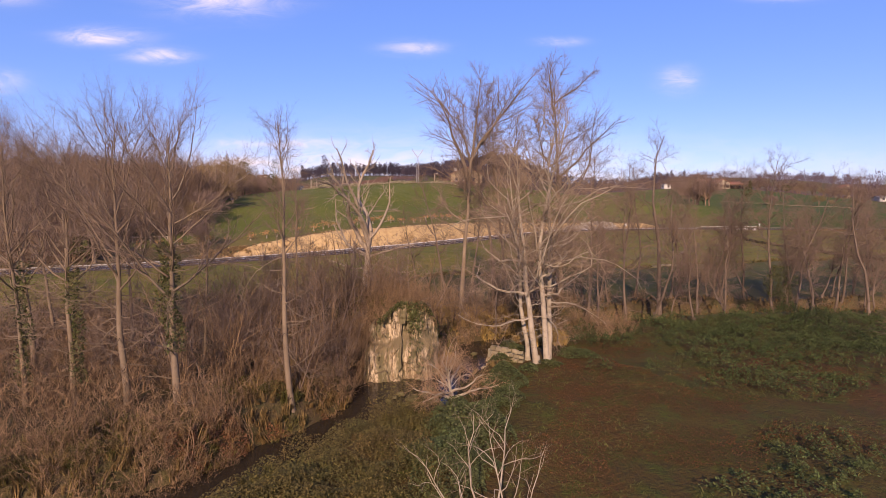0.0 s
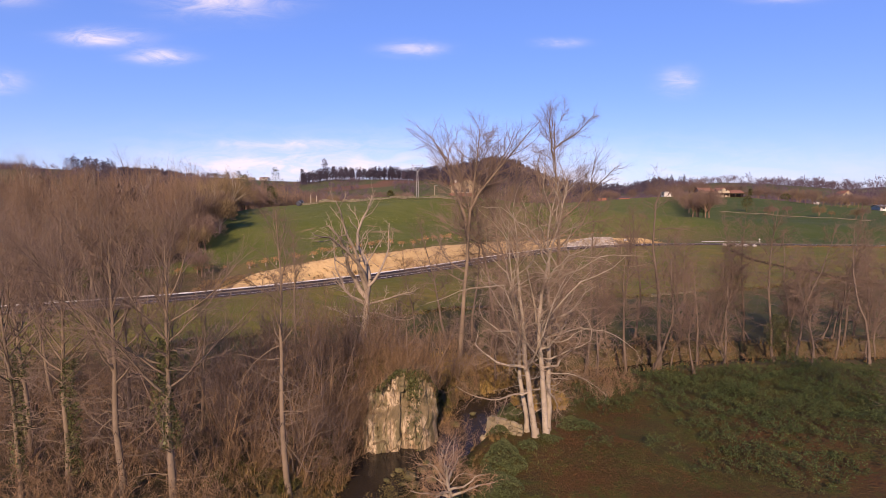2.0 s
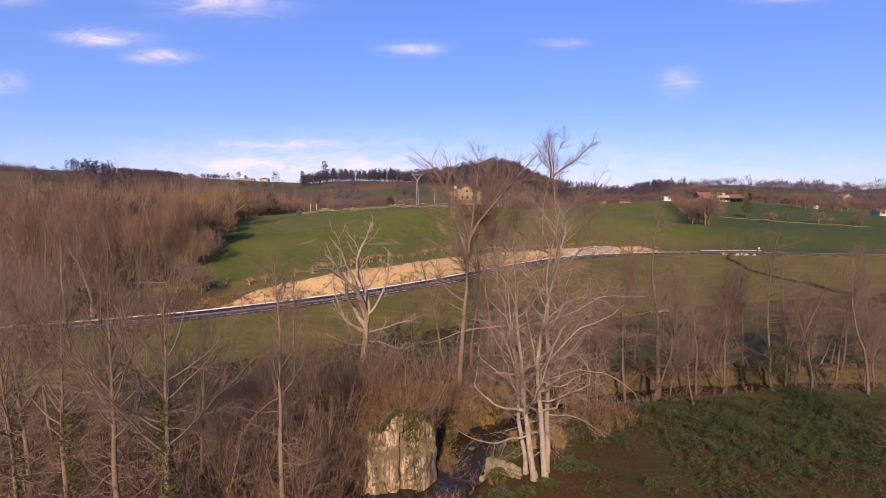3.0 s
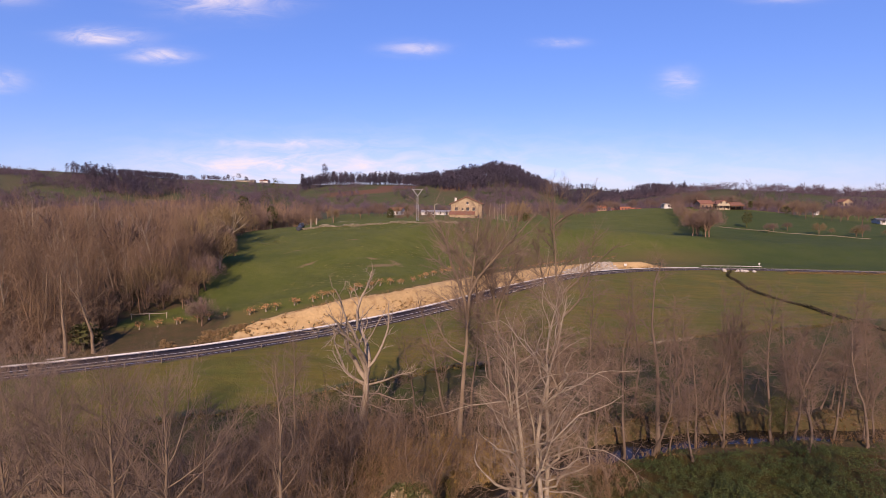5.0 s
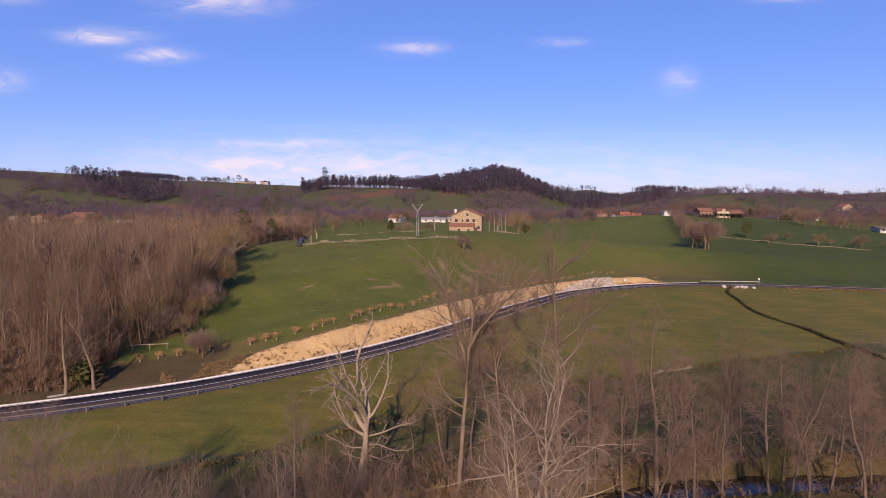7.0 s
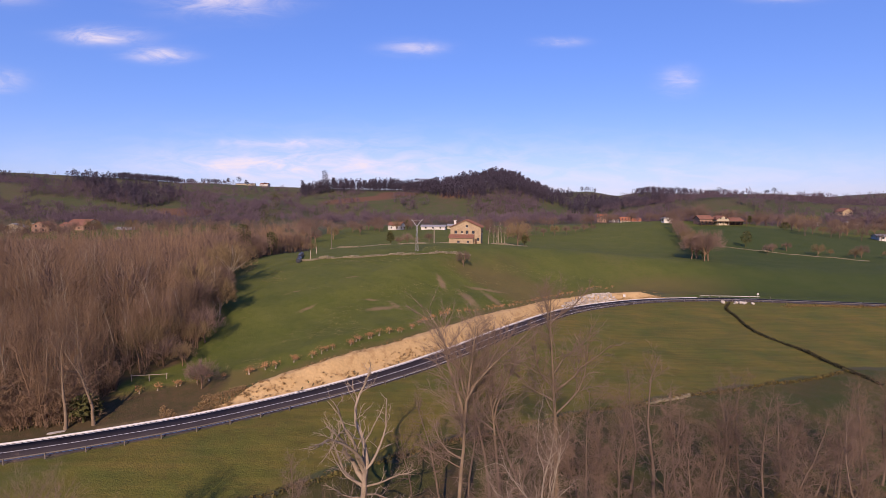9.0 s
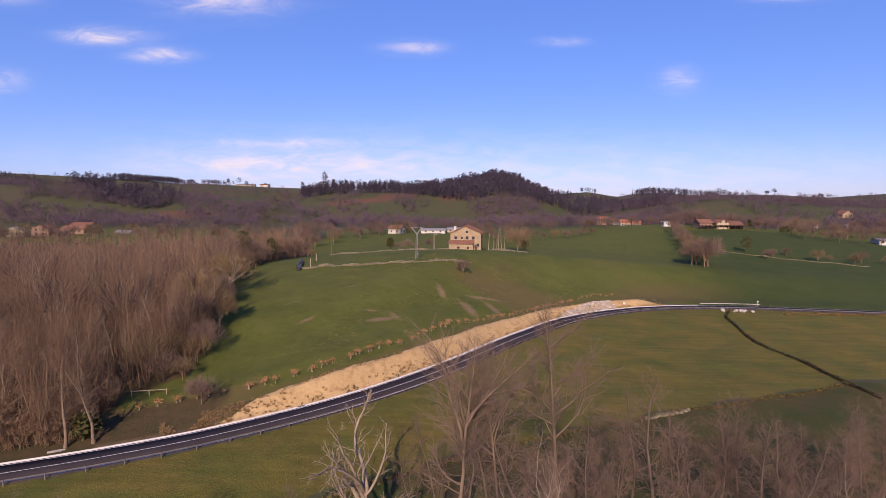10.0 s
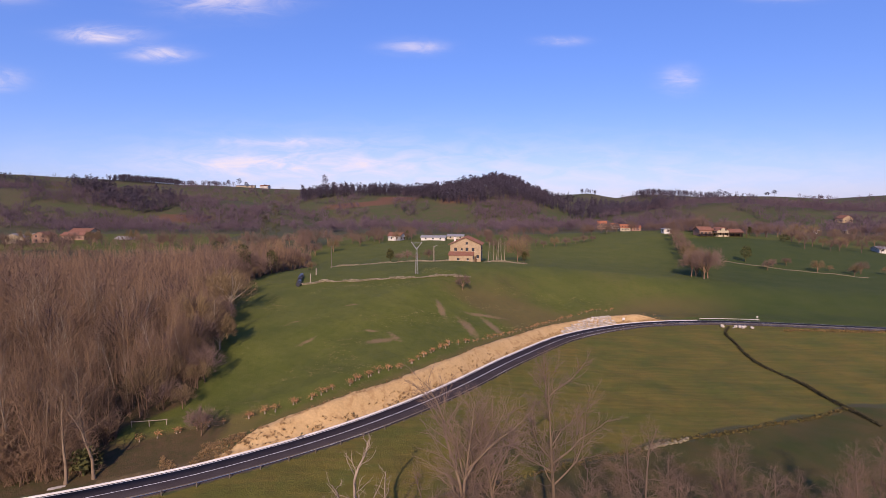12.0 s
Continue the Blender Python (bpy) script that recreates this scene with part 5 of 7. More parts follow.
def build_old_wall():
    """Remains of a masonry wall at the water's edge, stone by stone."""
    rng = random.Random(12)
    t = thing("stone_wall", pose(5.0, 33.1, 0.55, 0, 0, 143), "ruined pale masonry wall at the water's edge", "wall")
    part("core", rough_block(-0.1, 2.7, -0.5, -0.06, -2.4, 0.1, 6, 0.05, 5), WALL_STONE, t)
    meshes = [mesh_from_block(rng) for _ in range(6)]
    for row in range(7):
        x = rng.uniform(-0.1, 0.2)
        while x < 2.8 - 0.2 * row * rng.uniform(0.3, 1):
            s = rng.uniform(0.75, 1.25)
            me = rng.choice(meshes)
            put("stone", me, OLD_STONE, t, at=pose(x, 0.02 + rng.uniform(-0.05, 0.06), -1.6 + row * 0.3, rng.uniform(-12, 12), rng.uniform(-10, 10), rng.uniform(-24, 24)) @ Matrix.Diagonal((s * 0.8, s, s * rng.uniform(0.8, 1.1), 1)))
            x += 0.42 * s


def build_bank():
    """The sandy cutting above the road, with its ragged lip and fallen lumps."""
    rng = np.random.default_rng(21)
    xs = np.linspace(-31.5, 73, 320)
    nrow = 22
    V = np.empty((len(xs), nrow, 3))
    for i, x0 in enumerate(xs):
        x, y = x0, float(road_y(x0))
        sl = float(road_y(x0 + 2) - road_y(x0 - 2)) / 4
        nx, ny = -sl / math.hypot(1, sl), 1 / math.hypot(1, sl)
        fade = float(smooth(-31.5, -24, np.array(x0)) * (1 - smooth(64, 73, np.array(x0))))
        width = 0.7 + (3.3 + 0.5 * noise.noise(Vector((x0 * 0.16, 0, 0))) + 0.35 * noise.noise(Vector((x0 * 0.9, 3, 0)))) * fade
        for k in range(nrow):
            u = k / (nrow - 1)
            s = 3.45 + width * u
            px, py = x + nx * s, y + ny * s
            lift = 0.10 + 0.12 * noise.noise(Vector((px * 0.35, py * 0.35, 2))) * math.sin(u * 3.14) + 0.05 * noise.noise(Vector((px * 1.7, py * 1.7, 5)))
            V[i, k] = (px, py, lift if k not in (0, nrow - 1) else -0.12)
    V[:, :, 2] += ground_z(V[:, :, 0], V[:, :, 1])
    idx = np.arange(len(xs) * nrow).reshape(len(xs), nrow)
    F = np.stack([idx[:-1, :-1], idx[1:, :-1], idx[1:, 1:], idx[:-1, 1:]], 2).reshape(-1, 4)
    b = put("embankment", smooth_faces(mesh_of("embankment", V.reshape(-1, 3), F)), SAND)
    tagged(b, "freshly cut sandy yellow bank above the road", "bank", kind="structure")
    # dry weeds and clods along its foot and lip
    tufts = [grass_tuft(rng, 18, 0.38) for _ in range(4)]
    spots = []
    for _ in range(2400):
        x = rng.uniform(-38, 72) if rng.random() < 0.75 else rng.uniform(-38, -27)
        y, sl = float(road_y(x)), float(road_y(x + 2) - road_y(x - 2)) / 4
        s = 3.6 + abs(rng.normal(0, 0.75)) if rng.random() < 0.8 else rng.uniform(6.7, 7.6)
        s = rng.uniform(3.6, 7.4) if x < -21 or rng.random() < 0.06 else s
        px, py = x - sl / math.hypot(1, sl) * s, y + s / math.hypot(1, sl)
        if noise.noise(Vector((px * 0.25, py * 0.25, 9))) > -0.15:
            spots.append((px, py, gz(px, py), rng.uniform(0.5, 1.3)))
    Vv, Ff = scattered(rng, tufts, spots, (0.8, 1.2), 0.2)
    tagged(put("dry_weeds", mesh_of("dry_weeds", Vv, Ff), surface("straw_weeds", (0.36, 0.235, 0.105), (0.24, 0.15, 0.065), 0.25, 2.0, bump=0, island=0.35)), "dry straw-coloured weeds on the bank", "weeds", kind="stuff")
    # stone facing
    srng = random.Random(7)
    t = thing("stone_facing", pose(0, 0, 0), "grey-white boulder facing laid on the road bank", "riprap")
    meshes = [stone_mesh(srng, 0.9, 0.7) for _ in range(5)]
    for row in range(6):
        for x in np.arange(37.5, 56.5, 0.72):
            x0 = x + srng.uniform(-0.25, 0.25)
            if row > 1 + (x0 - 36) * 0.32:
                continue
            y, sl = float(road_y(x0)), float(road_y(x0 + 2) - road_y(x0 - 2)) / 4
            s = 3.75 + row * 0.62 + srng.uniform(-0.12, 0.12)
            px, py = x0 - sl / math.hypot(1, sl) * s, y + s / math.hypot(1, sl)
            k = srng.uniform(0.7, 1.2)
            put("stone", srng.choice(meshes), STONE, t, at=pose(px, py, gz(px, py) + 0.2, srng.uniform(-30, 30), srng.uniform(-30, 30), srng.uniform(0, 360)) @ Matrix.Diagonal((k, k, k, 1)))


# ---- undergrowth ----
def grass_tuft(rng, n, h):
    """Bent blades from one root."""
    V, F = [], []
    for i in range(n):
        a, r = rng.uniform(0, 6.28), rng.uniform(0.1, 0.6)
        ca, sa = math.cos(a), math.sin(a)
        w = 0.011 + 0.010 * rng.random()
        hh = h * rng.uniform(0.6, 1.1)
        b0 = np.array([rng.normal(0, 0.08), rng.normal(0, 0.08), -0.03])
        side = np.array([-sa, ca, 0]) * w
        mid = b0 + np.array([ca * r * 0.3, sa * r * 0.3, hh * 0.75])
        tip = b0 + np.array([ca * r, sa * r, hh * rng.uniform(0.55, 1.0)])
        k = len(V)
        V += [b0 - side, b0 + side, mid + side * 0.7, mid - side * 0.7, tip]
        F += [(k, k + 1, k + 2), (k, k + 2, k + 3), (k + 3, k + 2, k + 4)]
    return np.array(V), np.array(F)


def leaf_patch(rng, n, size, mounds, clump=1):
    """Small folded leaves lying over low mounds (x, y, rx, ry, height), in tufts of so many leaves."""
    V, F = np.empty((n, 4, 3)), np.empty((n, 2, 3), int)
    areas = np.array([m[2] * m[3] for m in mounds])
    tufts = -(-n // clump)
    spread = lambda v: np.repeat(v, clump)[:n]
    M = np.array(mounds)[spread(rng.choice(len(mounds), tufts, p=areas / areas.sum()))]
    r = spread(np.sqrt(rng.uniform(0, 1, tufts)))
    a = spread(rng.uniform(0, 2 * np.pi, tufts))
    wob = 1 + 0.18 * np.sin(a * 3 + M[:, 0]) + 0.12 * np.sin(a * 7 + M[:, 1])
    x, y = M[:, 0] + M[:, 2] * r * wob * np.cos(a), M[:, 1] + M[:, 3] * r * wob * np.sin(a)
    out = np.abs(rng.normal(0, 1, n)) * (clump > 1)
    turn = rng.uniform(0, 2 * np.pi, n)
    tall = spread(rng.uniform(0.15, 0.42, tufts)) * (clump > 1)
    x, y = x + tall * 0.55 * out * np.cos(turn), y + tall * 0.55 * out * np.sin(turn)
    lump = 0.72 + 0.32 * np.sin(x * 2.1 + 0.7 * np.sin(y * 1.7)) * np.sin(y * 1.9 + 0.5) + 0.25 * np.sin(x * 0.8 + 1.1 * np.sin(y * 0.6)) * np.sin(y * 0.9)
    z = ground_z(x, y) + M[:, 4] * np.sqrt(np.clip(1 - r ** 2, 0, 1)) * lump * (1 - 0.6 * rng.random(n) ** 2) + 0.03 + tall * np.exp(-out ** 2)
    s = size * rng.uniform(0.6, 1.3, n)
    U = rng.normal(0, 1, (n, 3))
    U[:, 2] *= 0.35
    U /= np.linalg.norm(U, axis=1, keepdims=True)
    W = np.cross(U, rng.normal(0, 0.45, (n, 3)) + [0, 0, 1.0])
    W /= np.linalg.norm(W, axis=1, keepdims=True)
    C = np.stack([x, y, z], 1)
    V[:, 0], V[:, 1] = C - U * s[:, None], C - W * s[:, None] * 0.6 + [0, 0, 0.01]
    V[:, 2], V[:, 3] = C + U * s[:, None], C + W * s[:, None] * 0.6 + [0, 0, 0.01]
    base = np.arange(n) * 4
    F[:, 0], F[:, 1] = np.stack([base, base + 1, base + 2], 1), np.stack([base, base + 2, base + 3], 1)
    return V.reshape(-1, 3), F.reshape(-1, 3)


def spread_spots(rng, n, x0, x1, y0, y1, keep):
    out = []
    X, Y = rng.uniform(x0, x1, n), rng.uniform(y0, y1, n)
    gap = river_gap(X, Y)
    Z = ground_z(X, Y)
    for x, y, z, g in zip(X, Y, Z, gap):
        k = keep(x, y, g)
        if k:
            out.append((x, y, z, k))
    return out


def build_undergrowth():
    rng = np.random.default_rng(33)
    clumps = [brush_clump(rng, 9, 2.4, 0.30, 0.017) for _ in range(6)]

    def left_bank(x, y, g):
        if g < 1.9 or (-4.9 < x < 0 and 31.5 < y < 36.0):
            return 0
        if (x > 4 and y < 44) or (x > -0.8 and y < 34):
            return 0
        dens = 0.52 + 0.7 * noise.noise(Vector((x * 0.16, y * 0.16, 1)))
        edge = np.interp(x, (-60, -36, -20, -8, 0, 14), (46.5, 46.5, 47, 51.5, 55.5, 57))
        if y > edge:
            return 0
        low = 0.62 if y > edge - 6 else 1.0
        side = RIVER[np.argmin(np.hypot(RIVER[:, 0] - x, RIVER[:, 1] - y))]
        if y < side[1] and x < 0:
            return 0
        return low * rng.uniform(0.5, 1.1) if rng.random() < dens else 0

    spots = spread_spots(rng, 2900, -46, 14, 20, 57, left_bank)
    spots += spread_spots(rng, 420, 8, 62, 48.5, 58.0, lambda x, y, g: rng.uniform(0.2, 0.55) if g > 2.2 and rng.random() < 0.8 else 0)
    spots += spread_spots(rng, 150, 7, 16, 38, 48, lambda x, y, g: rng.uniform(0.3, 0.65) if 2.4 < g < 8 else 0)
    for _ in range(150):
        x, y = rng.uniform(-9, 1.2), rng.uniform(35.6, 38.6)
        spots.append((x, y, gz(x, y) if x < -5 or x > -0.3 else max(gz(x, y), rock_crest(x + 3.6) - 0.4), rng.uniform(0.35, 0.8)))
    for _ in range(60):
        x, y = rng.uniform(-6.6, -5.0), rng.uniform(33.8, 36.4)
        spots.append((x, y, rng.uniform(-1.0, 1.6), rng.uniform(0.35, 0.7)))
    for _ in range(90):
        x, y = rng.uniform(-10.5, -4.6), rng.uniform(27.5, 33)
        if gz(x, y) > -1.2:
            spots.append((x, y, gz(x, y), rng.uniform(0.35, 0.75)))
    for _ in range(70):
        x, y = rng.uniform(-9, -4.9), rng.uniform(32.4, 36)
        spots.append((x, y, gz(x, y), rng.uniform(0.5, 1.0)))
    spots += spread_spots(rng, 420, -24, -9.5, 15.5, 25, lambda x, y, g: rng.uniform(0.35, 0.8) if 1.2 < g < 5.5 and y > np.interp(x, (-24, -12, -7.5), (13.5, 17.6, 22.4)) else 0)
    V, F = scattered(rng, clumps, spots, (0.85, 1.15), 0.12)
    tagged(put("brushwood", mesh_of("brushwood", V, F), BRUSH), "dense leafless brown brush on the river banks", "brush", kind="stuff")
    # young bare stems standing above the brush
    poles = [brush_clump(rng, 5, 5.2, 0.12, 0.022) for _ in range(5)]
    spots = spread_spots(rng, 210, -34, 10, 27, 55, lambda x, y, g: rng.uniform(0.5, 1.0) if g > 2.8 and y < np.interp(x, (-36, -20, -8, 0), (46, 46, 50, 55)) and not (x > 3 and y < 45) and not (-6.5 < x < 1 and 31 < y < 38) else 0)
    V, F = scattered(rng, poles, spots, (0.8, 1.15), 0.06)
    tagged(put("saplings", mesh_of("saplings", V, F), TWIG), "young leafless saplings in the thicket", "saplings", kind="stuff")
    # dry grass overhanging the water
    tufts = [grass_tuft(rng, 26, 0.8) for _ in range(5)]
    spots = spread_spots(rng, 9000, -28, 46, 16, 58, lambda x, y, g: (rng.uniform(0.5, 1.1) if y > 38 and x < 12 else rng.uniform(0.25, 0.55)) if 1.7 < g < 4.4 and not (-5 < x < 1.5 and 26.5 < y < 33) and not (-6 < x < -0.5 and 32 < y < 38) else 0)
    spots += spread_spots(rng, 2300, -22, -3.4, 16, 32, lambda x, y, g: rng.uniform(0.45, 0.95) if 1.2 < g < 6.0 and y > RIVER[np.argmin(np.hypot(RIVER[:, 0] - x, RIVER[:, 1] - y))][1] and not (x > -5.2 and y > 27.5) else 0)
    V, F = scattered(rng, tufts, spots, (0.8, 1.3), 0.25)
    tagged(put("dry_grass", mesh_of("dry_grass", V, F), STRAW), "dry orange-brown grass hanging over the banks", "grass", kind="stuff")
    spots = spread_spots(rng, 2600, -3.5, 9, 37.5, 50, lambda x, y, g: rng.uniform(0.6, 1.15) if g > 1.5 and noise.noise(Vector((x * 0.3, y * 0.3, 2))) > -0.25 else 0)
    V, F = scattered(rng, tufts, spots, (0.8, 1.3), 0.3)
    tagged(put("golden_grass", mesh_of("golden_grass", V, F), surface("golden_grass", (0.36, 0.22, 0.07), (0.24, 0.16, 0.05), 0.25, 2.0, bump=0, island=0.35)), "golden dry grass on the river's far bank", "grass", kind="stuff")
    greens = [grass_tuft(rng, 5, 0.12) for _ in range(5)]
    spots = spread_spots(rng, 17000, 2, 46, 8, 46, lambda x, y, g: rng.uniform(0.5, 1.2) if g > 3.5 and noise.noise(Vector((x * 0.15, y * 0.15, 6))) > 0.02 else 0)
    V, F = scattered(rng, greens, spots, (0.7, 1.2), 0.2)
    tagged(put("bank_grass", mesh_of("bank_grass", V, F), surface("winter_grass", (0.058, 0.068, 0.015), (0.092, 0.080, 0.024), 0.3, 3.0, bump=0, island=0.35)), "thin olive winter grass among fallen leaves", "grass", kind="stuff")
    lush_tufts = [grass_tuft(rng, 18, 0.5) for _ in range(4)]
    spots = spread_spots(rng, 5200, -26, 2, 15, 47, lambda x, y, g: rng.uniform(0.6, 1.3) if 1.2 < g < 7.5 and noise.noise(Vector((x * 0.3, y * 0.3, 11))) > -0.1 and not (-6 < x < 0 and 31 < y < 37) else 0)
    V, F = scattered(rng, lush_tufts, spots, (0.8, 1.3), 0.25)
    tagged(put("river_grass", mesh_of("river_grass", V, F), surface("olive_river_grass", (0.060, 0.068, 0.016), (0.105, 0.078, 0.022), 0.4, 3.0, bump=0, island=0.4)), "olive green grass on the overgrown river banks", "grass", kind="stuff")
    # brambles, nettles, fallen leaves
    V, F = leaf_patch(rng, 84000, 0.040, [(-13.6, 20.3, 1.8, 1.3, 0.9), (-15.8, 21.4, 1.8, 1.3, 0.8), (-12.6, 22.4, 1.3, 0.9, 0.8), (-17.6, 19.4, 2.2, 1.3, 0.8), (-4.3, 20.5, 3.6, 2.6, 1.3), (-2.0, 18.5, 3.0, 3.0, 1.4), (-6.8, 17.5, 2.6, 2.4, 1.1), (-1.3, 23.6, 1.9, 2.6, 1.1), (-4.0, 16.2, 3.5, 2.2, 1.2), (-3.6, 24.2, 1.8, 1.6, 0.9), (-7.0, 29.0, 1.3, 1.3, 0.7), (-9.2, 27.2, 1.5, 0.9, 0.7), (-6.2, 31.4, 0.9, 1.2, 0.7), (-3.9, 24.2, 2.0, 1.7, 3.1), (-5.7, 22.3, 1.8, 1.5, 2.9), (-2.5, 26.3, 1.5, 1.4, 2.7)])
    tagged(put("bramble_thicket", mesh_of("bramble_thicket", V, F), BRAMBLE_BROWN), "tangled brown-green bramble thicket beside the stream", "bramble", kind="stuff")
    V, F = leaf_patch(rng, 40000, 0.052, [(0.9, 22.2, 2.0, 2.4, 1.4), (0.2, 19.2, 1.8, 2.2, 1.2), (2.7, 26.8, 1.3, 1.8, 1.0), (3.6, 30.0, 1.1, 2.0, 0.9), (5.2, 31.2, 0.6, 0.5, 0.5), (3.7, 33.4, 0.7, 0.5, 0.5), (6.7, 32.2, 0.7, 0.5, 0.5), (8.9, 34.3, 1.3, 0.9, 0.8), (4.6, 36.5, 1.2, 1.6, 0.8)])
    tagged(put("evergreen_bramble", mesh_of("evergreen_bramble", V, F), BRAMBLE), "dark green bramble leaves beside the stream", "bramble", kind="stuff")
    V, F = leaf_patch(rng, 120000, 0.050, [(13.2, 31.2, 1.2, 0.9, 1.0), (9.6, 31.6, 0.9, 0.7, 0.7), (17.6, 33.0, 1.4, 1.0, 0.9), (22.5, 39.5, 2.2, 1.6, 1.5), (29, 39, 2.4, 1.8, 1.6), (25, 45, 2.6, 1.6, 1.5), (35, 40, 2.4, 2.0, 1.5), (32, 47, 2.6, 1.8, 1.4), (24.5, 35.5, 2.0, 1.5, 1.3), (30.5, 34.5, 2.0, 1.4, 1.3), (40, 43, 2.6, 2.0, 1.4), (19, 44.5, 2.2, 1.4, 1.2), (19, 41, 5, 5.5, 0.9), (26, 42, 7, 6, 1.0), (34, 43, 7, 6, 1.0), (19.5, 34.5, 4.5, 4, 0.7), (27, 34, 6, 5, 0.95), (36, 36, 6, 5, 0.9), (19.5, 29, 4, 2.6, 0.6), (14.6, 28.2, 1.3, 0.9, 0.6), (11.5, 38.5, 3, 2.0, 0.6), (44, 45, 6, 5, 0.7), (15.5, 20.0, 3.0, 2.0, 0.4), (12, 17.5, 2.5, 1.5, 0.4), (10.5, 41, 2.5, 1.8, 0.6)], 26)
    tagged(put("nettle_patch", mesh_of("nettle_patch", V, F), NETTLE), "low dark green nettle and bramble patch", "nettles", kind="stuff")
    V, F = leaf_patch(rng, 34000, 0.034, [(9.5, 31, 3.2, 3.4, 0.03), (7.5, 26, 2.4, 3.2, 0.03), (13, 27, 3.4, 2.2, 0.03), (10.5, 21.5, 3.0, 2.0, 0.03), (17, 30.5, 3.0, 1.8, 0.03), (5.2, 21, 1.8, 3.0, 0.03), (16, 22, 3.0, 1.6, 0.03), (6, 15, 3.5, 2.0, 0.03), (12, 37, 3.0, 2.0, 0.03)])
    tagged(put("leaf_litter", mesh_of("leaf_litter", V, F), FALLEN), "fallen brown leaves scattered on the ground", "leaves", kind="stuff")
    V, F = leaf_patch(rng, 5200, 0.058, [(-9.7, 23.7, 1.3, 0.7, 0.9), (-11.2, 22.3, 0.9, 0.6, 0.8), (-8.1, 25.4, 0.6, 0.5, 0.7), (-5.9, 27.6, 0.7, 0.6, 1.1)])
    tagged(put("bracken", mesh_of("bracken", V, F), surface("dead_bracken", (0.19, 0.088, 0.040), (0.12, 0.056, 0.027), 0.5, 4.0, bump=0, island=0.35)), "rust-brown dead bracken at the water's edge", "bracken", kind="stuff")


def ivy_on(name, x, y, lean, z0, z1, r, n, seed):
    """Ivy wound round a trunk: its leaves, in ragged clumps."""
    rng = np.random.default_rng(seed)
    n = int(n * 1.7)
    z = rng.uniform(z0, z1, n)
    a = rng.uniform(0, 6.28, n)
    rr = r * (0.5 + 0.6 * rng.random(n)) * (1 + 0.5 * np.sin(z * 1.9 + a))
    C = np.stack([lean * z + rr * np.cos(a), rr * np.sin(a), z], 1)
    T = C[:, None, :] + rng.normal(0, 0.052, (n, 3, 3))
    ob = put(name, mesh_of(name, T.reshape(-1, 3), np.arange(n * 3).reshape(-1, 3)), IVY, at=pose(x, y, gz(x, y)))
    return tagged(ob, "ivy leaves wound thickly round a bare trunk", "ivy")


build_rock()
build_old_wall()
build_bank()
build_undergrowth()
ivy_on("ivy", -12.9, 25.0, -0.03, 3.0, 8.4, 0.42, 1500, 1)
ivy_on("ivy", 31.4, 49.6, 0.05, 1.5, 4.5, 0.7, 1100, 2)
ivy_on("ivy", 36.5, 55.5, 0.02, 1.0, 4.8, 0.75, 1200, 3)
ivy_on("ivy", -18.5, 26.5, -0.04, 1.0, 7.0, 0.3, 900, 4)
ivy_on("ivy", -21.5, 26.5, 0.03, 1.0, 7.5, 0.3, 900, 5)


# ---- walls, saplings, posts and rails along the road ----
RUST = surface("rusty_beech_leaves", (0.40, 0.20, 0.095), (0.28, 0.14, 0.065), 0.3, 3.0, bump=0, own=0.2)
GALV = surface("galvanised_steel", (0.34, 0.33, 0.33), (0.26, 0.25, 0.25), 0.5, 8.0, rough=0.5, bump=0.05, metal=0.5)
RAIL = surface("dull_rail", (0.15, 0.13, 0.11), (0.10, 0.086, 0.075), 0.5, 8.0, rough=0.6, bump=0.05)
DARK_POST = surface("weathered_post", (0.16, 0.135, 0.11), (0.10, 0.085, 0.07), 0.6, 7.0, bump=0.3, own=0.2)
PALE_POST = surface("pale_stake", (0.36, 0.30, 0.23), (0.26, 0.21, 0.16), 0.6, 7.0, bump=0.2, own=0.2)
WHITE = surface("white_paint", (0.54, 0.52, 0.48), (0.42, 0.40, 0.36), 0.4, 5.0, rough=0.7, bump=0.1)
BLACK_FILM = surface("black_bale_film", (0.018, 0.019, 0.024), (0.030, 0.031, 0.038), 0.8, 6.0, rough=0.28, bump=0.4, depth=0.03, spec=0.6, own=0.15)
HEDGE_DARK = surface("hedge_leaves", (0.028, 0.032, 0.014), (0.048, 0.040, 0.022), 0.2, 2.0, bump=0, island=0.4)
ROOF_TILE = surface("terracotta_tiles", (0.235, 0.105, 0.07), (0.165, 0.078, 0.052), 0.4, 5.0, bump=0.4, depth=0.03, own=0.12, c=(0.20, 0.13, 0.09))
RUBBLE = surface("rubble_masonry", (0.37, 0.28, 0.18), (0.25, 0.185, 0.115), 0.7, 3.2, bump=0.7, depth=0.05, c=(0.22, 0.17, 0.11))
RENDERED = surface("cream_render", (0.40, 0.34, 0.24), (0.31, 0.26, 0.18), 0.3, 3.0, bump=0.1)
PINK_RENDER = surface("pinkish_render", (0.30, 0.19, 0.14), (0.23, 0.145, 0.105), 0.3, 3.0, bump=0.15)
DARK_WOOD = surface("dark_timber", (0.10, 0.06, 0.04), (0.065, 0.04, 0.028), 0.5, 6.0, bump=0.3)
GREY_SHEET = surface("grey_sheet_roof", (0.30, 0.29, 0.28), (0.22, 0.215, 0.21), 0.3, 3.0, rough=0.6, bump=0.1)


def glass_material():
    m, nt, bsdf = shade("window_glass")
    bsdf.inputs["Base Color"].default_value = (0.03, 0.035, 0.045, 1)
    bsdf.inputs["Roughness"].default_value = 0.08
    bsdf.inputs["Specular IOR Level"].default_value = 0.6
    return m


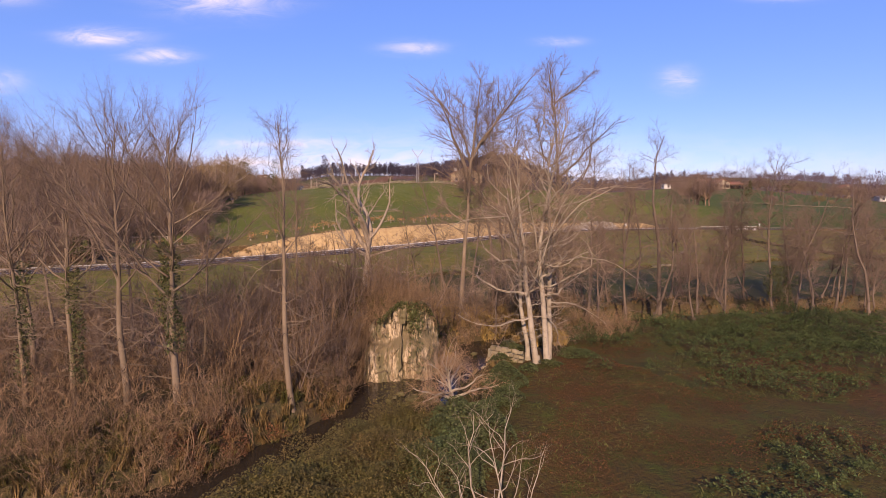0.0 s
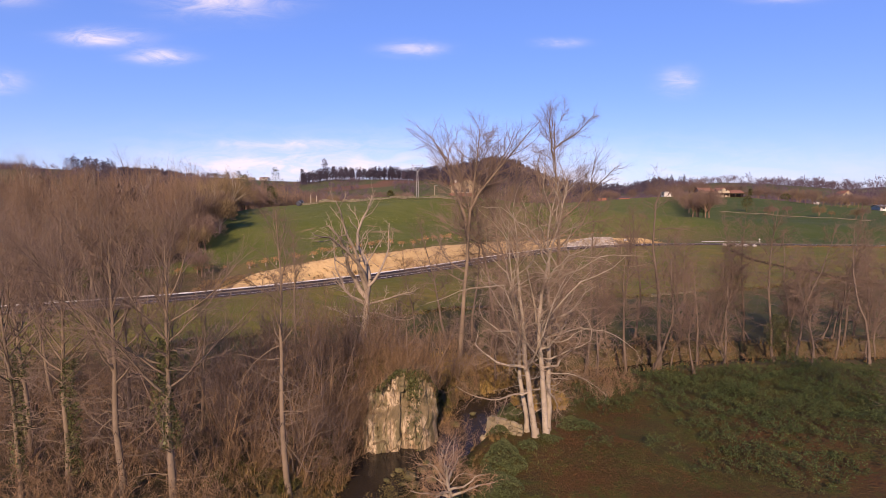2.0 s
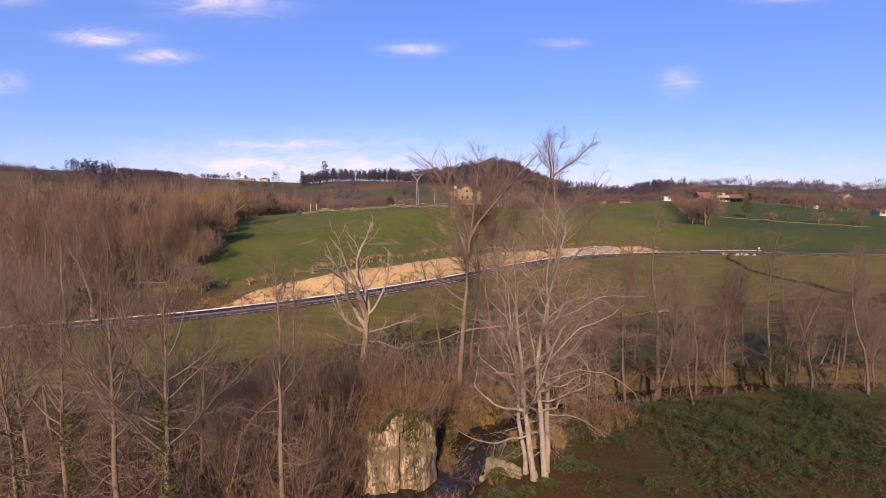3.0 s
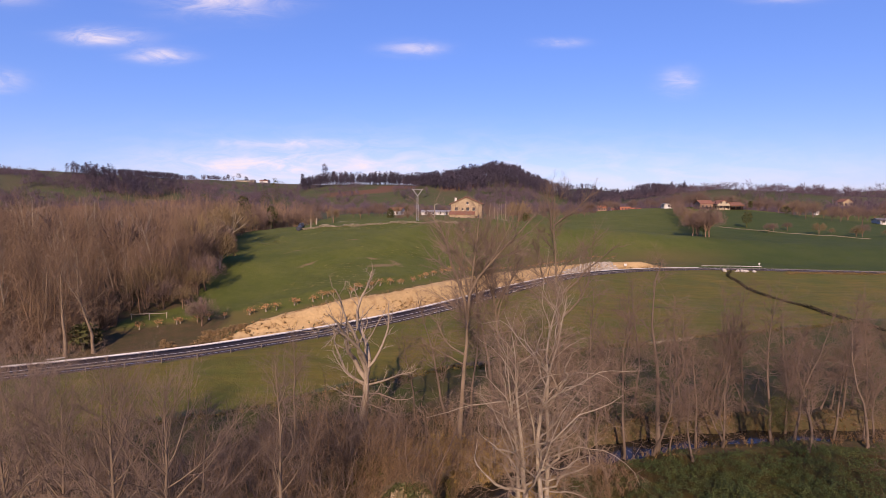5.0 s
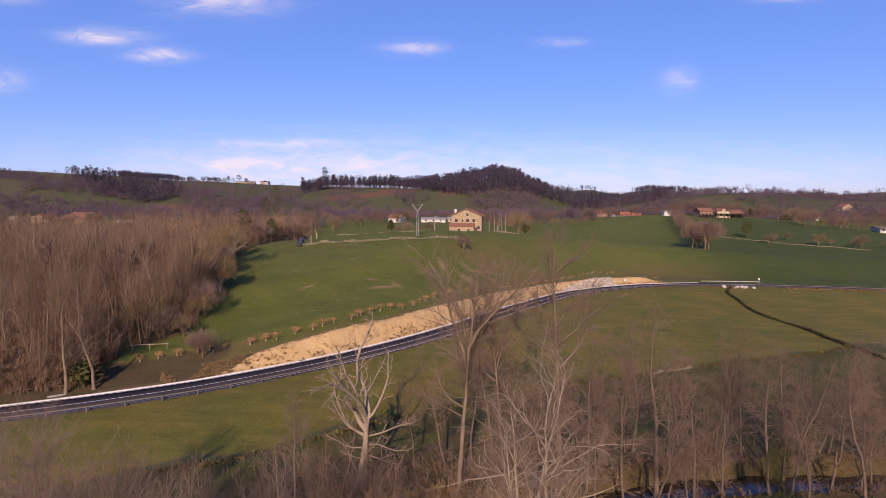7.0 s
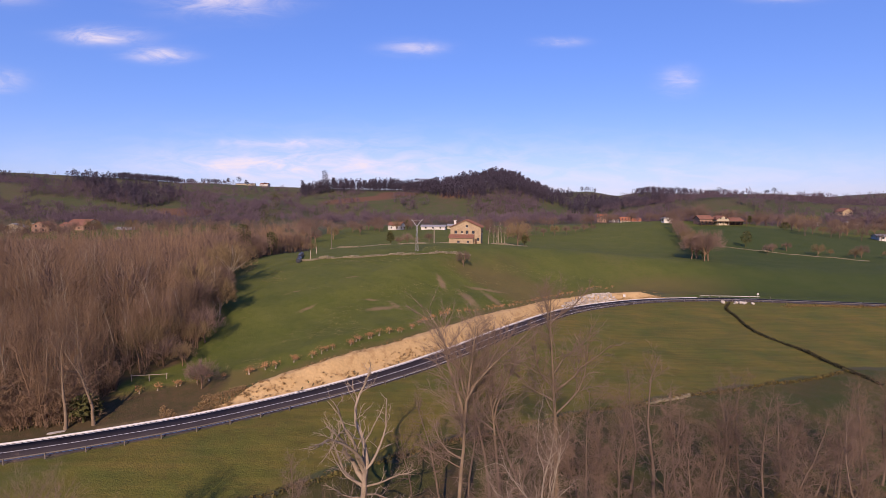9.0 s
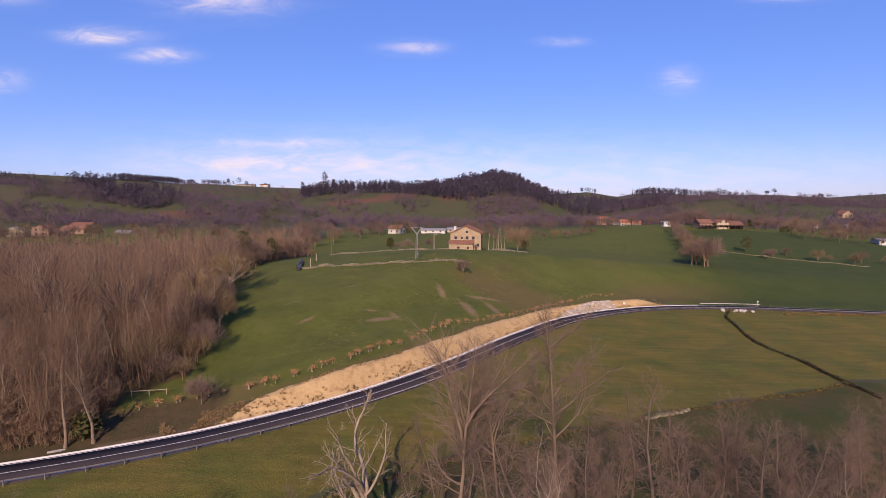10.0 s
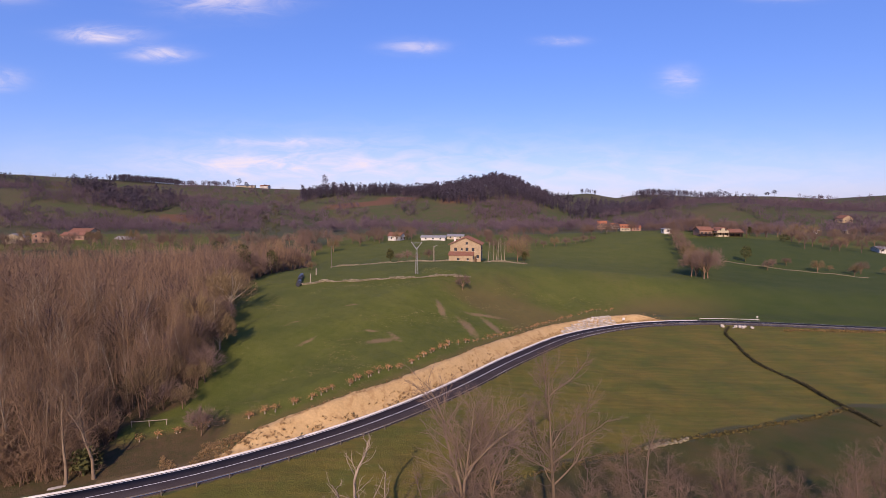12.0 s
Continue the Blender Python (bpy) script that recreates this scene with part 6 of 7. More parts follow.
GLASS = glass_material()


def along(points, step):
    return spline(points, step)


def beside(x, s):
    """The point s metres beyond the road's middle at x."""
    y, sl = float(road_y(x)), float(road_y(x + 2) - road_y(x - 2)) / 4
    k = math.hypot(1, sl)
    return x - sl / k * s, y + s / k, math.degrees(math.atan(sl))


def build_saplings():
    """Row of young rust-leaved trees with pale stakes, on the pasture's edge."""
    rng = np.random.default_rng(41)
    models = []
    for i in range(6):
        t = thing("young_tree", pose(0, 0, -200), "young rust-leaved tree tied to a pale stake", "young tree", "row of young trees")
        n = 120
        c = rng.normal(0, 1, (n, 3)) * [0.42, 0.36, 0.24] + [0.12 * rng.normal(), 0, 0.95]
        tri = c[:, None, :] + rng.normal(0, 0.075, (n, 3, 3))
        put("leaves", mesh_of("leaves", tri.reshape(-1, 3), np.arange(n * 3).reshape(-1, 3)), RUST, t)
        bm = rod(bmesh.new(), (0, 0, -0.2), (rng.normal(0, 0.08), 0, 1.0), 0.035, 0.02, 6)
        part("trunk", bm, TWIG, t)
        part("stake", box(bmesh.new(), 0.10, 0.17, -0.03, 0.04, -0.3, 0.55 + 0.3 * (i % 2), 0.006), PALE_POST, t)
        part("guard", rod(bmesh.new(), (0, 0, 0), (0, 0, 0.24), 0.09, 0.07, 7), PALE_POST, t, "pale plastic trunk guard")
        models.append(t)
    line = along([(-46, 80.5), (-40, 83.4), (-33.1, 86.9), (-23.2, 92.5), (-15.6, 100.5), (-7.4, 109.5), (-3.8, 115.5), (2.6, 124.5), (9.5, 131), (17.8, 140), (27, 150), (38, 161.5), (49, 171), (57, 175)], 1.0)
    used = set()
    i = 0.0
    while i < len(line):
        x, y = line[int(i)] + rng.normal(0, 0.25, 2)
        k = int(rng.integers(0, 6))
        size = rng.uniform(0.7, 1.1) * (1.0 if x < 5 else 0.75)
        at = pose(x, y, gz(x, y), 0, 0, rng.uniform(0, 360)) @ Matrix.Diagonal((size, size, size, 1))
        if k in used:
            copy_thing(models[k], at)
        else:
            used.add(k)
            models[k].matrix_basis = at
        i += rng.uniform(1.0, 2.6)


def guard_rail(name, x0, x1, s, label, step=4.0, metal=None):
    t = thing(name, pose(0, 0, 0), label, "guard rail")
    xs = [x0]
    while xs[-1] < x1:
        sl = float(road_y(xs[-1] + 2) - road_y(xs[-1] - 2)) / 4
        xs.append(xs[-1] + step / math.hypot(1, sl))
    dense = np.linspace(x0, x1, len(xs) * 4)
    line = np.array([beside(x, s)[:2] for x in dense])
    ribbon("rail", line, (-0.03, -0.035, 0.0, -0.035, -0.03, 0.012, 0.012, -0.03), (0.50, 0.53, 0.57, 0.61, 0.64, 0.64, 0.50, 0.50), metal or RAIL, lambda l: road_z(l[:, 0]), t)
    me = None
    for x in xs:
        px, py, a = beside(x, s)
        if me is None:
            ob = part("post", box(bmesh.new(), -0.06, 0.06, -0.09, 0.03, -0.6, 0.66, 0.01), DARK_POST, t)
            me = ob.data
        else:
            ob = put("post", me, DARK_POST, t)
        ob.matrix_basis = pose(px, py, float(road_z(x)), 0, 0, a)


def dry_wall(points, height, seed, label):
    """A low dry-stone field wall, stones piled in rough courses."""
    rng = random.Random(seed)
    nr = np.random.default_rng(seed)
    tem = [mesh_arrays(stone_mesh(rng, 0.62, 0.65)) for _ in range(5)]
    spots = []
    for x, y in along(points, 0.36):
        h = height * (0.75 + 0.5 * noise.noise(Vector((x * 0.2, y * 0.2, seed))))
        z = gz(x, y)
        for k in range(max(1, int(h / 0.3))):
            for side in (-0.22, 0.22):
                spots.append((x + rng.gauss(0, 0.1), y + side + rng.gauss(0, 0.08), z + 0.12 + 0.3 * k, rng.uniform(0.75, 1.25)))
    V, F = scattered(nr, tem, spots, (0.85, 1.15), 0.15)
    t = thing("field_wall", pose(0, 0, 0), label, "stone wall")
    tagged(put("stones", mesh_of("stones", V, F), WALL_STONE, t), kind="stuff")


def hedge(name, points, width, height, n, material, label, size=0.16, seed=1):
    rng = np.random.default_rng(seed)
    L = along(points, 0.4)
    c = L[rng.integers(0, len(L), n)]
    x, y = c[:, 0] + rng.normal(0, width, n), c[:, 1] + rng.normal(0, width, n)
    lump = 0.7 + 0.4 * np.sin(x * 0.9 + y * 0.5) * np.sin(y * 0.7)
    z = ground_z(x, y) + height * lump * rng.uniform(0.05, 1, n)
    C = np.stack([x, y, z], 1)
    T = C[:, None, :] + rng.normal(0, size, (n, 3, 3))
    ob = put(name, mesh_of(name, T.reshape(-1, 3), np.arange(n * 3).reshape(-1, 3)), material)
    return tagged(ob, label, "hedge", kind="stuff")


def build_roadside():
    guard_rail("guard_rail", -75, 150, -3.35, "galvanised guard rail on dark posts along the road")
    guard_rail("guard_rail", 84, 102, 3.6, "short bright guard rail at a field entrance", 3.0, WHITE)
    # marker post
    px, py, a = beside(101.5, 4.2)
    t = thing("marker_post", pose(px, py, gz(px, py)), "white roadside marker post with a small plate", "post")
    part("pole", rod(bmesh.new(), (0, 0, -0.3), (0, 0, 1.5), 0.06), WHITE, t)
    part("plate", box(bmesh.new(), -0.28, 0.28, -0.04, 0.0, 1.1, 1.6, 0.01), WHITE, t)
    px, py, a = beside(59.5, 4.3)
    t = thing("road_sign", pose(px, py, gz(px, py) + 0.1), "small white sign standing at the foot of the bank", "sign")
    part("pole", rod(bmesh.new(), (0, 0, -0.5), (0, 0, 1.3), 0.04), GALV, t)
    part("plate", box(bmesh.new(), -0.4, 0.4, -0.06, -0.03, 0.6, 1.3, 0.01), WHITE, t)
    # drain grate beside the gutter
    px, py, a = beside(-20.6, 3.1)
    t = thing("drain_box", pose(px, py, float(road_z(px)) + 0.05, 0, 0, a), "grey concrete drain box set in the gutter", "drain")
    part("frame", box(bmesh.new(), -0.8, 0.8, -0.3, 0.3, -0.1, 0.1, 0.02), CONCRETE, t)
    part("grate", box(bmesh.new(), -0.6, 0.6, -0.2, 0.2, 0.08, 0.115, 0.01), DARK_POST, t)
    # pale rocks at the culvert
    rng = random.Random(77)
    meshes = [stone_mesh(rng, 1.0, 0.8) for _ in range(4)]
    for i in range(13):
        x, y = 91.5 + rng.gauss(0, 2.4), 162.6 + rng.gauss(0, 0.6)
        k = rng.uniform(0.5, 1.5)
        tagged(put("boulder", rng.choice(meshes), STONE, at=pose(x, y, gz(x, y) + 0.2 * k, rng.uniform(-30, 30), rng.uniform(-30, 30), rng.uniform(0, 360)) @ Matrix.Diagonal((k, k, k, 1))), "pale boulder dumped below the road edge", "boulder", "boulders at the culvert")
    # meadow borders
    hedge("ditch_hedge", [(88, 161.5), (84, 155.5), (82.4, 148.5), (79.4, 135), (78.6, 128.6), (80.2, 120.6), (80.2, 111.4), (80, 103.4), (80, 95)], 0.12, 0.55, 4200, HEDGE_DARK, "low dark bramble hedge along a meadow ditch", 0.17, 3)
    hedge("scrub_line", [(-40, 48.5), (-18.5, 57), (-6.5, 64.5), (10, 74), (24, 81.5), (39, 88), (56.7, 94), (81, 103)], 0.35, 0.4, 3600, BRAMBLE_BROWN, "thin scrub along the meadow's lower edge", 0.16, 4)
    dry_wall([(34, 86), (39, 87.8), (42, 88.9)], 0.25, 6, "tumbled low field wall along the meadow's lower edge")
    hedge("scrub_line", [(103, 158.5), (120, 157.5), (140, 155)], 0.8, 0.5, 1400, STRAW, "dry orange grass on the road verge", 0.16, 6)
    # timber barrier at the wood's corner
    t = thing("timber_fence", pose(-47.0, 84.6, gz(-47, 84.6), 0, 0, 10), "low weathered timber barrier beside the wood", "fence")
    for x in (-2.6, 0.0, 2.6):
        part("post", rod(bmesh.new(), (x, 0, -0.4), (x, 0, 1.15), 0.07, 0.06, 8), PALE_POST, t)
    part("rail", rod(bmesh.new(), (-2.8, 0.04, 0.95), (2.8, 0.04, 1.0), 0.06, 0.05, 8), PALE_POST, t)
    # pale concrete slab at the road's edge
    px, py, a = beside(-49.5, 4.6)
    t = thing("concrete_slab", pose(px, py, gz(px, py), 0, 0, a), "pale broken concrete apron beside the road", "slab")
    part("slab", rough_block(-1.1, 1.1, -0.35, 0.35, -0.4, 0.04, 5, 0.1, 9), STONE, t)


def build_pasture_things():
    dry_wall([(-43.5, 165.5), (-32, 165.4), (-16, 164.8), (-7.4, 166.6), (3.0, 172), (9.5, 178)], 1.0, 1, "grey dry-stone wall crossing the pasture")
    dry_wall([(-44, 209), (-30, 214), (-16, 218), (-4, 220), (2.5, 220.5)], 0.9, 2, "low dry-stone wall below the farmhouse garden")
    dry_wall([(17.5, 222), (23, 222.5), (29, 223.5), (36, 225)], 0.9, 3, "crumbling stone wall beside the farmhouse")
    dry_wall([(140, 268), (153, 252), (170, 240), (186, 231)], 0.6, 4, "far field wall below bare hedge trees")
    # black silage bales in a row up the slope
    rng = random.Random(3)
    model = None
    for i in range(7):
        f = i / 6
        x, y = -44.4 - 3.4 * f, 163.6 + 16.5 * f
        at = pose(x + rng.gauss(0, 0.15), y, gz(x, y), 0, 0, 12 + rng.uniform(-8, 8))
        if model is None:
            model = thing("silage_bale", at, "round silage bale wrapped in black film", "bale", "row of silage bales")
            bm = bmesh.new()
            bmesh.ops.create_cone(bm, cap_ends=True, segments=20, radius1=0.72, radius2=0.72, depth=1.4, matrix=pose(0, 0, 0.7, 90, 0, 0))
            es = [e for e in bm.edges if e.calc_face_angle(0) > 1]
            bmesh.ops.bevel(bm, geom=es, offset=0.14, segments=3, affect="EDGES")
            part("wrapping", bm, BLACK_FILM, model)
        else:
            copy_thing(model, at)
    # gate posts beside them
    for x, y, h in ((-41.6, 167.5, 3.0), (-43.0, 181, 2.2)):
        t = thing("gate_post", pose(x, y, gz(x, y)), "rough pale timber post at the field gate", "post")
        part("post", rod(bmesh.new(), (0, 0, -0.3), (0.05, 0, h), 0.17, 0.13, 8), PALE_POST, t)
    build_pylon(-8.2, 172.5)
    wooden_pole(-43.0, 206.0, 8.6, False)
    wooden_pole(-3.4, 217, 6.4, True)
    wooden_pole(-100, 470, 16, False)


def build_pylon(x, y):
    """Lattice power pole with a Y-shaped head."""
    t = thing("power_pole", pose(x, y, gz(x, y)), "grey lattice power pole with a forked head", "power pole")
    H = 8.3
    for sx in (-1, 1):
        for sy in (-1, 1):
            part("leg", rod(bmesh.new(), (sx * 0.42, sy * 0.42, -0.3), (sx * 0.17, sy * 0.17, H), 0.06, 0.05, 5), GALV, t)
    n = 11
    for i in range(n):
        z0, z1 = H * i / n, H * (i + 1) / n
        w0, w1 = 0.42 - 0.25 * i / n, 0.42 - 0.25 * (i + 1) / n
        k = 1 if i % 2 else -1
        part("brace", rod(bmesh.new(), (-w0 * k, -w0, z0), (w1 * k, -w1, z1), 0.035, sides=4), GALV, t)
        part("brace", rod(bmesh.new(), (-w0 * k, w0, z0), (w1 * k, w1, z1), 0.035, sides=4), GALV, t)
        part("brace", rod(bmesh.new(), (-w0, -w0 * k, z0), (-w1, w1 * k, z1), 0.035, sides=4), GALV, t)
    for s in (-1, 1):
        part("arm", rod(bmesh.new(), (0, 0, H - 0.3), (s * 1.7, 0, H + 2.0), 0.13, 0.09, 6), GALV, t)
        part("insulator", rod(bmesh.new(), (s * 1.7, 0, H + 1.9), (s * 1.75, 0, H + 2.5), 0.08, 0.06, 6), DARK_POST, t)
    part("crossbar", rod(bmesh.new(), (-1.9, 0, H + 1.75), (1.9, 0, H + 1.75), 0.07, sides=6), GALV, t)


def wooden_pole(x, y, h, lamp):
    t = thing("utility_pole", pose(x, y, gz(x, y)), "slim pale concrete pole with a street lamp" if lamp else "slim wooden utility pole standing in the pasture", "utility pole")
    part("pole", rod(bmesh.new(), (0, 0, -0.5), (0, 0, h), 0.2 if lamp else 0.14, 0.16 if lamp else 0.09, 8), PALE_POST if lamp else DARK_POST, t)
    if lamp:
        part("lamp_arm", rod(bmesh.new(), (0, 0, h - 0.15), (0.9, -0.2, h + 0.1), 0.06, sides=6), GALV, t)
        part("lamp_head", box(bmesh.new(), 0.7, 1.3, -0.35, -0.05, h + 0.02, h + 0.2, 0.04), WHITE, t)
    else:
        part("crossarm", box(bmesh.new(), -0.5, 0.5, -0.06, 0.06, h - 0.5, h - 0.36, 0.01), DARK_POST, t)


# ---- buildings ----
def gable_wall(bm, w, d, h, rise):
    """Walls of a gabled block: the gable ends face along y."""
    w, d = w / 2, d / 2
    a = [bm.verts.new(p) for p in ((-w, -d, -0.6), (w, -d, -0.6), (w, -d, h), (0, -d, h + rise), (-w, -d, h))]
    b = [bm.verts.new((v.co.x, d, v.co.z)) for v in a]
    bm.faces.new(a)
    bm.faces.new(b[::-1])
    for i in range(5):
        j = (i + 1) % 5
        bm.faces.new((a[j], a[i], b[i], b[j]))
    return bm


def roof_slope(w, d, h, rise, side, over, thick=0.22, rib=0.0):
    """One roof slope with thickness and, near enough, its rows of tiles."""
    bm = bmesh.new()
    hw = w / 2 + over
    drop = rise / (w / 2) * hw
    hd = d / 2 + over
    n = max(2, int(2 * hd / rib)) if rib else 1
    nx, nz = rise / (w / 2), 1.0
    ln = math.hypot(nx, nz)
    top = Vector((0, 0, h + rise + 0.08))
    low = Vector((side * hw, 0, h + rise - drop + 0.08))
    up = Vector((side * nx / ln, 0, nz / ln)) * thick
    cols = []
    steps = n * 2 if rib else 1
    for i in range(steps + 1):
        y = -hd + 2 * hd * i / steps
        bump = 0.07 if rib and i % 2 else 0.0
        lift = up * (1 + bump / thick)
        cols.append([bm.verts.new(p + Vector((0, y, 0))) for p in (top, low, low + lift, top + lift)])
    for a, b in zip(cols, cols[1:]):
        for k in range(4):
            bm.faces.new((a[k], a[(k + 1) % 4], b[(k + 1) % 4], b[k]))
    bm.faces.new(cols[0])
    bm.faces.new(cols[-1][::-1])
    bmesh.ops.recalc_face_normals(bm, faces=bm.faces[:])
    return bm


def window(t, x, y, z, w, h, turn=0.0, frame_mat=None, sill=True):
    """A window with a reveal frame, a pane and a sill; it faces -y before turning."""
    ob = new("window")
    ob.parent = t
    ob.matrix_basis = pose(x, y, z, 0, 0, turn)
    fm = frame_mat or DARK_WOOD
    f = 0.08
    bm = bmesh.new()
    box(bm, -w / 2 - f, w / 2 + f, -0.05, 0.03, h, h + f)
    box(bm, -w / 2 - f, w / 2 + f, -0.05, 0.03, -f, 0)
    box(bm, -w / 2 - f, -w / 2, -0.05, 0.03, 0, h)
    box(bm, w / 2, w / 2 + f, -0.05, 0.03, 0, h)
    part("frame", bm, fm, ob)
    part("pane", box(bmesh.new(), -w / 2, w / 2, -0.02, 0.01, 0, h), GLASS, ob)
    if sill:
        part("sill", box(bmesh.new(), -w / 2 - 0.15, w / 2 + 0.15, -0.14, 0.0, -f - 0.09, -f, 0.01), CONCRETE, ob)
    return ob


def build_farmhouse():
    x, y = 10.6, 231.0
    t = thing("farmhouse", pose(x, y, gz(x, y - 6) + 0.3, 0, 0, -7), "two-storey rubble-stone farmhouse with a terracotta roof", "house")
    W, D, H, R = 13.0, 12.6, 6.9, 2.9
    part("wall", gable_wall(bmesh.new(), W, D, H, R), RUBBLE, t)
    for s in (-1, 1):
        part("roof", roof_slope(W, D, H, R, s, 0.7, 0.2, 0.45), ROOF_TILE, t)
    for wx in (-4.2, 0.6, 3.2):
        window(t, wx, -D / 2 - 0.02, 4.2, 1.0, 1.2)
    window(t, 0.5, -D / 2 - 0.02, 6.9, 0.75, 0.9)
    window(t, -1.6, -D / 2 - 0.02, 4.4, 0.6, 0.8)
    window(t, 5.2, -D / 2 - 0.02, 1.2, 0.9, 1.2)
    for wy in (-3.0, 0.5, 3.6):
        window(t, W / 2 + 0.02, wy, 4.1, 0.9, 1.2, 90)
    bm = box(bmesh.new(), 3.8, 4.8, -D / 2 - 0.06, -D / 2 + 0.05, -0.4, 1.9, 0.02)
    part("door", bm, DARK_WOOD, t)
    ch = part("chimney", box(bmesh.new(), -5.4, -4.5, -2.0, -1.0, H + 0.2, H + 2.6, 0.03), WHITE, t)
    part("cap", box(bmesh.new(), -5.55, -4.35, -2.15, -0.85, H + 2.6, H + 2.75, 0.02), CONCRETE, ch)
    # lean-to in front
    bm = bmesh.new()
    y0, y1 = -D / 2 - 3.0, -D / 2
    vs = [bm.verts.new(p) for p in ((-6.8, y0, -0.8), (3.4, y0, -0.8), (3.4, y0, 2.5), (-6.8, y0, 2.5), (-6.8, y1, -0.8), (3.4, y1, -0.8), (3.4, y1, 3.6), (-6.8, y1, 3.6))]
    for f in ((0, 1, 2, 3), (1, 5, 6, 2), (4, 0, 3, 7), (3, 2, 6, 7)):
        bm.faces.new([vs[i] for i in f])
    part("lean_to", bm, RUBBLE, t, "low rubble lean-to")
    bm = bmesh.new()
    n = 20
    cols = []
    for i in range(n * 2 + 1):
        px = -7.1 + 10.8 * i / (n * 2)
        b = 0.06 * (i % 2)
        cols.append([bm.verts.new(p) for p in ((px, y0 - 0.4, 2.42), (px, y1, 3.72), (px, y1, 3.88 + b), (px, y0 - 0.4, 2.58 + b))])
    for a, b in zip(cols, cols[1:]):
        for k in range(4):
            bm.faces.new((a[k], a[(k + 1) % 4], b[(k + 1) % 4], b[k]))
    bm.faces.new(cols[0][::-1]), bm.faces.new(cols[-1])
    bmesh.ops.recalc_face_normals(bm, faces=bm.faces[:])
    part("lean_to_roof", bm, ROOF_TILE, t)
    window(t, -2.8, y0 - 0.02, 0.5, 0.9, 0.8)
    window(t, 1.2, y0 - 0.02, 0.5, 0.7, 0.8)


def small_house(name, x, y, w, d, h, rise, turn, wall_mat, roof_mat, label, wins=3, storeys=1, category="house"):
    t = thing(name, pose(x, y, gz(x, y), 0, 0, turn), label, category)
    part("wall", gable_wall(bmesh.new(), w, d, h, rise), wall_mat, t)
    for s in (-1, 1):
        part("roof", roof_slope(w, d, h, rise, s, 0.5, 0.25), roof_mat, t)
    for st in range(storeys):
        z = 0.9 + st * 2.8
        for i in range(wins):
            window(t, (i - (wins - 1) / 2) * w / (wins + 0.3), -d / 2 - 0.02, z, 0.9, 1.2, sill=False)
        for i in range(wins):
            window(t, w / 2 + 0.02, (i - (wins - 1) / 2) * d / (wins + 0.3), z, 0.9, 1.2, 90, sill=False)
            window(t, -w / 2 - 0.02, (i - (wins - 1) / 2) * d / (wins + 0.3), z, 0.9, 1.2, -90, sill=False)
    part("door", box(bmesh.new(), w * 0.3, w * 0.3 + 1.0, -d / 2 - 0.05, -d / 2 + 0.03, 0, 2.05, 0.01), DARK_WOOD, t)
    return t


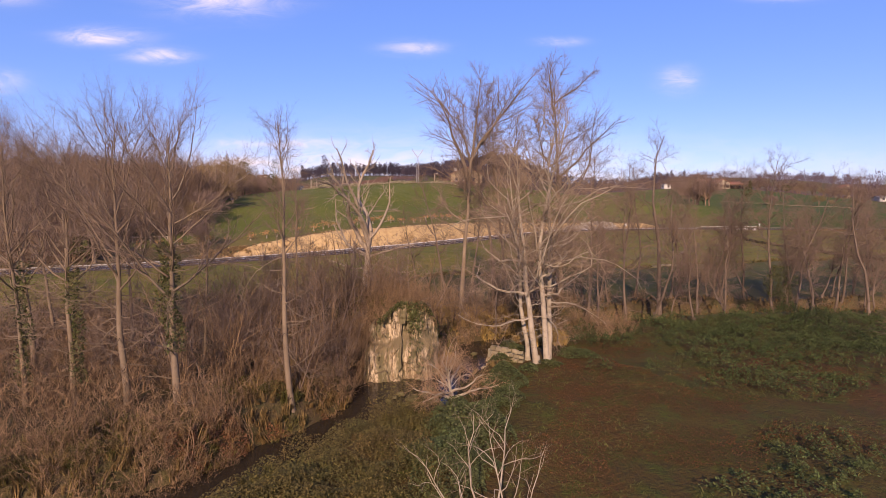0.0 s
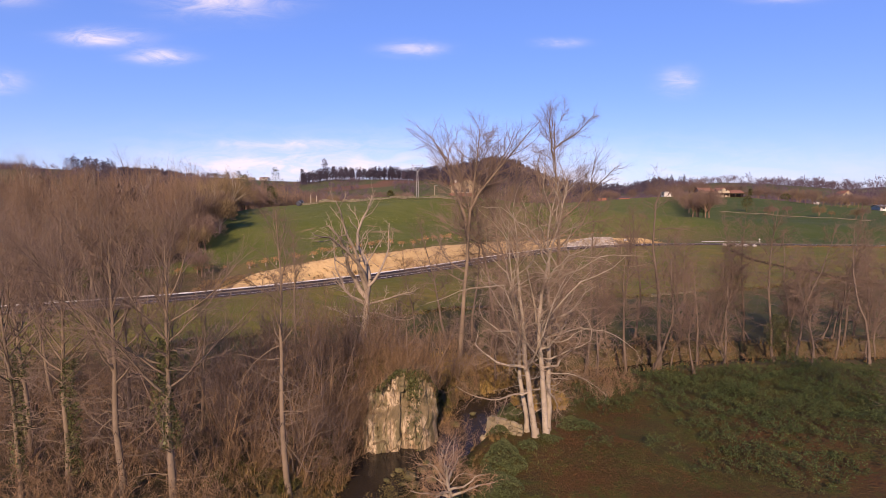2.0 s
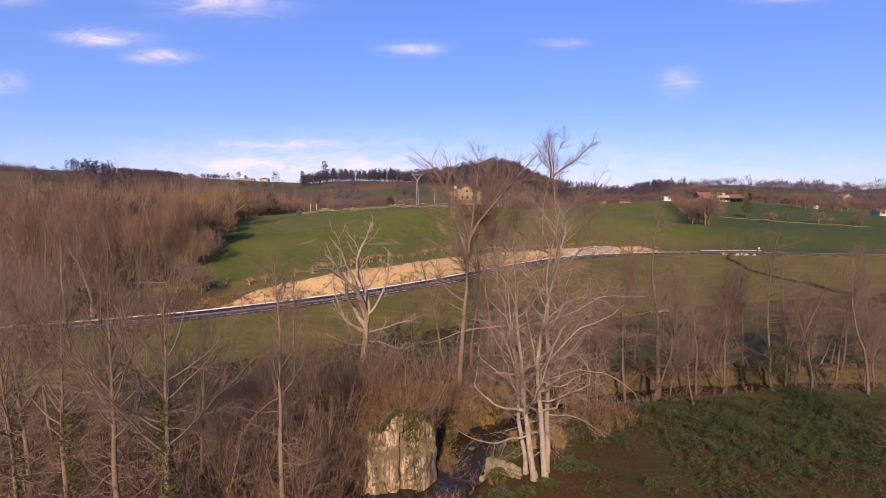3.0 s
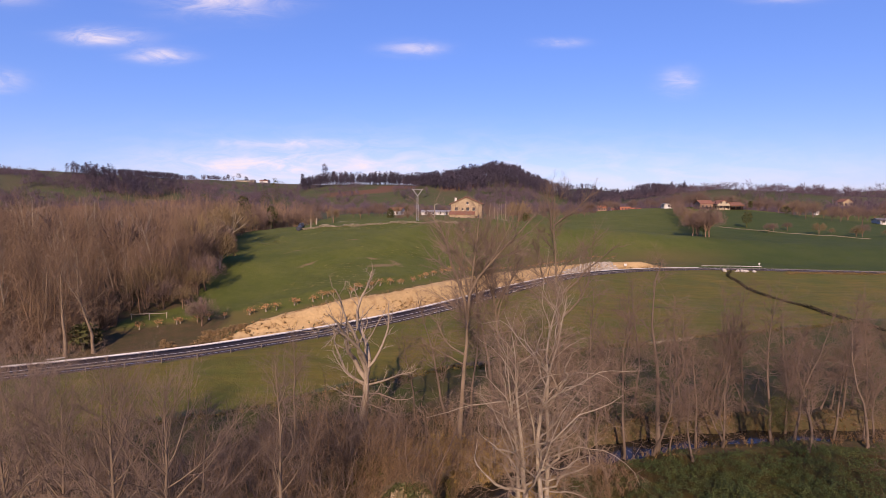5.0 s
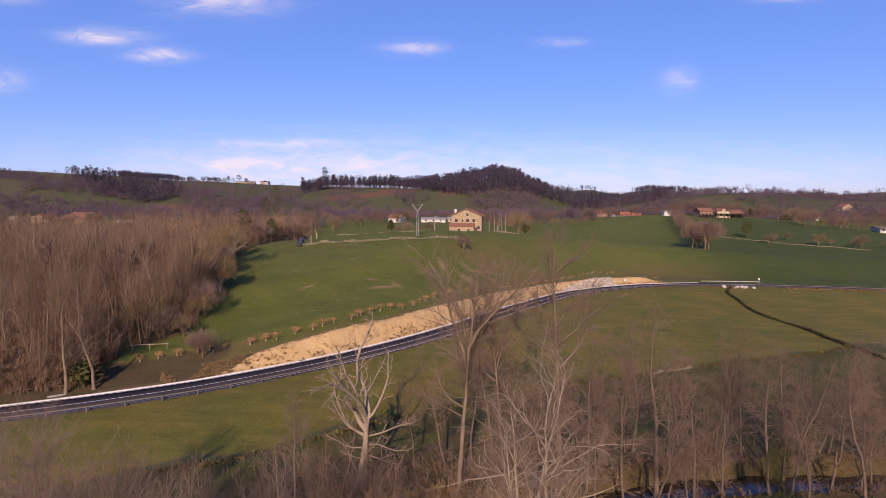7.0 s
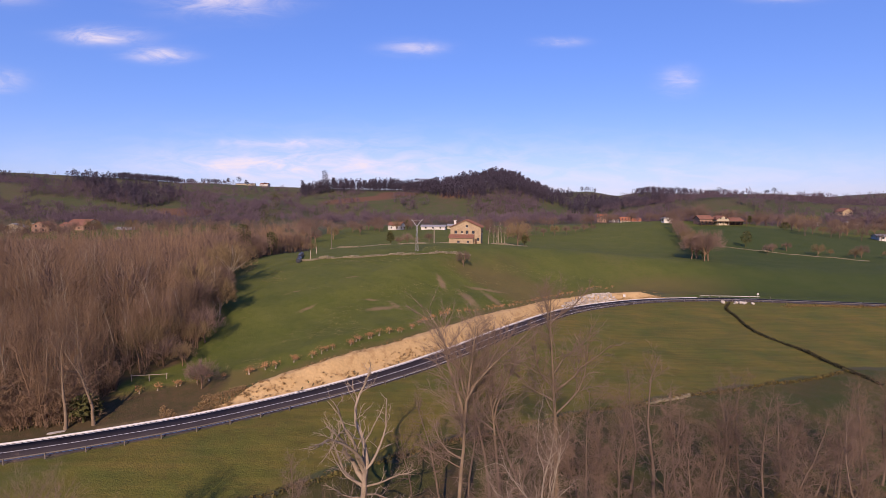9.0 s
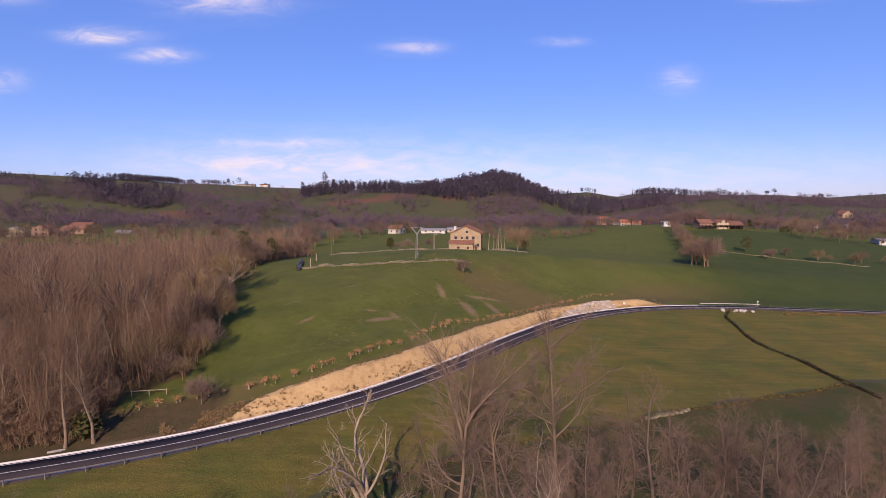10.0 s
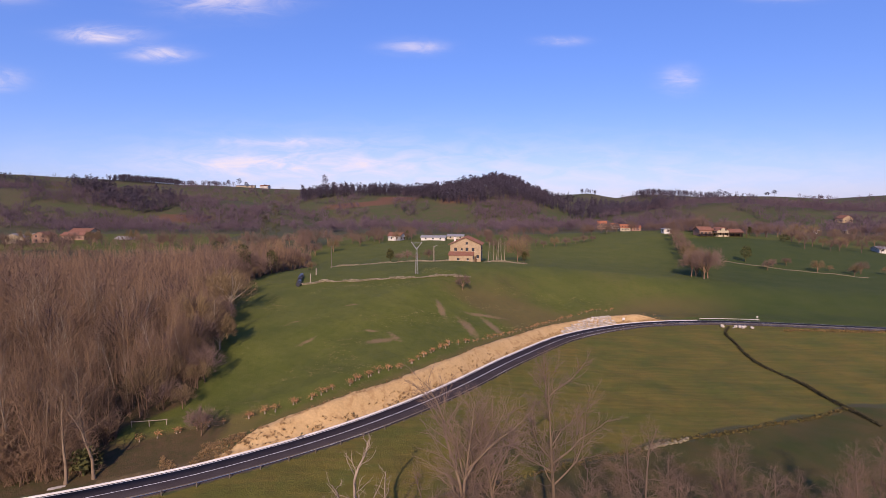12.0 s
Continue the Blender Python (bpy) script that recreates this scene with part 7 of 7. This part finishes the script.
def build_far_buildings():
    tile, cream, stone = ROOF_TILE, RENDERED, RUBBLE
    # farm group on the knoll to the right
    small_house("farm_building", 165.5, 338, 8.4, 8, 3.2, 2.0, 90, PINK_RENDER, tile, "long reddish farm building with a tiled roof")
    small_house("farm_building", 174.5, 335, 8.0, 8, 3.4, 2.0, 4, cream, tile, "cream-walled farmhouse with a tiled gable roof", 2, 2)
    small_house("farm_building", 184.5, 338, 9, 8, 2.4, 1.7, 90, DARK_WOOD, tile, "low dark open barn with a tiled roof", 2)
    for i in range(9):
        px = 160.5 + i * 3.5
        t = thing("porch_post", pose(px, 329.5, gz(px, 329.5)), "dark timber post of the farm porch", "post", "porch posts")
        part("post", box(bmesh.new(), -0.15, 0.15, -0.15, 0.15, -0.4, 2.2, 0.02), DARK_WOOD, t)
    t = thing("porch_roof", pose(174.5, 330.5, gz(174, 331)), "long dark timber porch along the farm", "porch")
    part("deck", box(bmesh.new(), -14.8, 14.8, -1.6, 2.0, 2.2, 2.5, 0.03), DARK_WOOD, t)
    # hamlet beyond the pasture
    bright = surface("new_roof_tiles", (0.33, 0.125, 0.066), (0.24, 0.09, 0.048), 0.4, 3.0, bump=0.3)
    small_house("village_house", 170, 496, 9, 9, 3.2, 2.8, 80, cream, bright, "white-walled village house with an orange roof", 3, 2)
    small_house("village_house", 182, 502, 8, 8, 3.0, 2.4, 84, PINK_RENDER, bright, "small pinkish village house with a bright tiled roof", 2)
    small_house("village_house", 168, 560, 9, 9, 5.6, 2.4, 70, PINK_RENDER, bright, "tall pinkish village house", 3, 2)
    small_house("village_house", 183, 566, 8, 8, 3.6, 2.0, 90, WHITE, bright, "low white house half hidden by trees", 3)
    small_house("white_hut", 150.5, 357, 5.6, 5, 2.6, 0.5, 0, WHITE, GREY_SHEET, "small plain white hut on the field's crest", 1, 1, "hut")
    small_house("village_house", 400, 530, 12, 9, 3.6, 3.0, 10, stone, tile, "lone stone house below the scrub hill", 2)
    small_house("shed", 262, 316, 12, 7, 2.2, 0.8, 70, WHITE, GREY_SHEET, "low white sheet-metal shed", 2, 1, "shed")
    small_house("hut", 330, 470, 4, 4, 2.4, 0.8, 0, WHITE, GREY_SHEET, "tiny white hut in a field", 1, 1, "hut")
    small_house("hut", 352, 462, 4, 4, 2.6, 0.8, 0, cream, GREY_SHEET, "tiny pale hut in a field", 1, 1, "hut")
    # behind the farmhouse
    small_house("cottage", -31, 356, 8, 9, 3.0, 1.9, 70, WHITE, tile, "white cottage with a tiled roof and a dark cypress", 2)
    small_house("long_shed", -6, 354, 9, 16, 1.9, 1.0, 84, WHITE, GREY_SHEET, "long low white shed with a sheet roof", 3, 1, "shed")
    small_house("long_shed", 9, 366, 9, 11, 2.0, 1.0, 84, RENDERED, GREY_SHEET, "second low white shed with a sheet roof", 3, 1, "shed")
    # hamlet on the left, beyond the wood
    small_house("village_house", -292, 362, 12, 11, 3.4, 2.6, 20, cream, GREY_SHEET, "cream stone house with a grey roof", 2)
    small_house("village_house", -281, 372, 8, 9, 5.2, 0.6, 0, WHITE, GREY_SHEET, "white flat-roofed house front", 2, 2)
    small_house("village_house", -277, 368, 10, 12, 4.6, 2.4, 12, PINK_RENDER, tile, "orange-walled house with a tiled roof", 2, 2)
    small_house("village_house", -264, 382, 9, 18, 3.0, 2.0, 84, PINK_RENDER, tile, "long tiled farmhouse behind bare trees", 3)
    small_house("village_house", -268, 396, 10, 16, 4.2, 2.2, 84, cream, tile, "tiled house at the back of the hamlet", 3)
    small_house("greenhouse", -230, 384, 6, 14, 0.7, 1.2, 70, GREY_SHEET, GREY_SHEET, "long pale greenhouse with a plastic roof", 1, 1, "greenhouse")
    small_house("village_house", -196, 236, 14, 9, 3.0, 2.2, 84, stone, tile, "low stone house roof among the trees", 2)
    # farms on the far ridge
    small_house("ridge_farm", -520, 1400, 10, 50, 4, 2, 88, RENDERED, GREY_SHEET, "long white farm on the far ridge", 4)
    small_house("ridge_farm", -468, 1395, 18, 22, 6, 3, 88, WHITE, tile, "white farmhouse on the far ridge", 3)
    small_house("ridge_farm", -1180, 1480, 9, 34, 4, 2, 88, RENDERED, GREY_SHEET, "pale farm buildings high on the far hill", 4)


# ---- single trees and hedgerows in the middle distance ----
def build_mid_trees():
    rng = random.Random(8)
    models = []
    for i in range(6):
        wood, twig = twig_cloud(300 + i, 7.2, 3.5, 1500, 0.034)
        t = thing("hedgerow_tree", pose(0, 0, -200), "round-crowned bare tree at the pasture's edge", "tree", "hedgerow trees")
        put("trunk", smooth_faces(mesh_of("trunk", *wood)), WOOD_TWIG, t)
        put("crown", mesh_of("crown", *twig), (RED_TWIG, RED_TWIG, OCHRE_TWIG)[i % 3], t, ("dense reddish-brown twigs", "dense reddish-brown twigs", "ochre withered leaves and twigs")[i % 3])
        models.append(t)
    used, belt = set(), []

    def stand(x, y, size, flat=1.0):
        k = rng.randrange(len(models))
        at = pose(x, y, gz(x, y), 0, 0, rng.uniform(0, 360)) @ Matrix.Diagonal((size * flat, size * flat, size, 1))
        if k in used:
            copy_thing(models[k], at)
        else:
            used.add(k)
            models[k].matrix_basis = at

    for y in np.arange(94, 240, 4.2):
        e = float(wood_edge(y))
        stand(e - 1.0 + rng.gauss(0, 1.0), y + rng.gauss(0, 1.2), rng.uniform(0.6, 1.15))
    for y in np.arange(90, 240, 6.0):
        stand(float(wood_edge(y)) - 6 + rng.gauss(0, 1.5), y, rng.uniform(1.15, 1.6))
    for y in np.arange(110, 250, 11.0):
        for x in np.arange(-0.85 * y - 8, float(wood_edge(y)) - 12, 13.0):
            px, py = x + rng.gauss(0, 3), y + rng.gauss(0, 3)
            belt.append((px, py, gz(px, py), rng.uniform(1.3, 1.75)))
    for x, y, s in ((-290, 352, 1.3), (-277, 350, 1.4), (-262, 352, 1.5), (-248, 356, 1.3), (-238, 364, 1.2), (-300, 345, 1.4), (-212, 362, 1.3), (-180, 340, 1.4), (-196, 344, 1.3), (-160, 330, 1.4), (-140, 330, 1.5), (-125, 322, 1.4), (-228, 345, 1.5)):
        stand(x, y, s)
    for x, y, s in ((-37.6, 82.4, 0.7), (-38.8, 83.6, 0.55), (-44.5, 90.5, 0.8), (-47.5, 90, 0.9), (6.5, 164, 0.8), (-53, 209, 0.5), (-62, 238, 0.9), (107, 216, 1.75), (110, 219, 1.9), (104.5, 222, 1.5), (107.5, 224, 1.6), (112, 232, 1.3), (116, 243, 1.4), (120, 254, 1.4), (123, 265, 1.3), (127, 278, 1.4), (131, 290, 1.3), (136, 305, 1.2), (140, 320, 1.2), (145, 335, 1.2), (35, 246, 1.6), (38.5, 250, 1.2), (165, 254, 0.7), (157, 252, 0.6),
                    (178, 243, 0.6), (190, 240, 0.9), (200, 238, 0.8), (212, 232, 0.9), (-15, 226, 0.7), (-11, 230, 0.6), (-19, 232, 0.6), (-6, 236, 0.7), (-51, 207, 0.5), (68, 322, 0.9), (84, 335, 0.7), (97, 343, 0.6), (-70, 290, 1.2), (-62, 300, 1.1), (-80, 305, 1.3), (-50, 320, 1.0),
                    (-88, 330, 1.2), (-40, 335, 0.8), (-100, 345, 1.3), (40, 300, 0.9), (52, 330, 1.0), (28, 320, 0.8), (205, 345, 1.0), (214, 352, 1.1), (226, 348, 1.0), (240, 356, 1.1), (198, 365, 1.2), (182, 372, 1.1), (160, 372, 1.0), (250, 330, 0.9), (215, 320, 1.2), (228, 318, 1.1), (242, 322, 1.3), (258, 338, 1.2), (270, 345, 1.3), (285, 350, 1.4), (300, 345, 1.3), (316, 352, 1.4), (235, 372, 1.4), (252, 378, 1.5), (268, 385, 1.4), (290, 392, 1.5), (310, 400, 1.5), (330, 390, 1.4), (76, 326, 0.8), (90, 338, 0.9), (60, 316, 0.7), (-66, 330, 1.3), (-75, 345, 1.4), (-92, 352, 1.5), (-58, 342, 1.2), (-30, 345, 0.9), (-84, 318, 1.3), (-74, 262, 1.3), (-80, 275, 1.4), (-92, 290, 1.5), (-105, 305, 1.5), (-70, 250, 1.2), (150, 244, 0.7), (171, 241, 0.8), (184, 236, 0.7)):
        stand(x, y, s)
    # loose belts of trees between the wood and the hamlet, about the farm and along the far field edges
    for n, x0, x1, y0, y1, a, b in ((44, -300, -78, 296, 348, 0.9, 1.6), (26, 150, 215, 341, 372, 0.9, 1.5), (40, 200, 330, 300, 400, 0.7, 1.4), (16, 24, 60, 290, 380, 0.6, 1.1), (20, -70, -20, 345, 400, 0.6, 1.2), (30, 60, 170, 380, 428, 0.6, 1.2), (26, -60, 60, 375, 430, 0.5, 1.0), (30, 330, 470, 380, 470, 0.9, 1.5)):
        for _ in range(n):
            x, y = rng.uniform(x0, x1), rng.uniform(y0, y1)
            belt.append((x, y, gz(x, y), rng.uniform(a, b)))
    tem = [joined(twig_cloud(320 + i, 7.2, 3.5, 420, 0.06)) for i in range(5)]
    V, F = scattered(np.random.default_rng(23), tem, belt, (0.9, 1.1), 0.04)
    tagged(put("tree_belts", mesh_of("tree_belts", V, F), RED_TWIG), "belts of bare reddish-brown trees between the fields", "trees", kind="stuff")
    # pale birches beside the farmhouse
    for x, y, h, lx in ((20.0, 232, 9.0, 0.06), (22.8, 236, 9.5, -0.03), (25.8, 246, 10.5, 0.05), (27.6, 248, 11.0, 0.0), (29.0, 247, 10.8, 0.03), (23.5, 230, 6.0, 0.08)):
        tree_thing("birch", x, y, bare_tree(int(x * 10), h, 0.17, (lx, 0), (), steps=(5, 3, 1), kids=(14, 6), ratio=(0.22, 0.4), girth=(0.2, 0.04, 0.025)), PALE_BARK, RED_TWIG, "slim pale-barked birch beside the farmhouse", group="birches by the farmhouse")
    # broad ochre-leaved oak standing out of the wood's edge, and a smaller one behind it
    for x, y, h, w, seed in ((-54.0, 135.5, 11.5, 5.6, 341), (-60.5, 150, 10.0, 4.6, 342), (-47.5, 113, 7.5, 3.8, 343)):
        wood, twig = twig_cloud(seed, h, w, 3000, 0.05, 0.12, 0.9)
        t = thing("oak_tree", pose(x, y, gz(x, y)), "broad oak with withered ochre leaves at the wood's edge", "tree")
        put("trunk", smooth_faces(mesh_of("trunk", *wood)), PALE_BARK, t)
        put("crown", mesh_of("crown", *twig), OCHRE_TWIG, t, "ochre withered leaves and twigs")
    # evergreens
    nr = np.random.default_rng(14)
    for x, y, h, w in ((-112, 356, 27, 4.0), (-98, 230, 15, 3.6), (-71, 190, 13, 3.0), (-66, 205, 9, 2.6), (-22, 224, 5.5, 1.8), (36, 233, 5.0, 1.1), (-24, 358, 6.5, 1.5), (209, 324, 4.5, 3.6), (-49.4, 72.4, 3.6, 1.7), (-48.6, 73.2, 3.0, 1.3), (150, 262, 8, 2.6), (110, 224, 7, 3.0), (127, 268, 7, 2.6), (-118, 352, 20, 3.6), (200, 346, 6, 1.4)):
        V, F = tuft_tree(nr, h, w, int(300 + 14 * h), 0.3, 0.3)
        t = thing("evergreen_tree", pose(x, y, gz(x, y)), "dark evergreen tree standing among bare ones", "tree", "evergreens")
        put("crown", mesh_of("crown", V, F), EVERGREEN, t)
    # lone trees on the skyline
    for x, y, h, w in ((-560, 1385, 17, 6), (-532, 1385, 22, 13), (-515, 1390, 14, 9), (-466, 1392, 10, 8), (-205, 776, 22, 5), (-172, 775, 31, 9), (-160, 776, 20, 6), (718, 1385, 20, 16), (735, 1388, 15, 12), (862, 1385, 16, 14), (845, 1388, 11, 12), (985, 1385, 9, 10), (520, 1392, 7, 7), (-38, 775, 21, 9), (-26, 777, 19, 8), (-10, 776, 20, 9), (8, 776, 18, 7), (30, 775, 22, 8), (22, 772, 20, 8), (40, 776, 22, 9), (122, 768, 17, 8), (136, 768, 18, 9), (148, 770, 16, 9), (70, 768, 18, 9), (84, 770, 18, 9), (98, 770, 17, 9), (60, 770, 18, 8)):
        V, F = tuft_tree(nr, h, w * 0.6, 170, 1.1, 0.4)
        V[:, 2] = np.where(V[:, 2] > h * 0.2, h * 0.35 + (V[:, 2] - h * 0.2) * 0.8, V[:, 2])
        t = thing("skyline_tree", pose(x, y, gz(x, y)), "tall dark eucalyptus on the skyline, haze in its colour", "tree", "skyline trees")
        put("crown", mesh_of("crown", V, F), HAZED_PINE, t)


RED_TWIG = surface("reddish_twigs", (0.17, 0.112, 0.088), (0.115, 0.078, 0.062), 0.04, 2.0, bump=0, own=0.25)
OCHRE_TWIG = surface("ochre_twigs", (0.195, 0.135, 0.072), (0.135, 0.095, 0.05), 0.04, 2.0, bump=0, own=0.25)
EVERGREEN = surface("evergreen_foliage", (0.040, 0.048, 0.018), (0.075, 0.068, 0.022), 0.2, 2.0, bump=0, island=0.4)


def build_pasture_straw():
    rng = np.random.default_rng(55)
    tufts = [grass_tuft(rng, 7, 0.13) for _ in range(4)]
    spots = []
    for x, y in zip(rng.uniform(-48, 60, 6500), rng.uniform(88, 182, 6500)):
        s = float(road_side(np.array(x), np.array(y)))
        if s > 9 and x > wood_edge(y) + 4 and noise.noise(Vector((x * 0.07, y * 0.11, 4))) + 0.012 * max(0, 30 - s) > 0.22:
            spots.append((x, y, gz(x, y), rng.uniform(0.8, 2.0)))
    V, F = scattered(rng, tufts, spots, (0.8, 1.4), 0.4)
    tagged(put("pasture_straw", mesh_of("pasture_straw", V, F), surface("withered_tufts", (0.27, 0.215, 0.09), (0.19, 0.16, 0.06), 0.25, 2.0, bump=0, island=0.3)), "withered straw-coloured tufts in the pasture", "grass", kind="stuff")


build_saplings()
build_pasture_straw()
build_roadside()
build_pasture_things()
build_farmhouse()
build_far_buildings()
build_mid_trees()
